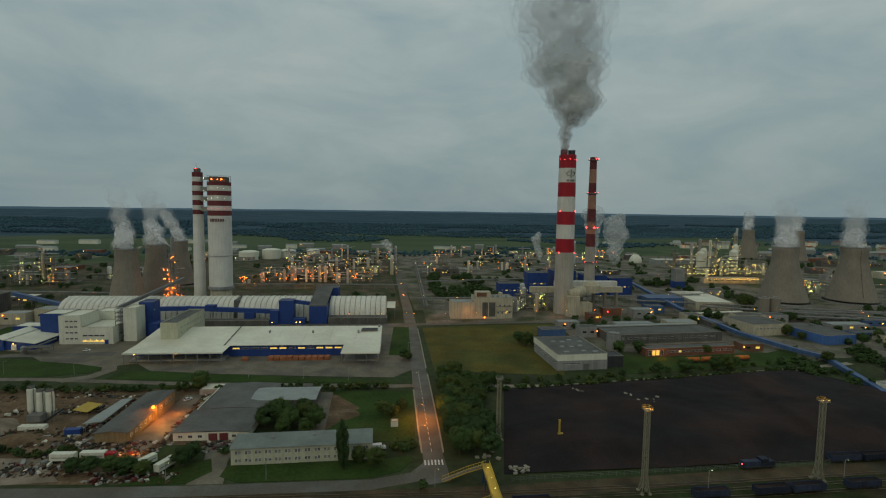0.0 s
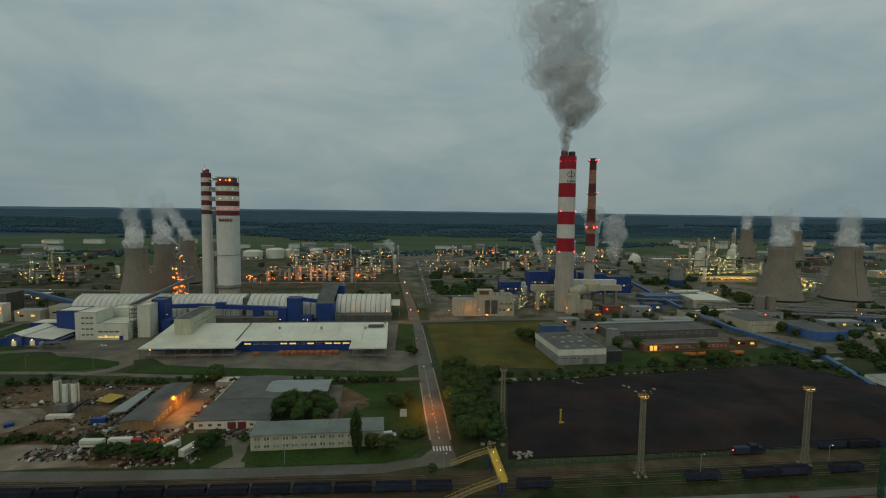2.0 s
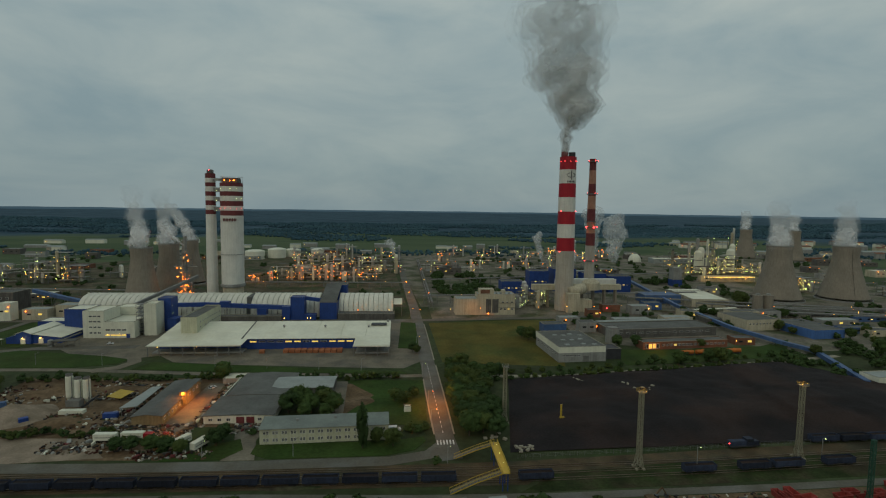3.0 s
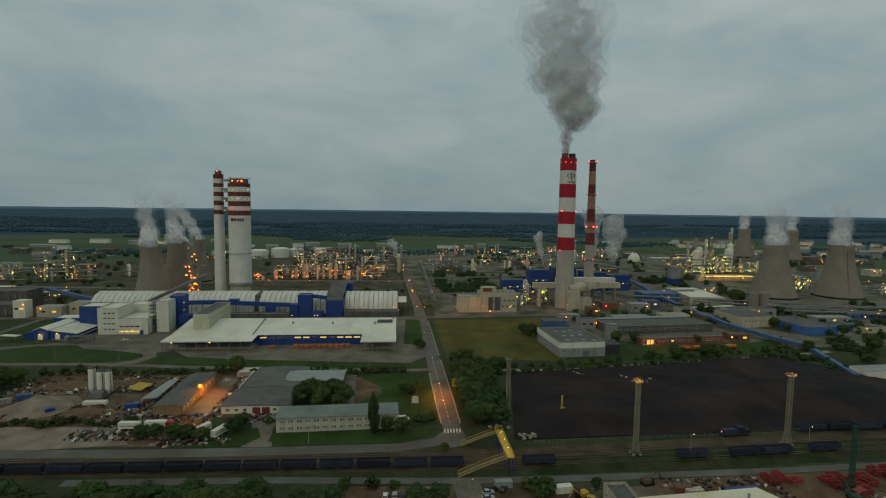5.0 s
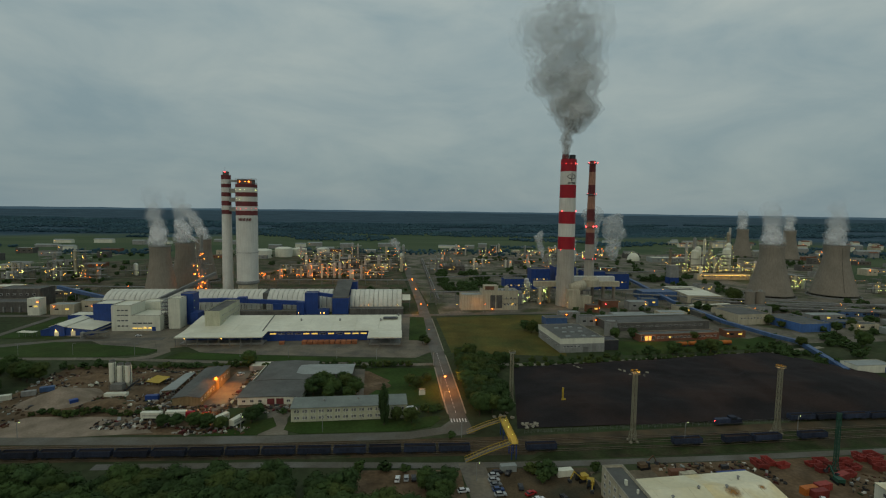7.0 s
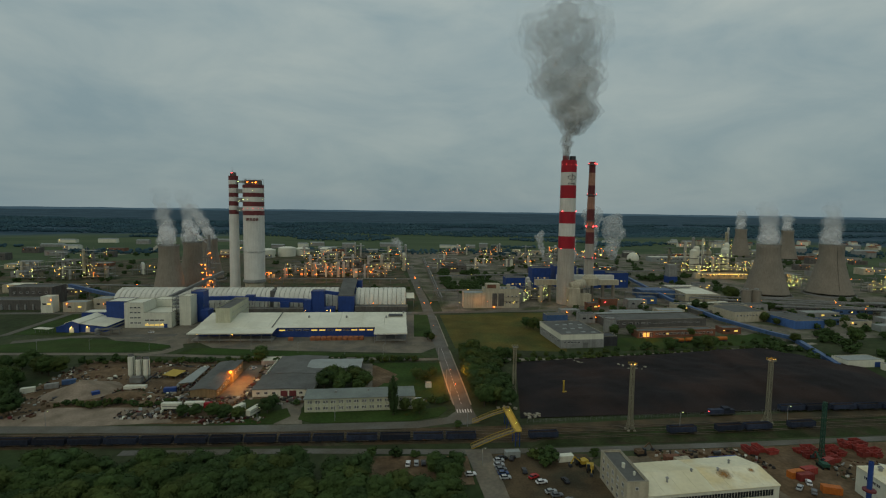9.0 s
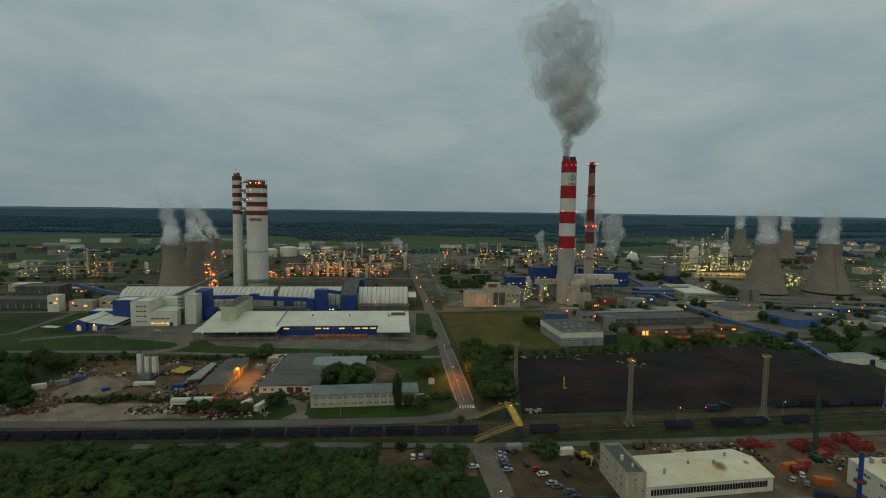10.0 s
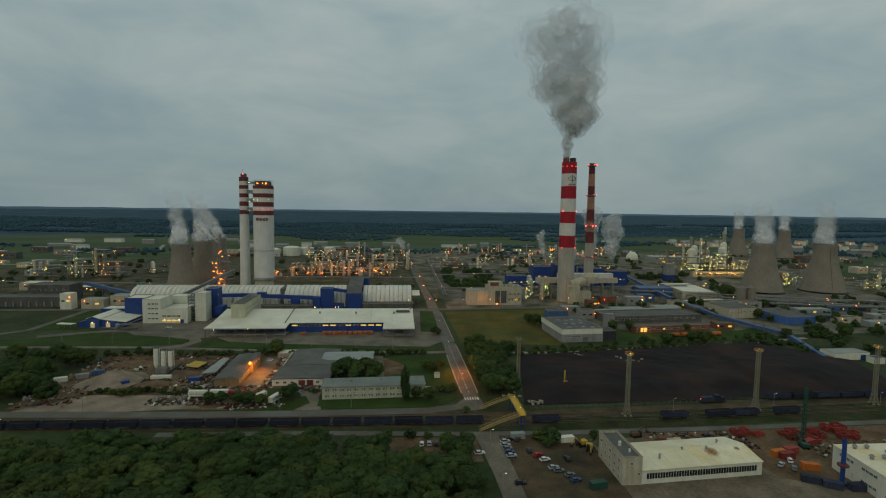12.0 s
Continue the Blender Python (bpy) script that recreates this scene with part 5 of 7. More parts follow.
for k, (x, y, h) in enumerate(((-168.2, 233, 14.6), (-163.6, 232, 13.3), (-159.6, 232, 13.3))):
    ob = thing("cement_silo", "white steel cement silo on legs", "silo", x, y, 0, 0, "cement silos in the yard")
    part("drum", lathe([(0.5, 2.2), (1.7, 4.8), (1.7, h), (1.4, h + 0.7), (0.4, h + 0.9)], 20), M_WHITE, ob)
    for a in range(4):
        q = math.pi / 4 + a * math.pi / 2
        part("leg", bar((1.9 * math.cos(q), 1.9 * math.sin(q), 0), (1.9 * math.cos(q), 1.9 * math.sin(q), 5.2), 0.14), M_STEEL, ob)
    part("railing", lathe([(1.5, h + 0.6), (1.5, h + 1.6), (1.4, h + 1.6), (1.4, h + 0.6)], 16, cap=False), M_STEEL, ob)
    part("ladder", box(1.5, -1.2, 3, 1.75, -0.95, h + 0.6), M_STEEL, ob)
ob = thing("batching_plant", "pale concrete mixing plant under the silos", "machine", -167, 222)
part("body", box(0, 0, 0, 11, 3, 1.7), M_WHITE, ob)
part("hopper", prism([(1, 4), (7, 4), (7, 8), (1, 8)], 2.0, 5.0), M_STEEL, ob)
part("belt", bar((7, 6, 1), (12, 12, 5), 0.5), M_DARK, ob)


def container(x, y, rz, mt, label, l=6.1, h=2.6, group="containers"):
    ob = thing("container", label, "container", x, y, 0, rz, group)
    n = int(l / 0.4)
    us = [-l / 2 + l * i / n for i in range(n + 1)]
    side = [(u, -1.2 - 0.08 * (i % 2)) for i, u in enumerate(us)] + [(u, 1.2 + 0.08 * (i % 2)) for i, u in reversed(list(enumerate(us)))]
    part("body", prism(side, 0.1, h - 0.1), mt, ob)
    part("roof", box(-l / 2, -1.27, h - 0.1, l / 2, 1.27, h), mt, ob)
    part("door", box(l / 2, -1.1, 0.2, l / 2 + 0.06, 1.1, h - 0.1), mt, ob)
    return ob


container(-140.5, 217, 5, M_BLUE, "dark blue steel container on soil")
container(-201, 232, 25, M_BLUEP, "faded blue container among scrap")
container(-206, 226, 25, M_GREYW, "grey container among scrap")
container(-214, 220, 25, M_WHITE, "white container among scrap")
container(-176, 213, 40, M_BLUE, "small blue container on sand", 3.5)


def trailer(x, y, rz, label, l=9.0):
    ob = thing("truck_trailer", label, "trailer", x, y, 0, rz, "parked trailers")
    part("box_body", box(-l / 2, -1.25, 1.1, l / 2, 1.25, 3.8), M_WHITE, ob)
    part("stripe", box(-l / 2 + 0.6, -1.27, 2.2, l / 2 - 0.6, -1.25, 2.5), M_STEEL, ob)
    part("chassis", box(-l / 2, -0.5, 0.7, l / 2, 0.5, 1.1), M_DARK, ob)
    for u in (-l / 2 + 1.2, -l / 2 + 2.4, l / 2 - 1.5):
        for v in (-1.2, 0.9):
            w = part("wheel", lathe([(0.5, 0), (0.5, 0.3)], 14), M_TYRE, ob)
            w.matrix_local = pose(u, v + 0.3, 0.5, 90)
    return ob


trailer(-129, 192.3, -2, "white box trailer parked in the scrap yard")
trailer(-118.4, 193, 0, "white box trailer hitched to a red truck")
trailer(-96, 187.5, 62, "white box trailer parked beside bushes", 7)
trailer(-88, 184.5, 68, "white box trailer parked beside bushes", 8)
ob = thing("truck_cab", "red truck cab with lit headlamp", "truck", -111.5, 193.2)
part("cab", across([(-2.4, 0.6), (1.6, 0.6), (1.6, 2.0), (0.9, 3.2), (-2.4, 3.2)], -1.2, 1.2), M_RED, ob)
part("windscreen", across([(1.55, 2.0), (0.95, 3.0), (1.0, 3.02), (1.62, 2.02)], -1.05, 1.05), M_GLASS, ob)
for u in (-1.7, 0.8):
    for v in (-1.2, 0.9):
        w = part("wheel", lathe([(0.5, 0), (0.5, 0.3)], 14), M_TYRE, ob)
        w.matrix_local = pose(u, v + 0.3, 0.5, 90)
lamp(ob, 1.9, -0.8, 1.1, "y", 0.55)
point_light(-107.5, 192, 1.8, 220, AMBER)

# ---- the machine works below the railway ----
ob = thing("works_office", "three-storey pale office block with dark flat roof", "office building", 56.4, 98, 0, 0)
for a in ((0, 0, 7.4, 0.4), (0, 21.6, 7.4, 22), (0, 0.4, 0.4, 21.6), (7.0, 0.4, 7.4, 21.6)):
    part("wall", box(a[0], a[1], -0.3, a[2], a[3], 10.6), M_BEIGE, ob)
part("roof", box(0.4, 0.4, 9.6, 7.0, 21.6, 9.9), M_GREYR, ob, "dark felt roof")
part("coping", frame_ring(7.4, 22, 10.6, 0.45), M_KERB, ob)
part("chimney", box(3, 10, 9.9, 3.8, 11, 11.6), M_WHITE, ob)
part("chimney", box(4.6, 5, 9.9, 5.2, 5.6, 11.2), M_WHITE, ob)
for z in (2.0, 5.0, 8.0):
    for i in range(5):
        window(ob, pose(0, 3 + i * 4, z, 0, 0, -90), 1.5, 1.5)
window(ob, pose(3.4, 0, 8.2), 1.1, 1.1)
window(ob, pose(6.2, 0, 4.2), 1.1, 1.1)
ob = thing("works_hall", "white machine hall with rust-stained pale roof", "factory", 63.9, 98.3, 0, 4.4)
part("wall", along([(0, -0.3), (20, -0.3), (20, 5.4), (10, 7.4), (0, 5.4)], 0, 49.5), M_WHITE, ob)
for k in range(8):
    x0, x1 = k * 6.2, (k + 1) * 6.2 - 0.06
    m = M_ROOFC if k < 4 else M_ROOFR
    part("roof_panel", along([(-0.6, 5.35), (10, 7.45), (10, 7.7), (-0.6, 5.6)], x0, x1), m, ob)
    part("roof_panel", along([(20.6, 5.35), (10, 7.45), (10, 7.7), (20.6, 5.6)], x0, x1), m, ob)
for i in range(42):
    plain_window(ob, pose(2.4 + i * 1.08, 0, 3.0), 0.84, 2.1)
for x, y in ((10, 5), (22, 9), (32, 8.4), (40, 13)):
    part("vent", lathe([(0.35, 6.2), (0.35, 8.2), (0.6, 8.2), (0.1, 8.7)], 10, cx=x, cy=y), M_GREYW, ob)
for cx, cy, rad in ((33, 6.6, 4.2), (44.5, 7.4, 1.9)):
    bm = bmesh.new()
    ring = [bm.verts.new((rad * math.cos(2 * math.pi * k / 28), rad * 0.8 * math.sin(2 * math.pi * k / 28), rad * 0.8 * math.sin(2 * math.pi * k / 28) * 0.198)) for k in range(28)]
    bm.faces.new(ring)
    part("stain", bm, rust_bloom(rad), ob, "brown rust stain on the roof").location = (cx, cy, 5.6 + (cy + 0.6) * 0.198 + 0.03)
ob = thing("works_hall", "large white hall with ochre-stained roof and small windows", "factory", 140.7, 62, 0, -6)
for a in ((0, 0, 44, 0.4), (0, 43.6, 44, 44), (0, 0.4, 0.4, 43.6), (43.6, 0.4, 44, 43.6)):
    part("wall", box(a[0], a[1], -0.3, a[2], a[3], 9.3), M_WHITE, ob)
for k in range(7):
    part("roof_panel", across([(-0.3, 9.3), (22, 10.3), (44.3, 9.3), (44.3, 9.55), (22, 10.55), (-0.3, 9.55)], k * 6.3 - 0.2, k * 6.3 + 6.02), M_ROOFR, ob)
for z in (2.6, 7.2):
    for i in range(22):
        if i % 6 < 4:
            window(ob, pose(0, 3 + i * 1.75, z, 0, 0, -90), 1.5, 1.2)
for k in range(7):
    x, y = 5 + 4.5 * (k % 4), 40 - 4 * (k // 2)
    part("vent", lathe([(0.6, 9.4), (0.6, 10.9), (1.0, 10.9), (0.3, 11.6)], 12, cx=x, cy=y), M_GREYW, ob)
part("annex", box(-0.1, 34, 0, 2.5, 43, 3), M_WHITE, ob)
ob = thing("stack", "blue steel stack with red ring beside the hall", "chimney", 138, 93.5)
part("tube", lathe([(0.75, 0), (0.75, 17.5), (0.6, 17.5), (0.6, 16)], 18), M_BLUE, ob)
part("ring", lathe([(0.9, 7.2), (1.9, 7.4), (1.9, 8.0), (0.9, 8.2)], 18), M_DRED, ob)
part("base", box(-1.6, -1.6, 0, 1.6, 1.6, 1.2), M_BLUE, ob)

# ---- blocks beyond the coal yard ----
ob = flat_house("depot", "grey two-tone depot with flat felt roof and skylights", "depot", 97, 292.5, 33, 44, 9.6, M_GREYW, M_GREYR, rz=4, parapet=0.6)
part("band", box(0, -0.08, 6.2, 32.5, 0, 10.1), M_WHITE, ob, "white upper cladding")
part("band", box(-0.08, 0, 6.2, 0, 45, 10.1), M_WHITE, ob, "white upper cladding")
for k, (x, y) in enumerate(((7, 6), (19, 7), (26, 5), (9, 18), (15, 17), (22, 19), (8, 31), (14, 30), (20, 33), (26, 29))):
    part("skylight", box(x, y, 9.5, x + 3, y + 2, 10.2), M_PALER, ob, "pale skylight")
part("door", box(17, -0.15, 0, 21, 0.03, 4), M_STEEL, ob)
window_row(ob, "s", 32.5, 45, 4.4, 5, (2.0, 1.2), 2, 15)
window_row(ob, "w", 32.5, 45, 4.4, 8, (3.0, 1.2))
ob = flat_house("dark_annex", "dark steel annex beside the depot", "shed", 131, 298, 11, 12, 7, M_DARK, M_DARK, rz=4, parapet=0.2)
ob = flat_house("blue_annex", "blue-grey annex behind the depot", "shed", 102, 345, 18, 10, 13, M_BLUEP, M_GREYR, rz=4, parapet=0.2)
ob = thing("storage_tank", "pale steel storage tank with domed top", "tank", 154, 341)
part("drum", lathe([(5, 0), (5, 11), (4.4, 11.6), (0.6, 12.2)], 28), M_GREYW, ob)
part("railing", lathe([(4.9, 11), (4.9, 12.1), (4.8, 12.1), (4.8, 11)], 28, cap=False), M_STEEL, ob)
ob = flat_house("long_store", "long low grey store with pale roof edge", "warehouse", 158, 352, 92, 26, 6.4, M_DARKW, M_GREYR, rz=5, parapet=0.5)
part("skirting_roof", box(2, 26, 6.2, 88, 31, 7.4), M_PALER, ob, "pale raised roof strip")
window_row(ob, "s", 92, 26, 3.8, 14, (3.2, 1.4))
ob = flat_house("brick_block", "low brick block with lit entrance", "office building", 168, 319.5, 68, 10, 5.2, M_BRICK, M_GREYR, rz=5, parapet=0.4)
window_row(ob, "s", 68, 10, 3.0, 16, (2.2, 1.6), 14, 66, lit=(3,))
window_row(ob, "s", 68, 10, 2.6, 4, (2.4, 3.6), 1, 13, lit=(1, 2))
point_light(176, 314, 5, 1000, AMBER)
point_light(226, 316, 6, 420, AMBER)
for k in range(4):
    ob = thing("tank_wagon", "orange cylindrical tank wagon on a siding", "railway wagon", 192 + k * 12.3, 305 + k * 1.1, 0, 5, "orange tank wagons")
    c = lathe([(0.7, -5.2), (1.4, -4.9), (1.4, 4.9), (0.7, 5.2)], 18)
    c.transform(pose(0, 0, 2.4, 0, 90))
    part("barrel", c, M_ORANGE, ob, smooth=False)
    part("underframe", box(-5.6, -0.6, 0.7, 5.6, 0.6, 1.1), M_DARK, ob)
    part("hatch", lathe([(0.4, 3.7), (0.4, 4.2)], 10), M_ORANGE, ob)
    for u in (-3.6, 3.6):
        again("bogie", WAG["bogie"], ob, pose(u, 0, 0))
ob = thing("conveyor_gallery", "long blue-grey coal conveyor gallery on trestles", "conveyor", 0, 0)
line = [(302, 650, 6.5), (271, 458, 4.2), (267, 366, 3.2), (278, 322, 2.0), (287, 306, 1.2), (264, 241, 0.6)]
for a, b in zip(line, line[1:]):
    gallery(ob, a, b, 3.4, 2.7, M_BLUEP, max(2, int((Vector(a) - Vector(b)).length / 14)))
ob = flat_house("pale_hall", "pale flat-roofed hall with beige walls", "factory", 300, 478, 38, 60, 8, M_BEIGE, M_ROOFW, rz=-8, parapet=0.3)
window_row(ob, "w", 38, 60, 5.2, 12, (3.2, 1.4))
ob = thing("platform_roof", "white platform canopy on posts", "canopy", 273, 436, 0, 9)
part("sheet", box(0, 0, 4.9, 55, 4.2, 5.2), M_ROOFW, ob)
for k in range(10):
    part("post", bar((1 + k * 5.9, 2, 0), (1 + k * 5.9, 2, 4.9), 0.15), M_STEEL, ob)
lamp(ob, 28, -0.4, 4.6, "w", 0.6)
for x in (345, 356):
    ob = thing("concrete_silo", "grey concrete twin silo with flat top", "silo", x, 441, 0, 0, "twin silos")
    part("drum", lathe([(4.6, 0), (4.6, 18), (4.8, 18), (4.8, 18.8)], 28), M_CONCT, ob)
    part("cap", lathe([(2, 18.8), (2, 20.4)], 14), M_GREYW, ob)
ob = flat_house("blue_hall", "light blue sheet hall with grey roof", "warehouse", 321, 344, 29, 40, 7, M_BLUEL, M_GREYR, rz=6, parapet=0.2)
ob = flat_house("beige_store", "beige-walled store with small windows", "warehouse", 284, 372, 34, 34, 9, M_BEIGE, M_GREYR, rz=6, parapet=0.4)
window_row(ob, "s", 34, 34, 6, 9, (1.6, 1.4))
ob = flat_house("blue_block", "blue and white industrial block", "industrial block", 258, 496, 40, 24, 9, M_BLUEP, M_BLUEP, parapet=0.2)
ob = flat_house("pale_tower", "pale grey tower block on a blue base", "industrial tower", 357, 617, 12, 12, 25, M_GREYW, M_PALER, parapet=0.3)
part("skirt", box(-0.4, -0.4, 0, 12.4, 12.4, 9), M_BLUE, ob, "dark blue lower cladding")
ob = flat_house("small_depot", "small white depot with grey roof", "depot", 271, 241, 27, 12, 4.6, M_WHITE, M_PALER, rz=3, parapet=0.2)
part("door", box(20, -0.12, 0, 24, 0.04, 3.4), M_BLUE, ob)
flat_house("cabin", "blue and white cabin beside the depot", "kiosk", 291, 232, 8, 6, 4, M_WHITE, M_BLUE, parapet=0.2)

# ---- beige gas house and ducts by the chimney ----
ob = flat_house("gas_house", "low beige works building with flat roof", "factory", 45, 442, 21, 16, 15, M_BEIGE, M_PALER, parapet=0.4)
ob = flat_house("gas_house", "stepped beige works building with open bay", "factory", 66, 442, 36, 18, 19, M_BEIGE, M_PALER, parapet=0.5)
# the wall stays closed: a dark slab stands in for the bay's shaded inside
part("open_bay", box(8, -0.3, 2, 20, 0.05, 15), M_DARKW, ob, "dark slab painted in for the shade of an open bay")
part("frame", box(13, -0.6, 2, 14, -0.2, 15), M_BEIGE, ob)
part("penthouse", box(2, 2, 19, 16, 12, 24), M_BEIGE, ob)
window_row(ob, "s", 36, 18, 12, 3, (1.8, 1.6), 22, 35)
window_row(ob, "s", 36, 18, 5.5, 4, (1.8, 1.8), 21, 35, lit=(2,))
part("rust_sheet", box(3, 1.9, 20, 12, 2.0, 23.6), M_BRICK, ob, "rust-red sheet panel")
part("roof_tank", lathe([(2.2, 19), (2.2, 22.5), (0.4, 23.4)], 16, cx=26, cy=9), M_BEIGE, ob)
for x in (18, 22, 30):
    part("roof_vent", box(x, 4, 19, x + 1.6, 5.6, 20.8), M_GREYW, ob)
for z in (6.5, 11):
    part("ledge", box(20.5, -0.5, z, 35.6, 0.02, z + 0.5), M_CONCT, ob)
lamp(ob, 10, -1.2, 1.5, "o", 1.1)
point_light(60, 437, 6, 700, AMBER)
point_light(30, 446, 7, 1400, (1.0, 0.3, 0.12))
ob = thing("flue_duct", "long beige flue duct on concrete piers", "duct", 0, 0)
part("duct", box(128, 478, 18, 222, 484, 23.5), M_BEIGE, ob)
part("duct", box(160, 500, 20, 226, 507, 26), M_WPAINT, ob)
part("elbow", lathe([(9, 20), (9, 27), (6, 30), (1, 31)], 24, cx=186, cy=470), M_BEIGE, ob)
for k in range(8):
    part("pier", box(132 + k * 12, 479, 0, 134 + k * 12, 483, 18), M_CONCT, ob)
for x, y, w, d, h in ((112, 556, 26, 20, 15), (214, 560, 26, 24, 24), (246, 566, 28, 22, 20), (182, 580, 28, 24, 27), (150, 575, 24, 20, 25)):
    o = flat_house("boiler_house", "dark blue power-station block", "power station", x, y, w, d, h, M_BLUE, M_GREYR, parapet=0.4, group="power station blocks")
    window_row(o, "s", w, d, h * 0.5, 5, (2.4, 1.4), lit=(1, 3))
ob = flat_house("brick_block", "low red brick block", "shed", 192, 452, 18, 9, 7, M_BRICK, M_GREYR, parapet=0.3)
lamp(ob, 4, -0.7, 4, "r", 0.8)

# ---- trees ----
def crown_mesh(seed, rx, rz, z0, leaves, leaf, clumps=22, narrow=False):
    """A crown of many small leaf sprays gathered in clumps, with gaps between them."""
    rng = np.random.RandomState(seed)
    cs = []
    for k in range(clumps):
        while True:
            p = rng.uniform(-1, 1, 3)
            q = np.linalg.norm(p)
            if 0.25 < q < 1:
                break
        p = p / q * (0.45 + 0.4 * rng.rand())
        if narrow:
            p[:2] *= 1 - 0.55 * max(0, p[2])
        cs.append((p[0] * rx, p[1] * rx, z0 + rz + p[2] * rz, (0.22 + 0.16 * rng.rand())))
    ico = bmesh.new()
    bmesh.ops.create_icosphere(ico, subdivisions=2, radius=1)
    ball, tris = np.array([v.co[:] for v in ico.verts]), [[v.index for v in f.verts] for f in ico.faces]
    ico.free()
    verts, faces = [], []
    for cx, cy, cz, s in cs:
        b = len(verts)
        q = ball * rng.uniform(0.72, 1.05, (len(ball), 1)) * (s * rx * 1.02, s * rx * 1.02, s * rz * 0.9) + (cx, cy, cz)
        verts += list(q)
        faces += [tuple(b + i for i in f) for f in tris]
    per = leaves // clumps
    for cx, cy, cz, s in cs:
        d = rng.normal(size=(per, 3))
        d /= np.linalg.norm(d, axis=1)[:, None]
        d *= (0.55 + 0.5 * rng.rand(per))[:, None]
        pos = np.stack([cx + d[:, 0] * s * rx * 1.5, cy + d[:, 1] * s * rx * 1.5, cz + d[:, 2] * s * rz * 1.3], 1)
        for i in range(per):
            nrm = d[i] + rng.normal(size=3) * 0.18 + (0, 0, 0.25)
            u = np.cross(nrm, rng.normal(size=3))
            u /= np.linalg.norm(u) + 1e-6
            v = np.cross(nrm, u)
            v /= np.linalg.norm(v) + 1e-6
            k = leaf * (0.6 + 0.8 * rng.rand())
            b = len(verts)
            p = pos[i]
            verts += [p - u * k, p - v * k * 0.6, p + u * k, p + v * k * 0.6]
            faces.append((b, b + 1, b + 2, b + 3))
    me = bpy.data.meshes.new("crown")
    me.from_pydata([tuple(map(float, v)) for v in verts], [], faces)
    return me


def trunk_mesh(seed, h, r):
    rng = random.Random(seed)
    bm = lathe([(r * 1.3, -0.3), (r, h * 0.2), (r * 0.75, h * 0.6), (r * 0.3, h)], 8)
    for k in range(5):
        a = rng.uniform(0, 6.28)
        z = h * rng.uniform(0.4, 0.8)
        l = h * rng.uniform(0.25, 0.4)
        bar((0, 0, z), (l * math.cos(a), l * math.sin(a), z + l * 0.8), r * 0.3, bm)
    me = bpy.data.meshes.new("trunk")
    bm.to_mesh(me)
    bm.free()
    me.materials.append(M_TRUNK)
    return me


KINDS = []
for k in range(6):
    c = crown_mesh(40 + k, 4.8, 4.2, 2.0, 5400, 0.33, 40)
    c.materials.append(M_LEAF[k % 3])
    KINDS.append((trunk_mesh(k, 7.5, 0.28), c))
POPLAR = crown_mesh(90, 2.7, 8.6, 1.0, 2000, 0.5, 40, narrow=True)
POPLAR.materials.append(M_LEAF[1])
SHRUB = []
for k in range(3):
    c = crown_mesh(70 + k, 1.9, 1.5, 0.1, 360, 0.38, 12)
    c.materials.append(M_LEAF[(k + 1) % 3])
    SHRUB.append(c)
RNG = random.Random(11)


def tree(x, y, s, label, group, sz=None, z=0):
    t, c = RNG.choice(KINDS)
    ob = thing("tree", label, "tree", x, y, z, RNG.uniform(0, 360), group)
    ob.scale = (s, s, sz or s)
    again("trunk", t, ob)
    again("crown", c, ob)
    return ob


def shrub(x, y, s, label="low green bush beside the path", group="bushes"):
    ob = thing("bush", label, "bush", x, y, 0, RNG.uniform(0, 360), group)
    ob.scale = (s, s, s * RNG.uniform(0.8, 1.2))
    again("crown", RNG.choice(SHRUB), ob)
    again("trunk", KINDS[0][0], ob, Matrix.Diagonal((0.25, 0.25, 0.25, 1)))


# the wood below the railway
wood = []
for j in range(8):
    for i in range(25):
        x, y = -190 + i * 8.2 + RNG.uniform(-2.6, 2.6), 79 + j * 7.2 + RNG.uniform(-2.2, 2.2)
        edge = 131 if x < -60 else 129 - (x + 60) * 0.15
        if y > edge or (x > -32 and y > 113) or x > 5 + RNG.uniform(-2, 1):
            continue
        wood.append((x, y))
for x, y in wood:
    s = RNG.uniform(0.9, 1.25)
    tree(x, y, s, "broad green tree in the dense wood", "trees of the wood", s * RNG.uniform(0.72, 0.95))
for x, y in ((-2, 122), (1, 118), (-5, 126), (3, 127)):
    tree(x, y, 0.8, "green tree at the car park edge", "trees of the car park")
# beside the access road
for j in range(12):
    for i in range(4):
        x, y = 24 + i * 6 + RNG.uniform(-2, 2), 190 + j * 8.2 + RNG.uniform(-2.5, 2.5)
        if x < 38 + (y - 190) * 0.09 and not (j > 9 and i > 1):
            s = RNG.uniform(0.7, 1.15)
            tree(x, y, s, "broad green tree between road and coal yard", "trees by the road")
for x, y, s in ((41, 252, 0.9), (47, 262, 1.0), (53, 268, 0.8), (97, 343, 0.9), (92, 350, 1.0), (88, 357, 0.9), (152, 328, 0.9), (349, 474, 1.7), (356, 478, 1.5), (2, 320, 0.7), (5, 316, 0.6)):
    tree(x, y, s, "lone broad green tree near buildings", "single trees")
for x, y, s in ((-60, 219, 1.0), (-54.5, 223, 1.1), (-49, 218, 0.95), (-43, 223, 1.05), (-38, 218, 0.95), (-57, 229, 0.95), (-45, 229, 0.9), (-51, 212, 0.75), (-41, 211, 0.75)):
    tree(x, y, s, "broad green tree behind the office", "trees behind the office")
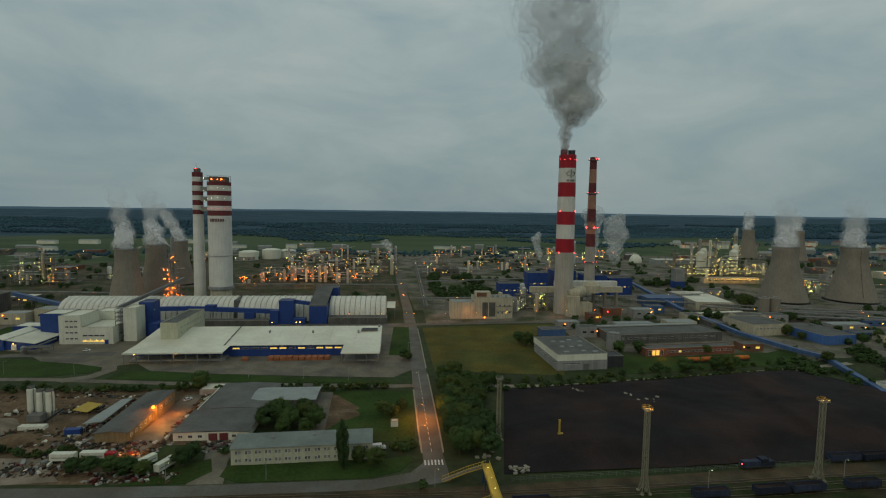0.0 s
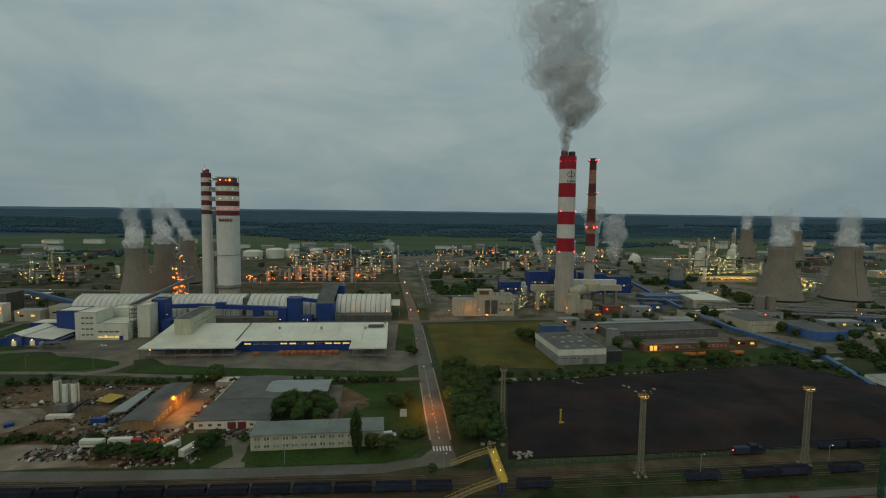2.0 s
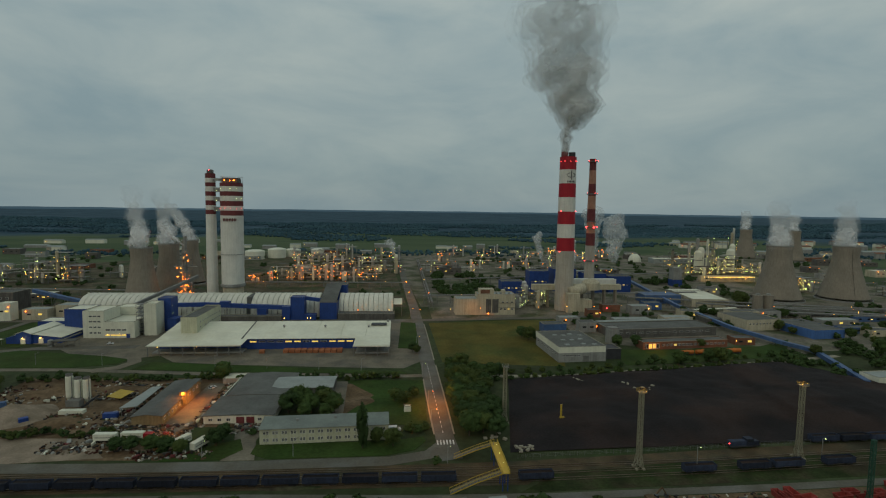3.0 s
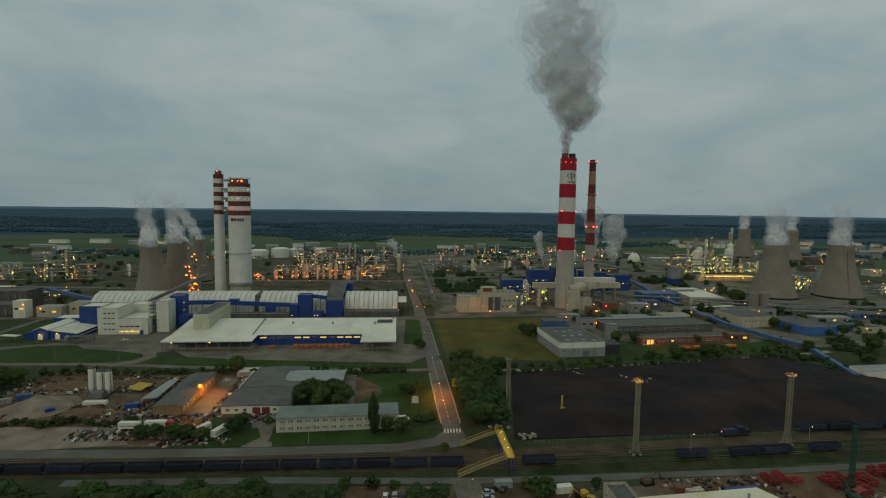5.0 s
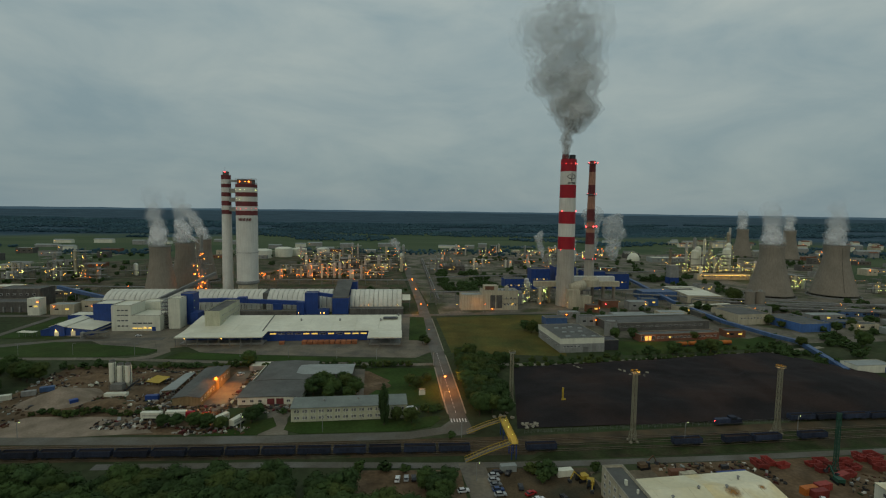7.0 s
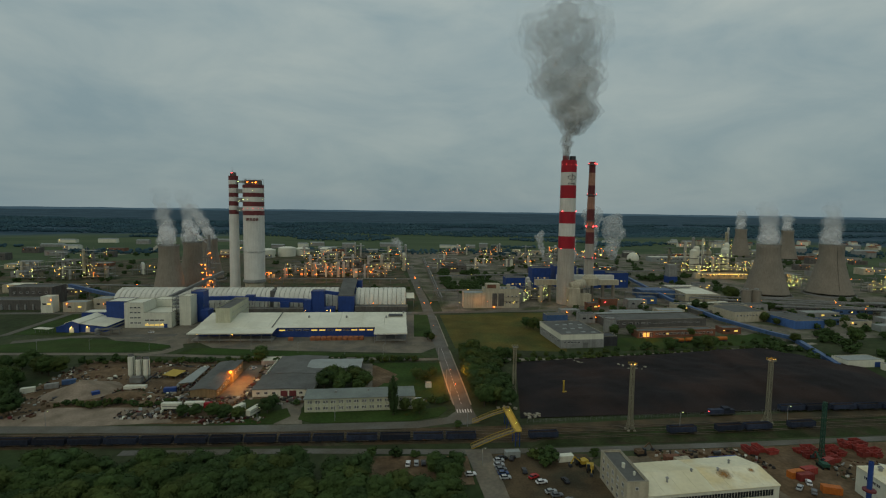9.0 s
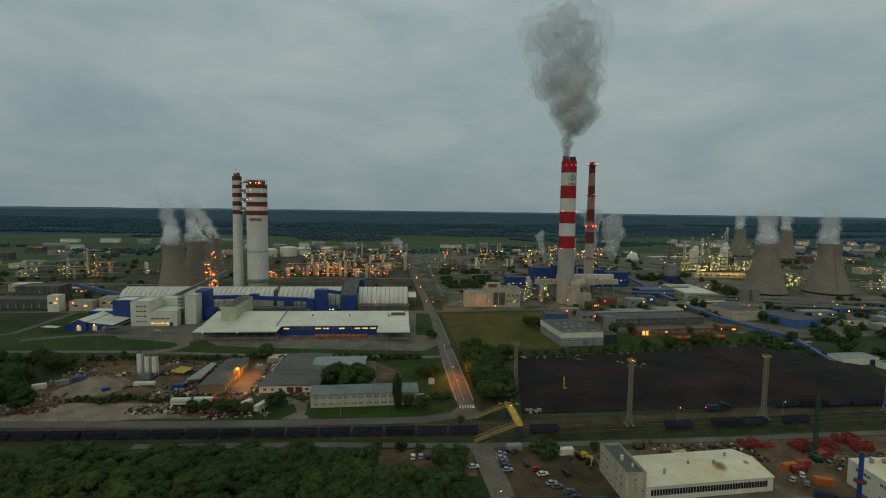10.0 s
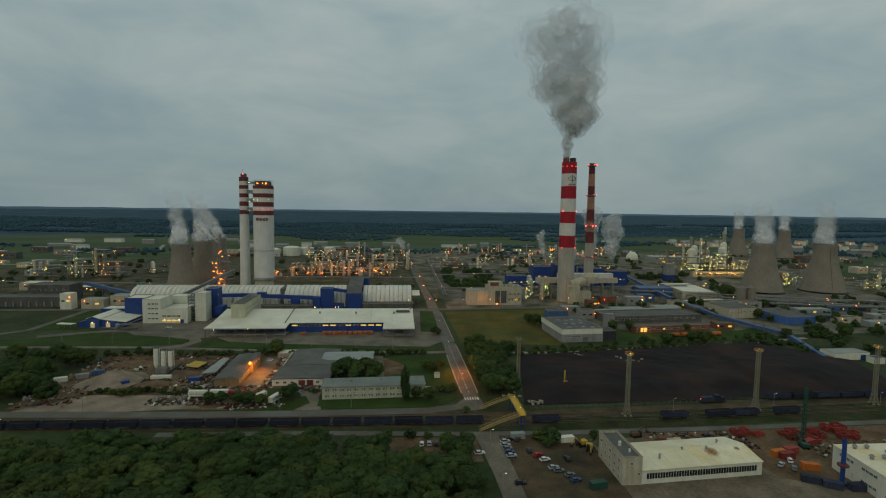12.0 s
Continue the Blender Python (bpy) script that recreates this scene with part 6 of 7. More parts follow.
for x, y, s in ((-107, 268, 1.05), (-9, 182, 0.75), (-16, 186, 0.6), (-4, 226, 0.75), (-9, 232, 0.7), (1, 236, 0.6)):
    tree(x, y, s, "round green tree on the grass", "trees on the grass")
for x, y, s in ((-114, 183, 0.62), (-106, 182, 0.7), (-100, 181.5, 0.66), (-94, 180.5, 0.6), (-82, 186, 0.8), (-81, 191, 0.7), (-120, 183, 0.6)):
    tree(x, y, s, "bushy tree along the yard edge", "trees of the yard edge")
for k in range(30):
    x, y = -262 + RNG.uniform(0, 66), 184 + RNG.uniform(0, 82)
    if y - 184 > (x + 262) * -0.2 + 40 and x > -215:
        continue
    tree(x, y, RNG.uniform(0.7, 1.15), "green tree west of the scrap yard", "trees west of the yard")
for k in range(26):
    y = 186 + 74 * RNG.random()
    x = -196 - (y - 186) * 0.85 - RNG.uniform(0, 34)
    tree(x, y, RNG.uniform(0.85, 1.25), "broad dark green tree west of the scrap yard", "trees west of the yard")
ob = thing("poplar", "tall dark columnar poplar before the office", "tree", -21.6, 181)
ob.scale = (0.9, 0.9, 1.05)
again("trunk", KINDS[1][0], ob)
again("crown", POPLAR, ob)
for k in range(46):
    u = k / 45
    x, y = 46 + 210 * u + RNG.uniform(-1.5, 1.5), 263.5 + 27 * u + RNG.uniform(-2, 1)
    shrub(x, y - 3.2, RNG.uniform(0.7, 1.5), "green bush behind the coal heap", "bushes behind the coal")
for k in range(20):
    shrub(62 + k * 10.5 + RNG.uniform(-2, 2), 272 + k * 1.6 + RNG.uniform(-1, 1), RNG.uniform(0.8, 1.5), "green bush along the pale lane", "bushes along the lane")
for x, y, s in ((-2, 196, 1.4), (2, 194, 1.3), (5, 197, 1.2), (-70, 196, 1.0), (-29, 139, 1.5), (-20, 139.5, 1.4), (-12, 139, 1.2), (36, 136, 1.7), (40, 131, 2.0), (42, 136, 1.4), (38, 128, 1.3), (60, 134, 1.2), (8, 166, 1.1)):
    shrub(x, y, s)
for k in range(26):
    shrub(-186 + k * 3.4, 199 + 2.5 * math.sin(k * 0.9) - max(0, k - 16) * 1.9, RNG.uniform(0.7, 1.2), "green bush in the yard hedge", "hedge of the yard")
for k in range(46):
    shrub(-216 + k * 4.6, 269 + RNG.uniform(-2.5, 2.5) + (0 if k < 26 else -3), RNG.uniform(0.8, 1.6), "green bush behind the workshops", "bushes behind the workshops")
for k in range(24):
    x, y = RNG.uniform(256, 420), RNG.uniform(300, 440)
    tree(x, y, RNG.uniform(0.5, 0.9), "green tree among the eastern works", "trees of the eastern works")

for x, y, s in ((167, 329, 0.85), (175, 285, 0.95), (179, 287, 0.8), (198, 289, 0.9), (205, 288, 1.0), (211, 291, 0.85), (283, 299, 0.8), (331, 297, 1.2), (337, 303, 1.0), (214, 324, 0.7), (160, 288, 0.6)):
    tree(x, y, s, "broad green tree behind the coal yard", "trees behind the coal yard")


# bushes and small trees between the works, too many to count, as one
def greenery():
    rng = np.random.RandomState(31)
    meshes = []
    for me in SHRUB:
        v = np.empty(len(me.vertices) * 3)
        me.vertices.foreach_get("co", v)
        meshes.append((v.reshape(-1, 3), [tuple(p.vertices) for p in me.polygons]))
    zones = ((38, 498, 108, 730, 190, 1.7, 3.2), (140, 385, 300, 440, 40, 1.1, 2.0), (280, 300, 560, 475, 150, 1.3, 2.6), (560, 330, 760, 560, 60, 1.5, 3.0), (-60, 474, -8, 560, 26, 1.2, 2.2), (270, 520, 420, 680, 60, 1.6, 3.0), (250, 246, 330, 300, 40, 1.2, 2.2),
             (-640, 470, -330, 640, 50, 1.4, 2.6), (110, 620, 420, 760, 60, 1.6, 3.0), (-640, 640, -40, 1000, 130, 1.6, 3.0), (110, 760, 800, 1000, 130, 1.6, 3.0))
    verts, faces, n = [], [], 0
    for x0, y0, x1, y1, count, lo, hi in zones:
        for k in range(count):
            x, y = rng.uniform(x0, x1), rng.uniform(y0, y1)
            a, g = rng.uniform(0, 6.28), rng.uniform(lo, hi)
            if noise.noise(Vector((x / 45, y / 45, 1))) < -0.12:
                continue
            v, f = meshes[k % 3]
            c, q = math.cos(a) * g, math.sin(a) * g
            verts.append(np.stack([x + v[:, 0] * c - v[:, 1] * q, y + v[:, 0] * q + v[:, 1] * c, v[:, 2] * g * 0.95], 1))
            faces += [tuple(n + i for i in p) for p in f]
            n += len(v)
    me = bpy.data.meshes.new("works_greenery")
    me.from_pydata(np.concatenate(verts).tolist(), [], faces)
    me.materials.append(M_LEAF[1])
    return me


tagged(new("works_greenery", greenery()), "dark green bushes and small trees between the works", "bushes", kind="stuff")

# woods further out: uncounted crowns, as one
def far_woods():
    rng = np.random.RandomState(5)
    bm = bmesh.new()
    bmesh.ops.create_icosphere(bm, subdivisions=1, radius=1)
    base = np.array([v.co[:] for v in bm.verts])
    tri = np.array([[v.index for v in f.verts] for f in bm.faces])
    bm.free()
    verts, faces, n = [], [], 0
    spots = []
    for k in range(34000):
        y = 980 + 1700 * rng.rand() ** 0.75
        x = rng.uniform(-1.05, 1.2) * (y + 60)
        d = noise.noise(Vector((x / 420, y / 170, 2.2)))
        if d > (0.30 if y < 1400 else 0.2 if y < 1750 else -0.3):
            spots.append((x, y, rng.uniform(2.4, 4.6) * (1 + (y - 900) / 4000)))
    for x, y, s in spots:
        v = base * (s * rng.uniform(0.85, 1.15), s * rng.uniform(0.85, 1.15), s * rng.uniform(0.7, 1.0)) * rng.uniform(0.75, 1.25, (len(base), 1)) + (x, y, s * 0.65 + far_rise(x, y))
        verts.append(v)
        faces.append(tri + n)
        n += len(base)
    me = bpy.data.meshes.new("far_woods")
    me.from_pydata(np.concatenate(verts).tolist(), [], np.concatenate(faces).tolist())
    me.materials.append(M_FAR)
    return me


tagged(new("far_woods", far_woods()), "dark woods with blue haze painted in, stretching to the horizon", "woods", kind="stuff")

# ---- the chemical plant behind: frames, vessels, tanks and lamps ----
PR = random.Random(23)


def process_unit(x, y, w, d, h, colours, lamps, label, vessels=2, size=1.0, rz=0):
    """An open steel frame with floors, columns, vessels, pipes and its own lamps."""
    ob = thing("process_unit", label, "process plant", x, y, 0, rz, "process units")
    nx, levels = max(2, int(w / 8)), max(2, int(h / 6))
    for i in range(nx + 1):
        for v in (0, d):
            part("column", bar((w * i / nx, v, 0), (w * i / nx, v, h * PR.uniform(0.8, 1.0)), 0.28), M_STEEL, ob)
    for k in range(1, levels + 1):
        z = h * k / levels
        if PR.random() < 0.8:
            u0, u1 = (0, w) if PR.random() < 0.6 else (w * PR.uniform(0, 0.4), w * PR.uniform(0.6, 1))
            part("floor", box(u0, 0, z - 0.3, u1, d, z), PR.choice((M_STEEL, M_DARKW, M_GREYW)), ob)
        if y < 600:
            part("railing", bar((0, 0, z + 1.0), (w, 0, z + 1.0), 0.1), M_STEEL, ob)
            part("brace", bar((0, 0, z - h / levels), (w / nx, 0, z), 0.15), M_STEEL, ob)
    for k in range(vessels):
        r = PR.uniform(1.2, 2.8)
        vh = h * PR.uniform(0.45, 1.25)
        part("vessel", lathe([(r * 0.9, 0.5), (r, 1.2), (r, vh), (r * 0.7, vh + r * 0.5), (0.3, vh + r * 0.7)], 16, cx=PR.uniform(r, w - r), cy=PR.uniform(-2, d * 0.6)),
             PR.choice((M_SILVER, M_GREYW, M_WHITE, M_SILVER, M_BEIGE)), ob)
    for k in range(3):
        z = PR.uniform(2, h * 0.8)
        part("pipe", bar((-6, PR.uniform(-1, d), z), (w + 6, PR.uniform(-1, d), z), PR.uniform(0.25, 0.5), sides=8), PR.choice((M_SILVER, M_STEEL)), ob)
    for k in range(int(lamps * 1.3)):
        lamp(ob, PR.uniform(-1, w + 1), -1.2, h * PR.choice(range(1, levels + 1)) / levels * PR.uniform(0.7, 1.02) - 0.8, PR.choice(colours), size * PR.uniform(0.45, 0.9))
    return ob


def shed_row(name, label, x, y, w, d, h, wall, roof, lamps=2, c="yo"):
    o = flat_house(name, label, "factory", x, y, w, d, h, wall, roof, rz=PR.uniform(-2, 2), parapet=0.3, group="plant buildings", coping=False)
    window_row(o, "s", w, d, h * 0.55, max(2, int(w / 9)), (3.0, 1.4), lit=(1,) if PR.random() < 0.4 else (), make=plain_window)
    for k in range(lamps):
        lamp(o, PR.uniform(0, w), -0.9, h * PR.uniform(0.5, 0.95), PR.choice(c), PR.uniform(0.6, 1.0))
    return o


def pipe_rack(x0, y0, x1, y1, z, label, lamps=0, c="o", size=0.9):
    ob = thing("pipe_rack", label, "pipe rack", 0, 0, 0, 0, "pipe racks")
    a, b = Vector((x0, y0, z)), Vector((x1, y1, z))
    d = (b - a).normalized()
    nn = Vector((-d.y, d.x, 0))
    for k in range(4):
        o = nn * (k - 1.5) * 1.1 + Vector((0, 0, 0.3 + 0.5 * (k % 2)))
        part("pipe", bar(a + o, b + o, 0.32, sides=6), (M_STEEL, M_GREYW, M_DARKW, M_STEEL)[k], ob)
    L = (b - a).length
    for k in range(int(L / 14) + 1):
        p = a + d * min(L, k * 14)
        bm = bmesh.new()
        bar((p.x - nn.x * 2, p.y - nn.y * 2, 0), (p.x - nn.x * 2, p.y - nn.y * 2, z + 0.4), 0.25, bm)
        bar((p.x + nn.x * 2, p.y + nn.y * 2, 0), (p.x + nn.x * 2, p.y + nn.y * 2, z + 0.4), 0.25, bm)
        bar((p.x - nn.x * 2, p.y - nn.y * 2, z), (p.x + nn.x * 2, p.y + nn.y * 2, z), 0.25, bm)
        part("portal", bm, M_STEEL, ob)
    for k in range(lamps):
        p = a + d * L * (k + 0.5) / lamps
        lamp(ob, p.x, p.y - 2.4, z + 1.5, PR.choice(c), size * PR.uniform(0.7, 1.1))


# orange-lit frame beside the prilling towers
process_unit(-240, 524, 11, 9, 54, "ooyo", 26, "tall orange-lit steel process tower", 2, 1.25)
process_unit(-246, 538, 16, 10, 20, "oo", 10, "orange-lit steel process frame", 2, 1.2)
# western plant
for x, y, w, h, c, n in ((-520, 640, 26, 24, "yyw", 9), (-492, 660, 22, 34, "yyw", 12), (-470, 636, 26, 26, "yw", 10), (-446, 650, 18, 44, "yyw", 14), (-428, 640, 24, 22, "yyo", 8),
                         (-560, 700, 30, 16, "yy", 6), (-400, 690, 30, 14, "yw", 5), (-372, 720, 26, 12, "yw", 4), (-590, 620, 26, 14, "yyo", 5), (-330, 700, 26, 10, "yw", 3)):
    process_unit(x, y, w, 14, h, c, n, "distant steel process unit dotted with yellow lamps", 2)
# the middle, between towers and road
for k in range(9):
    process_unit(-205 + k * 19, 655 + PR.uniform(-10, 20), 15, 10, PR.uniform(10, 20), "ooooy", 9, "low process unit with rows of orange lamps", 2, 1.1)
for k in range(9):
    process_unit(-190 + k * 21, 740 + PR.uniform(-20, 50), 17, 12, PR.uniform(14, 28), "yowy", 8, "steel process unit with mixed lamps", 2, 1.05)
for k in range(8):
    process_unit(-210 + k * 26, 900 + PR.uniform(-40, 60), 20, 14, PR.uniform(14, 30), "yowy", 7, "distant process unit with mixed lamps", 2, 1.2)
# east of the road
for k in range(6):
    process_unit(108 + k * 7, 470 + (k % 3) * 14, 8, 9, PR.uniform(12, 26), "wyw", 8, "pale steel gas plant lit by white lamps", 2, 0.85)
for k in range(9):
    process_unit(30 + k * 32, 760 + PR.uniform(-60, 90), 20, 13, PR.uniform(12, 26), "yowo", 6, "distant steel process unit with lamps", 2, 1.1)
for k in range(10):
    process_unit(60 + k * 42, 960 + PR.uniform(-60, 120), 24, 14, PR.uniform(14, 30), "yowo", 7, "distant steel process unit with lamps", 2, 1.35)
# the bright eastern unit with white columns
for x, y, w, h, n in ((436, 735, 24, 18, 12), (462, 728, 24, 14, 12), (486, 740, 26, 26, 15), (512, 745, 24, 30, 14), (536, 738, 26, 20, 12), (560, 748, 22, 16, 8),
                      (478, 790, 22, 50, 12), (520, 800, 20, 62, 14), (556, 800, 18, 60, 12), (450, 800, 20, 36, 8)):
    process_unit(x, y, w, 14, h, "wwyy", int(n * 1.5), "bright process unit dotted with white lamps", 2, 1.1)
for x, y, r, h in ((488, 775, 6, 33), (498, 783, 5, 38), (546, 776, 6.5, 36), (554, 784, 4.5, 44)):
    ob = thing("process_column", "tall white cylindrical process column", "process column", x, y, 0, 0, "white process columns")
    part("shell", lathe([(r, 0), (r, h), (r * 0.6, h + 2.5), (0.4, h + 3.5)], 24), M_WHITE, ob)
    part("platform", lathe([(r, h * 0.6), (r + 1.3, h * 0.6), (r + 1.3, h * 0.6 + 1), (r, h * 0.6 + 1)], 24), M_STEEL, ob)
for x, y, w, c in ((-190, 648, 5000, AMBER), (-120, 650, 6000, AMBER), (-60, 650, 4500, AMBER), (-232, 518, 2600, AMBER), (470, 700, 5000, WARM), (540, 712, 5000, WARM), (485, 648, 3500, SODIUM)):
    point_light(x, y, 14, w, c, 1.0)
shed_row("lit_gallery", "long low beige gallery lit amber at night", 424, 662, 80, 8, 8, M_BEIGE, M_PALER, 8, "y")
for x in (432, 450, 468, 486):
    point_light(x, 657, 7.5, 750, (1.0, 0.5, 0.07), 0.5)
pipe_rack(428, 655, 500, 655, 6, "long pipe rack lit by a row of amber lamps", 30, "y", 0.8)
pipe_rack(500, 600, 640, 606, 6, "pipe rack lit by yellow lamps", 10, "yo", 0.9)
for x, y, h, n in ((484, 566, 20, 18), (502, 572, 18, 16), (580, 535, 18, 12), (604, 540, 22, 10), (640, 560, 16, 8), (680, 590, 16, 8)):
    process_unit(x, y, 17, 12, h, "wyyw", n, "steel pump frame with rows of white lamps", 2, 0.9)
# pipe racks crossing the plant
for a in ((-300, 500, -20, 494, 6), (24, 470, 24, 900, 6), (18, 500, 330, 520, 8), (240, 500, 560, 400, 6), (300, 470, 640, 330, 5), (-520, 560, -290, 540, 7), (30, 620, 420, 700, 8), (-200, 610, 0, 606, 6)):
    pipe_rack(*a, "grey pipe rack on steel portals", 4, "yo", 0.7)
# tanks
for x, y, r, h in ((-285, 960, 18, 15), (-250, 985, 17, 17), (-224, 1010, 15, 14), (-180, 1040, 13, 12)):
    ob = thing("storage_tank", "large white storage tank with low dome", "tank", x, y, 0, 0, "white storage tanks")
    part("shell", lathe([(r, 0), (r, h), (r * 0.6, h + 2.0), (0.5, h + 2.6)], 36), M_WHITE, ob)
ob = thing("storage_dome", "white hemispherical storage dome", "tank", 458, 940)
part("shell", lathe([(12, 0), (12, 4), (10.8, 8.5), (8, 12.5), (4.2, 15), (0.4, 15.8)], 32), M_WHITE, ob)
shed_row("long_store", "very long low pale store", 480, 905, 150, 24, 9, M_PALER, M_ROOFW, 3)
shed_row("control_house", "white control house with lit doors", -345, 425, 10, 9, 15, M_WHITE, M_ROOFW, 1, "o")
shed_row("pump_house", "low pale pump house", -328, 428, 20, 12, 9, M_BEIGE, M_PALER, 1, "o")
shed_row("pump_house", "low pale pump house", -306, 436, 16, 14, 11, M_BEIGE, M_PALER, 1, "o")
ob = flat_house("loading_dock", "long dark loading shed with open bays", "warehouse", -560, 440, 208, 18, 9, M_DARKW, M_GREYR, parapet=0.3)
for k in range(30):
    part("pier", box(2 + k * 7, -1.2, 0, 3 + k * 7, 0.2, 5), M_GREYW, ob)
for k in range(3):
    point_light(-330 - k * 9, 446 + k * 4, 9, 500, AMBER)
ob = thing("conveyor_gallery", "pale blue inclined gallery west of the halls", "conveyor", 0, 0)
gallery(ob, (-355, 482, 15), (-290, 470, 3), 4, 3.2, M_BLUEP, 5)
# sheds between
used = []
SHEDS = (M_GREYW, M_BEIGE, M_BRICK, M_DARKW, M_DARKW, M_GREYW)
ROOFS = (M_GREYR, M_PALER, M_ROOFW, M_GREYR, M_DARKW)
for k in range(400):
    if len(used) >= 66:
        break
    y = PR.uniform(490, 1080)
    x = PR.uniform(-0.85, 1.05) * (y + 40)
    w, d, h = PR.uniform(16, 44), PR.uniform(10, 20), PR.uniform(5, 12)
    if (-16 < x + w and x < 34) or (-310 < x + w and x < -8 and y < 640) or (100 < x + w and x < 270 and y < 620) or (380 < x + w and x < 600 and y < 860):
        continue
    if any(abs(x - a) < 34 and abs(y - b) < 24 for a, b in used):
        continue
    used.append((x, y))
    shed_row("plant_building", "low plant building with flat roof", x, y, w, d, h, PR.choice(SHEDS), PR.choice(ROOFS), 3, "yoyw")
for k in range(10):
    x, y = 330 + k * 29, 400 - (k % 3) * 34 + k * 7
    shed_row("plant_building", "low grey store among railway tracks", x + 30, y - 40, 30, 9, 5, PR.choice((M_GREYW, M_BLUEP, M_PALER)), PR.choice((M_PALER, M_GREYR)), 1)
# houses of the far settlement
for k in range(46):
    x, y = 560 + PR.uniform(0, 900), 1000 + PR.uniform(0, 500)
    o = gable_house("far_building", "far pale building with pitched roof", "building", x, y, PR.uniform(16, 40), PR.uniform(10, 16), PR.uniform(6, 14), 3, PR.choice((M_WHITE, M_BEIGE, M_GREYW)), PR.choice((M_GREYR, M_BRICK, M_PALER)), group="far settlement")
    if k % 2:
        lamp(o, 5, -1.5, 6, PR.choice("yo"), 1.4)
for k in range(26):
    x = -900 + k * 44 + PR.uniform(-15, 15)
    if abs(x) < 40:
        continue
    o = gable_house("far_building", "far pale shed among fields", "building", x, 1150 + PR.uniform(-80, 260), PR.uniform(20, 50), 14, PR.uniform(5, 10), 2, PR.choice((M_WHITE, M_GREYW)), M_PALER, group="far sheds")
    if k % 3 == 0:
        lamp(o, 5, -1.5, 6, "y", 1.3)


# ---- lamps along the roads ----
def street_lamp(x, y, h, c, label, arm=1.6, s=0.6, watts=0, colour=SODIUM, rz=0):
    ob = thing("street_lamp", label, "street lamp", x, y, 0, rz, "street lamps")
    part("pole", bar((0, 0, 0), (0, 0, h), 0.11, sides=8), M_GREYW, ob)
    part("arm", bar((0, 0, h), (arm, 0, h + 0.25), 0.07), M_GREYW, ob)
    part("head", box(arm - 0.3, -0.2, h + 0.15, arm + 0.5, 0.2, h + 0.35), M_STEEL, ob)
    if c:
        lamp(ob, arm + 0.1, 0, h + 0.05, c, s)
        if watts:
            m = pose(x, y, 0, 0, 0, rz) @ Vector((arm + 0.1, 0, h - 0.5))
            point_light(m.x, m.y, m.z, watts, colour)
    return ob


for y, w, s in ((222, 7500, 0.5), (199, 500, 0.35), (268, 300, 0.42), (330, 250, 0.4), (430, 2600, 0.8), (520, 3800, 1.1), (600, 2600, 1.4)):
    street_lamp(8.0 - max(0, y - 217) * 0.026, y, 8.5, "o" if y != 268 else "w", "tall street lamp glowing amber beside the road", 2.2, s, w, AMBER)
for x, y in ((107.6, 155), (162.6, 159.2)):
    street_lamp(x, y, 9.5, "w", "lamp post with bright white double head beside the sidings", 1.0, 0.45, 70, (1.0, 0.95, 0.8))
for x, y in ((-176, 176), (-196, 152), (-84, 176), (12.5, 166), (225.5, 164)):
    street_lamp(x, y, 7, "w", "slim lamp post lit white beside the railway", 1.0, 0.3, 25, (1.0, 0.95, 0.75))
for x, y in ((13.8, 131), (12, 96)):
    street_lamp(x, y, 7, "w", "slim lamp post at the car park", 1.0, 0.35, 90, WARM)
for x, y in ((-48.5, 175), (-120, 291), (-88, 288), (-56, 284), (-30, 281), (-230, 300), (-190, 298), (-264, 300)):
    street_lamp(x, y, 7.5, "", "slim grey lamp post, unlit, on the grass")
for k in range(14):
    street_lamp(-130 + k * 28, 428 + (k - 5) * (2.2 if k > 5 else 0), 8, "o" if k % 2 else "y", "street lamp glowing amber before the plant", 1.2, 0.7, 160 if k % 3 == 0 else 0, AMBER)
ob = flat_house("dark_block", "dark sooty block beside a loading shed", "factory", -402, 466, 40, 22, 17, M_DARKW, M_GREYR, parapet=0.4)
window_row(ob, "s", 40, 22, 12, 6, (2.4, 2.0))
ob = thing("bus_canopy", "white flat canopy on posts beside the lane", "canopy", -299, 348, 0, -12)
part("sheet", box(0, 0, 3.6, 13, 5, 3.9), M_ROOFW, ob)
for x in (1, 6.5, 12):
    for y in (0.8, 4.2):
        part("post", bar((x, y, 0), (x, y, 3.6), 0.12), M_STEEL, ob)
ob = thing("loading_machine", "steel loading frame with inclined chute in the yard", "machine", -246, 339, 0, 8)
for x in (0, 7, 14):
    for y in (0, 6):
        part("post", bar((x, y, 0), (x, y, 4.5), 0.15), M_STEEL, ob)
part("deck", box(-0.4, -0.4, 4.4, 14.4, 6.4, 4.7), M_DARKW, ob)
part("chute", bar((-4, 3, 1), (14, 10, 8), 0.6), M_STEEL, ob)
part("tank", lathe([(1.8, 0), (1.8, 4.2), (0.5, 5)], 16, cx=-3, cy=5), M_GREYW, ob)
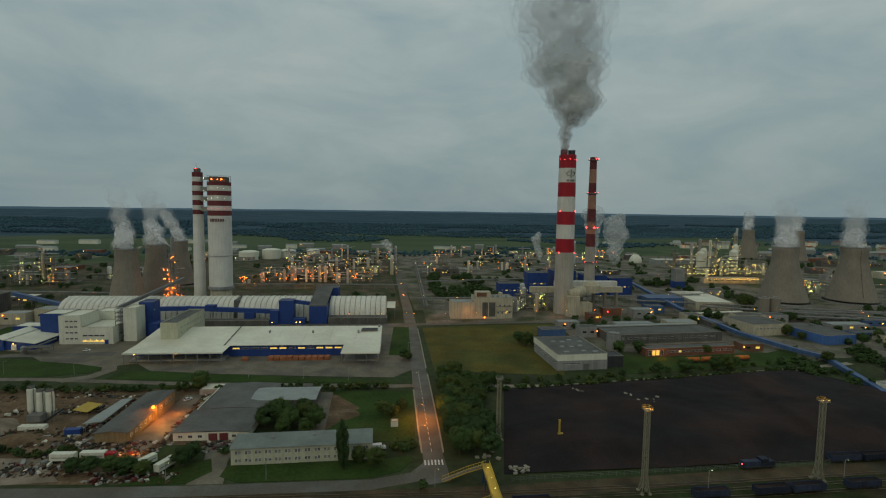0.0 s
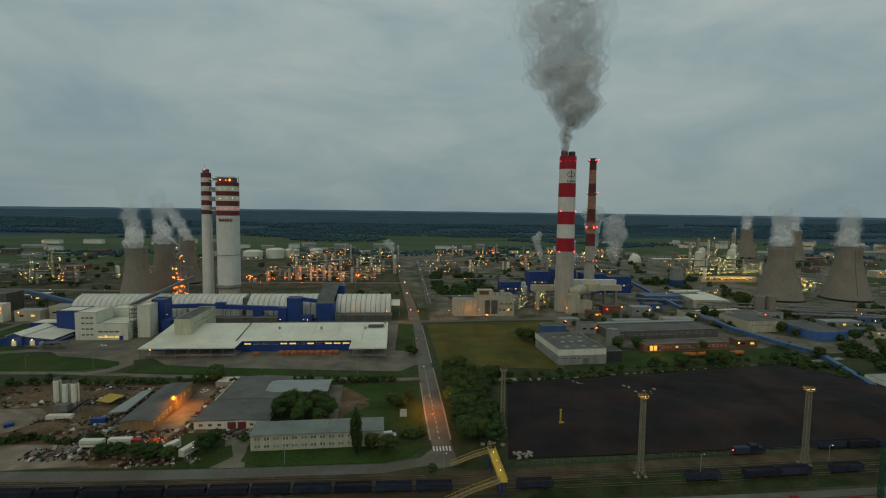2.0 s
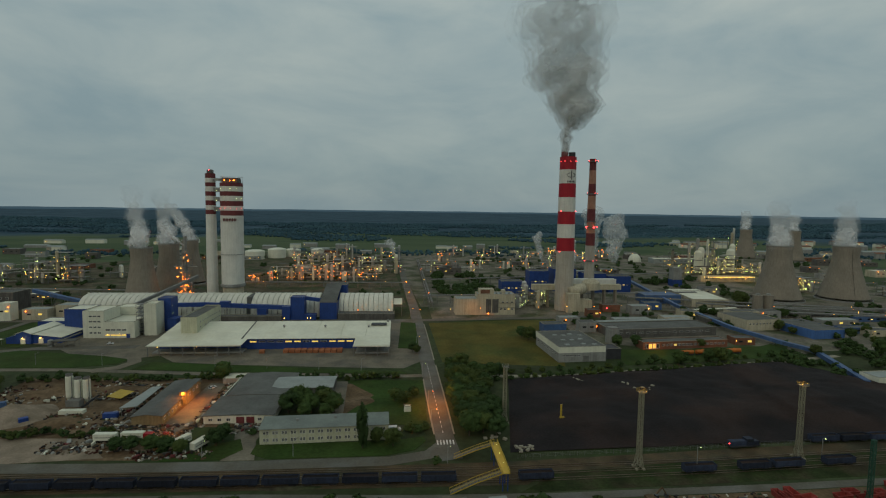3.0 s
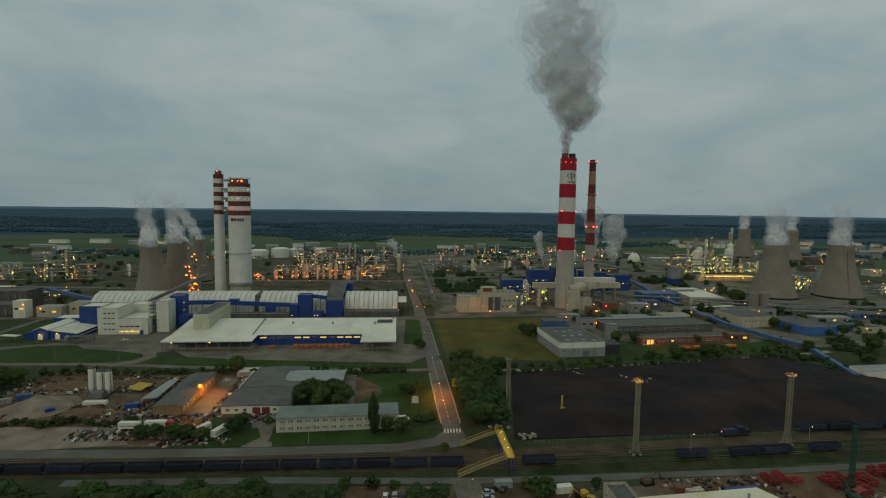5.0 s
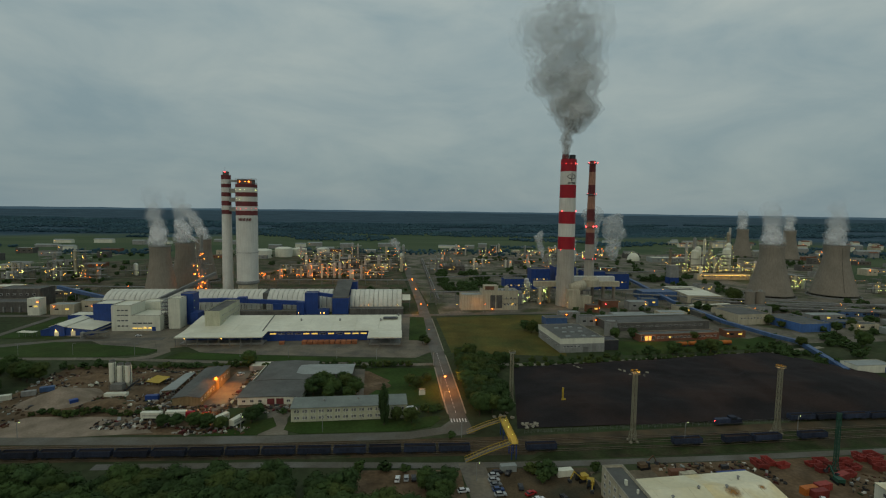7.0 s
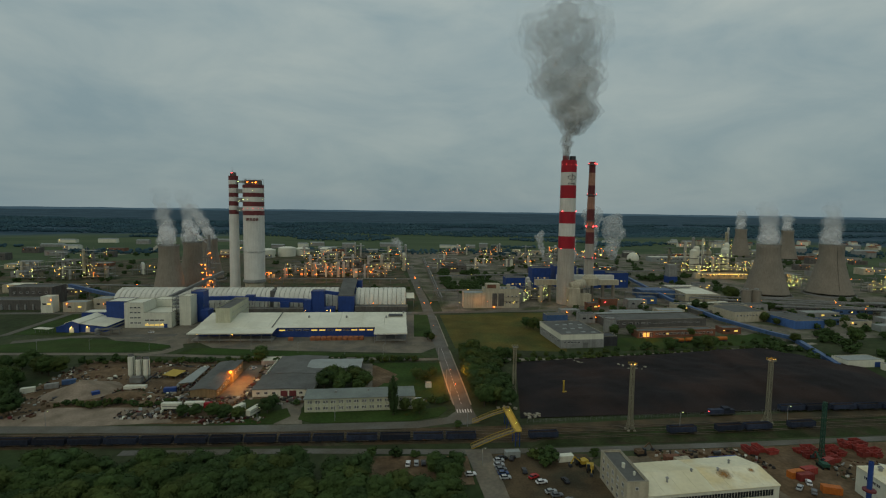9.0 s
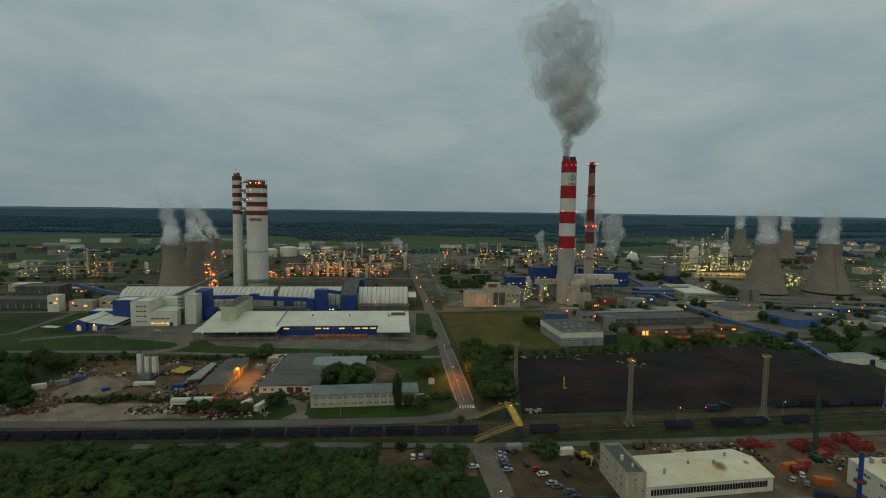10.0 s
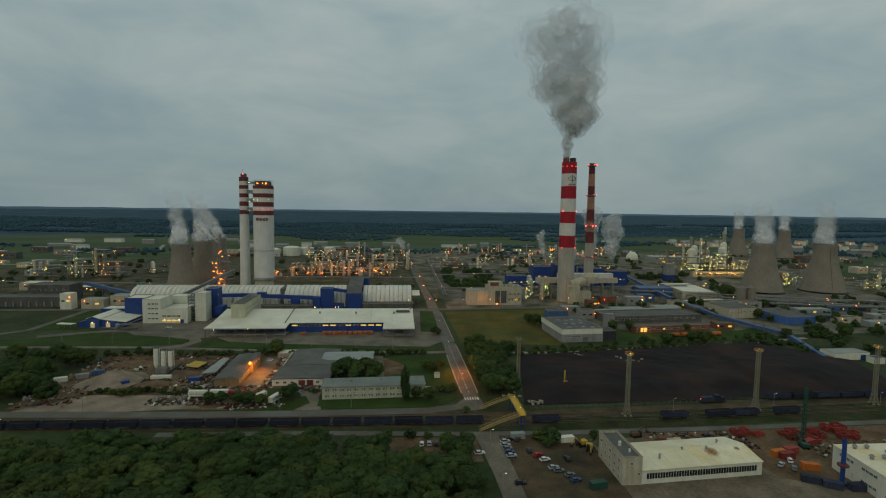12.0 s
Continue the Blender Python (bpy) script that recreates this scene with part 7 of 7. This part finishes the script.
# sheds, stores and sidings east of the depot
for x, y, w, d, h, wm, rm in ((245, 330, 16, 10, 5, M_BRICK, M_GREYR), (262, 392, 14, 18, 6, M_DARKW, M_GREYR), (226, 398, 26, 12, 6, M_BEIGE, M_PALER), (180, 396, 34, 10, 5, M_GREYW, M_PALER), (140, 372, 14, 10, 8, M_GREYW, M_GREYR),
                              (256, 420, 16, 12, 7, M_BEIGE, M_GREYR), (300, 412, 26, 14, 8, M_BEIGE, M_GREYR), (330, 418, 22, 12, 7, M_GREYW, M_GREYR), (368, 388, 34, 12, 5, M_GREYW, M_PALER), (412, 404, 40, 10, 4.5, M_BLUEP, M_PALER),
                              (376, 350, 22, 10, 5, M_BEIGE, M_GREYR), (420, 360, 36, 12, 5, M_GREYW, M_PALER), (470, 380, 30, 12, 6, M_DARKW, M_GREYR), (456, 430, 44, 11, 5, M_GREYW, M_PALER), (520, 420, 40, 12, 6, M_GREYW, M_GREYR),
                              (132, 400, 18, 9, 6, M_GREYW, M_PALER), (168, 428, 12, 8, 7, M_BRICK, M_GREYR), (216, 440, 20, 12, 8, M_GREYW, M_PALER), (240, 462, 18, 12, 7, M_BLUEP, M_GREYR)):
    shed_row("works_building", "low works building with flat roof", x, y, w, d, h, wm, rm, 1, "yo")
for a in ((320, 432, 640, 352, 5), (356, 424, 700, 340, 4), (330, 455, 620, 400, 5)):
    pipe_rack(*a, "long silver pipe rack along the sidings", 4, "yo", 0.6)
for k in range(9):
    x, y = 398 + k * 15.5, 428 - k * 3.2
    ob = thing("tank_wagon", "pale grey tank wagon on an eastern siding", "railway wagon", x, y, 0, -12, "grey tank wagons")
    c = lathe([(0.7, -5.2), (1.45, -4.9), (1.45, 4.9), (0.7, 5.2)], 16)
    c.transform(pose(0, 0, 2.4, 0, 90))
    part("barrel", c, M_PALER if k % 3 else M_DARKW, ob)
    part("underframe", box(-5.6, -0.6, 0.7, 5.6, 0.6, 1.1), M_DARK, ob)
    for u in (-3.6, 3.6):
        again("bogie", WAG["bogie"], ob, pose(u, 0, 0))
for off in (0, 5, 10):
    for side in (-0.75, 0.75):
        tagged(part("rail", bar((250, 446 + off + side, 0.15), (700, 350 + off + side, 0.15), 0.13), M_RAIL), "rusty rail of an eastern siding", "rail", "eastern rails", "structure")

# ---- cars ----
CAR = {}
CR = random.Random(4)


def car(x, y, rz, colour, label):
    if not CAR:
        bm = across([(-2.1, 0.35), (2.1, 0.35), (2.15, 0.75), (1.9, 0.95), (-2.05, 1.0), (-2.15, 0.7)], -0.86, 0.86)
        CAR["body"] = bm
        CAR["cabin"] = across([(-1.85, 0.98), (1.0, 0.93), (0.35, 1.45), (-1.45, 1.47)], -0.74, 0.74)
        CAR["roof"] = across([(-1.4, 1.45), (0.35, 1.43), (0.2, 1.5), (-1.25, 1.53)], -0.7, 0.7)
        c = lathe([(0.32, 0), (0.32, 0.22)], 14)
        CAR["wheel"] = c
        for k in list(CAR):
            me = bpy.data.meshes.new(k)
            CAR[k].to_mesh(me)
            CAR[k].free()
            CAR[k] = me
        CAR["cabin"].materials.append(M_GLASS)
        CAR["wheel"].materials.append(M_TYRE)
    ob = thing("car", label, "car", x, y, 0.12, rz, "parked cars")
    for k in ("body", "roof"):
        key = k + colour
        if key not in CAR:
            CAR[key] = CAR[k].copy()
            CAR[key].materials.append(CARPAINT[colour])
        again(k, CAR[key], ob)
    again("cabin", CAR["cabin"], ob)
    for u in (-1.3, 1.3):
        for v in (-0.66, 0.88):
            again("wheel", CAR["wheel"], ob, pose(u, v, 0.32, 90))
    return ob


CARPAINT = {k: mat("car_paint_" + k, c, 0.3, var=0.05, bump=0) for k, c in
            (("white", (0.65, 0.66, 0.66)), ("silver", (0.33, 0.35, 0.36)), ("black", (0.02, 0.02, 0.024)), ("red", (0.35, 0.02, 0.02)), ("blue", (0.03, 0.06, 0.16)), ("grey", (0.12, 0.13, 0.14)))}
for x, y, a, c in ((-15, 133, 85, "white"), (-11.8, 133.3, 88, "silver"), (-9, 133.2, 90, "black"), (-5.8, 133.5, 90, "black"), (-3, 133.8, 92, "red"), (20.8, 133.6, 8, "silver"), (20.2, 130.2, 5, "silver"),
                   (20.4, 127, 6, "grey"), (20.6, 124, 4, "blue"), (20.8, 121, 4, "silver"), (22.4, 135.6, 10, "black"), (29, 125.2, 85, "black"), (33.4, 117.2, 12, "white"), (35, 110.8, 8, "silver"), (36.4, 108.6, 6, "grey"),
                   (42.4, 117.6, 100, "black"), (39.6, 105.2, 20, "grey"), (40.6, 101.6, 15, "blue"), (19.6, 101, 0, "black"), (31.5, 121, 30, "red"), (26.5, 135, 60, "black"), (8.2, 124, 10, "white"),
                   (-108, 254, 60, "white"), (-17, 195.5, 20, "red"), (-100, 270, 80, "silver"), (-212, 347, 10, "white"), (126, 108, 40, "silver"), (129, 105, 50, "grey"), (132, 111, 60, "white")):
    car(x, y, a, c, {"white": "small white car parked on bare ground", "silver": "silver-grey hatchback parked on bare ground", "black": "black car parked on bare ground", "red": "bright red car parked on bare ground", "blue": "dark blue car parked on bare ground", "grey": "dark grey car parked on bare ground"}[c])
ob = thing("van", "white van with red stripe parked by the office", "van", -8.5, 196, 0.1, 12)
part("body", across([(-2.8, 0.4), (2.6, 0.4), (2.7, 1.1), (1.7, 1.4), (1.0, 2.4), (-2.8, 2.45)], -0.98, 0.98), CARPAINT["white"], ob)
part("stripe", box(-2.7, -1.0, 0.7, 1.6, -0.98, 1.0), M_RED, ob)
part("windscreen", across([(1.72, 1.45), (1.08, 2.3), (1.12, 2.33), (1.78, 1.47)], -0.85, 0.85), M_GLASS, ob)
for u in (-1.8, 1.7):
    for v in (-0.8, 1.0):
        again("wheel", CAR["wheel"], ob, pose(u, v, 0.32, 90))


# ---- machines of the works ----
def excavator(x, y, rz, mt, label):
    ob = thing("excavator", label, "excavator", x, y, 0.1, rz)
    for v in (-1.3, 0.8):
        part("track", along([(v, 0), (v + 0.6, 0), (v + 0.6, 0.9), (v, 0.9)], -2.1, 2.1), M_TYRE, ob)
    part("house", box(-2.2, -1.3, 1.0, 0.8, 1.3, 2.3), mt, ob)
    part("cab", across([(0.8, 1.0), (2.0, 1.0), (1.7, 2.9), (0.8, 2.9)], -1.2, 0), M_GLASS, ob)
    part("boom", bar((1.0, 0.4, 1.8), (4.2, 0.4, 4.6), 0.3), mt, ob)
    part("stick", bar((4.2, 0.4, 4.6), (5.8, 0.4, 2.0), 0.24), mt, ob)
    part("bucket", across([(5.3, 1.0), (6.4, 0.8), (6.6, 1.9), (5.6, 2.1)], -0.2, 1.0), M_DARK, ob)


excavator(52.8, 129, 200, M_YELLOW, "yellow wheeled excavator on the service yard")
excavator(54.5, 125, 250, M_YELLOW, "yellow loader beside an excavator")
excavator(80, 136, 10, M_TIMBER, "rusty brown digger beside the hall")
excavator(147.5, 122, 80, M_GREENP, "green crawler crane in the scrap store")
for k in range(46):
    x, y = 104 + CR.uniform(0, 76), 125 + CR.uniform(0, 15)
    if x < 126 or (x < 140 and y < 130):
        continue
    ob = thing("skip", "rusty red steel skip in the scrap store", "skip", x, y, 0.1, CR.choice((0, 5, 90, 12, -8)), "red skips")
    l = CR.uniform(2.2, 3.2)
    h = CR.uniform(1.4, 2.6)
    bm = bmesh.new()
    lo, hi = 0.8, 1.0
    for s in (1,):
        a = [bm.verts.new((l * u * lo, 1.2 * v, 0)) for u, v in ((-1, -1), (1, -1), (1, 1), (-1, 1))]
        b = [bm.verts.new((l * u * hi, 1.3 * v, h)) for u, v in ((-1, -1), (1, -1), (1, 1), (-1, 1))]
        c = [bm.verts.new((l * u * hi * 0.93, 1.2 * v, h)) for u, v in ((-1, -1), (1, -1), (1, 1), (-1, 1))]
        e = [bm.verts.new((l * u * lo * 0.93, 1.1 * v, 0.2)) for u, v in ((-1, -1), (1, -1), (1, 1), (-1, 1))]
        bm.faces.new(a[::-1])
        bm.faces.new(e)
        for i in range(4):
            j = (i + 1) % 4
            bm.faces.new((a[i], a[j], b[j], b[i]))
            bm.faces.new((b[i], b[j], c[j], c[i]))
            bm.faces.new((c[i], c[j], e[j], e[i]))
    part("body", bm, M_REDBOX, ob)
    for v in (-1.4, 1.3):
        part("rim", box(-l, v, h - 0.2, l, v + 0.1, h), M_REDBOX, ob)
for x, y, a, mt, lab in ((107, 127, 3, M_BLUE, "long blue covered container by the hall"), (113, 127.5, 3, M_BLUE, "long blue covered container by the hall"), (131, 116, 10, M_ORANGE, "orange steel container on rusty soil"),
                         (135.5, 105, -20, M_ORANGE, "orange machine frame on rusty soil"), (133, 114, 5, M_REDBOX, "rusty red steel container"), (138, 118, 10, M_REDBOX, "rusty red steel container"),
                         (128, 96, -30, M_WAGON, "blue steel box beside the hall"), (133, 92, -30, M_WAGON, "blue steel box beside the hall"), (141, 90, 0, M_WAGON, "blue steel box beside the stack"),
                         (47.5, 133, 6, M_WHITE, "white site cabin on the yard"), (27, 137.5, 5, M_PALER, "pale site hut beside the lane"), (47, 97, 10, M_GREENP, "green waste container in the car park"),
                         (90, 130, 0, M_BRICK, "brown steel box by the hall"), (93, 128, 4, M_BEIGE, "beige cabin by the hall"), (151, 124, 20, M_REDBOX, "rusty red steel container")):
    container(x, y, a, mt, lab)


# ---- sand heaps and scrap ----
def heap(x, y, rx, ry, h, mt, label, seed, rz=0):
    bm = bmesh.new()
    rows = []
    for j in range(9):
        k = j / 8
        row = []
        for i in range(28):
            a = 2 * math.pi * i / 28
            w = 1 + 0.25 * noise.noise(Vector((math.cos(a) * 1.5, math.sin(a) * 1.5, seed + k)))
            rr = (1 - k) * w + 0.01
            row.append(bm.verts.new((rx * rr * math.cos(a), ry * rr * math.sin(a), h * k ** 1.15 - 0.15 + 0.3 * noise.noise(Vector((i, j, seed))) * (j > 0))))
        rows.append(row)
    for a, b in zip(rows, rows[1:]):
        for i in range(28):
            bm.faces.new((a[i], a[(i + 1) % 28], b[(i + 1) % 28], b[i]))
    bm.faces.new(rows[-1])
    ob = part("gravel_mound", bm, mt, None, smooth=True)
    ob.name = "gravel_mound"
    ob.matrix_world = pose(x, y, 0.1, 0, 0, rz)
    tagged(ob, label, "heap", "heaps in the yard")


heap(-186, 220, 19, 15, 6.5, M_SAND, "pale conical gravel heap", 1, 20)
heap(-160, 213, 13, 8, 2.2, M_DIRT, "low brown soil heap", 2)
heap(-185, 250, 26, 8, 3.2, M_DIRT, "long brown soil heap", 3)
heap(-158, 254, 18, 7, 2.6, M_DIRT, "long brown soil heap", 4)
heap(-26, 232, 9, 8, 1.0, M_DIRT, "low bare soil mound beside the lawn", 5)
heap(62, 131, 5, 4, 2.4, M_WASTE, "dark earth heap beside the digger", 6)
heap(-45, 152.5, 14, 2, 0.5, M_WASTE, "low earth bank beside the rails", 7)
SCRAP = (M_GREYW, M_TIMBER, M_DARK, M_PALER, M_WHITE, M_DARKW, M_DRED, M_TIMBER)
zones = [(-140, 196, -100, 207, 44), (-215, 183, -190, 262, 40), (-140, 208, -126, 250, 40), (-112, 176, -84, 182, 16), (-100, 206, -96, 262, 26), (-150, 240, -120, 262, 34), (-86, 198, -68, 206, 16), (-185, 238, -150, 266, 34),
         (-170, 205, -140, 222, 20), (150, 108, 200, 126, 34), (88, 123, 126, 138, 26), (-60, 236, -42, 242, 8), (-150, 183, -118, 192, 26)]
for x0, y0, x1, y1, n in zones:
    for k in range(int(n * 0.82)):
        x, y = CR.uniform(x0, x1), CR.uniform(y0, y1)
        w, d, h = CR.uniform(0.4, 1.7), CR.uniform(0.3, 0.8), CR.uniform(0.3, 1.2)
        mt = CR.choice(SCRAP)
        bm = bmesh.new()
        v = [(-w, -d), (w, -d * CR.uniform(0.4, 1)), (w * CR.uniform(0.5, 1), d), (-w * 0.8, d * CR.uniform(0.5, 1))]
        prism(v, 0, h, bm)
        for q in bm.verts:
            q.co += Vector((CR.uniform(-0.2, 0.2), CR.uniform(-0.2, 0.2), CR.uniform(-0.15, 0.3) if q.co.z > 0.2 else 0))
        ob = part("scrap_piece", bm, mt)
        ob.matrix_world = pose(x, y, 0.05, 0, 0, CR.uniform(0, 180))
        tagged(ob, "bit of scrap metal and timber on soil", "scrap", "scrap in the yards")
# the small litter of the yards, too fine to tell apart, as one
def litter():
    rng = np.random.RandomState(9)
    verts, faces = [], []
    for x0, y0, x1, y1, n in zones:
        for k in range(n * 7):
            x, y = rng.uniform(x0 - 2, x1 + 2), rng.uniform(y0 - 1, y1 + 1)
            a = rng.uniform(0, 3.14)
            w, d, h = rng.uniform(0.2, 1.3), rng.uniform(0.15, 0.6), rng.uniform(0.15, 0.9)
            b = len(verts)
            for z in (0.02, h):
                for u, v in ((-w, -d), (w, -d), (w, d), (-w, d)):
                    t = 1 if z < 0.1 else rng.uniform(0.4, 1)
                    verts.append((x + t * (u * math.cos(a) - v * math.sin(a)), y + t * (u * math.sin(a) + v * math.cos(a)), z))
            faces += [(b + 4, b + 5, b + 6, b + 7)] + [(b + i, b + (i + 1) % 4, b + 4 + (i + 1) % 4, b + 4 + i) for i in range(4)]
    me = bpy.data.meshes.new("scrap_litter")
    me.from_pydata(verts, [], faces)
    m = mat("mixed_litter", (0.1, 0.085, 0.07), 0.8, var=0.3, big=2, small=0.5)
    n, l = m.node_tree.nodes, m.node_tree.links
    geo = n.new("ShaderNodeNewGeometry")
    ramp = n.new("ShaderNodeValToRGB")
    ramp.color_ramp.interpolation = "CONSTANT"
    cols = ((0, (0.03, 0.028, 0.026)), (0.3, (0.1, 0.06, 0.035)), (0.5, (0.17, 0.14, 0.1)), (0.66, (0.06, 0.02, 0.015)), (0.76, (0.3, 0.28, 0.24)), (0.88, (0.045, 0.06, 0.03)), (0.95, (0.5, 0.48, 0.42)))
    while len(ramp.color_ramp.elements) < len(cols):
        ramp.color_ramp.elements.new(0.5)
    for e, (p, c) in zip(ramp.color_ramp.elements, cols):
        e.position, e.color = p, (*c, 1)
    l.new(geo.outputs["Random Per Island"], ramp.inputs["Fac"])
    l.new(ramp.outputs["Color"], n["Principled BSDF"].inputs["Base Color"])
    me.materials.append(m)
    return me


tagged(new("scrap_litter", litter()), "loose rusty scrap and rubble strewn over the yards", "scrap", kind="stuff")

# white rubble on the coal yard edge
for k in range(30):
    x, y = CR.choice(((98, 250), (118, 246), (36, 186), (44, 176), (128, 236)))
    x, y = x + CR.gauss(0, 3.5), y + CR.gauss(0, 2.5)
    ob = part("pale_rubble", prism([(-0.9, -0.5), (0.8, -0.6), (1.0, 0.5), (-0.6, 0.7)], 0, CR.uniform(0.4, 0.9)), M_KERB)
    ob.matrix_world = pose(x, y, 2.4 if x > 60 else 0.3, CR.uniform(-20, 20), CR.uniform(-20, 20), CR.uniform(0, 180))
    tagged(ob, "pale concrete rubble on the coal", "rubble", "pale rubble")
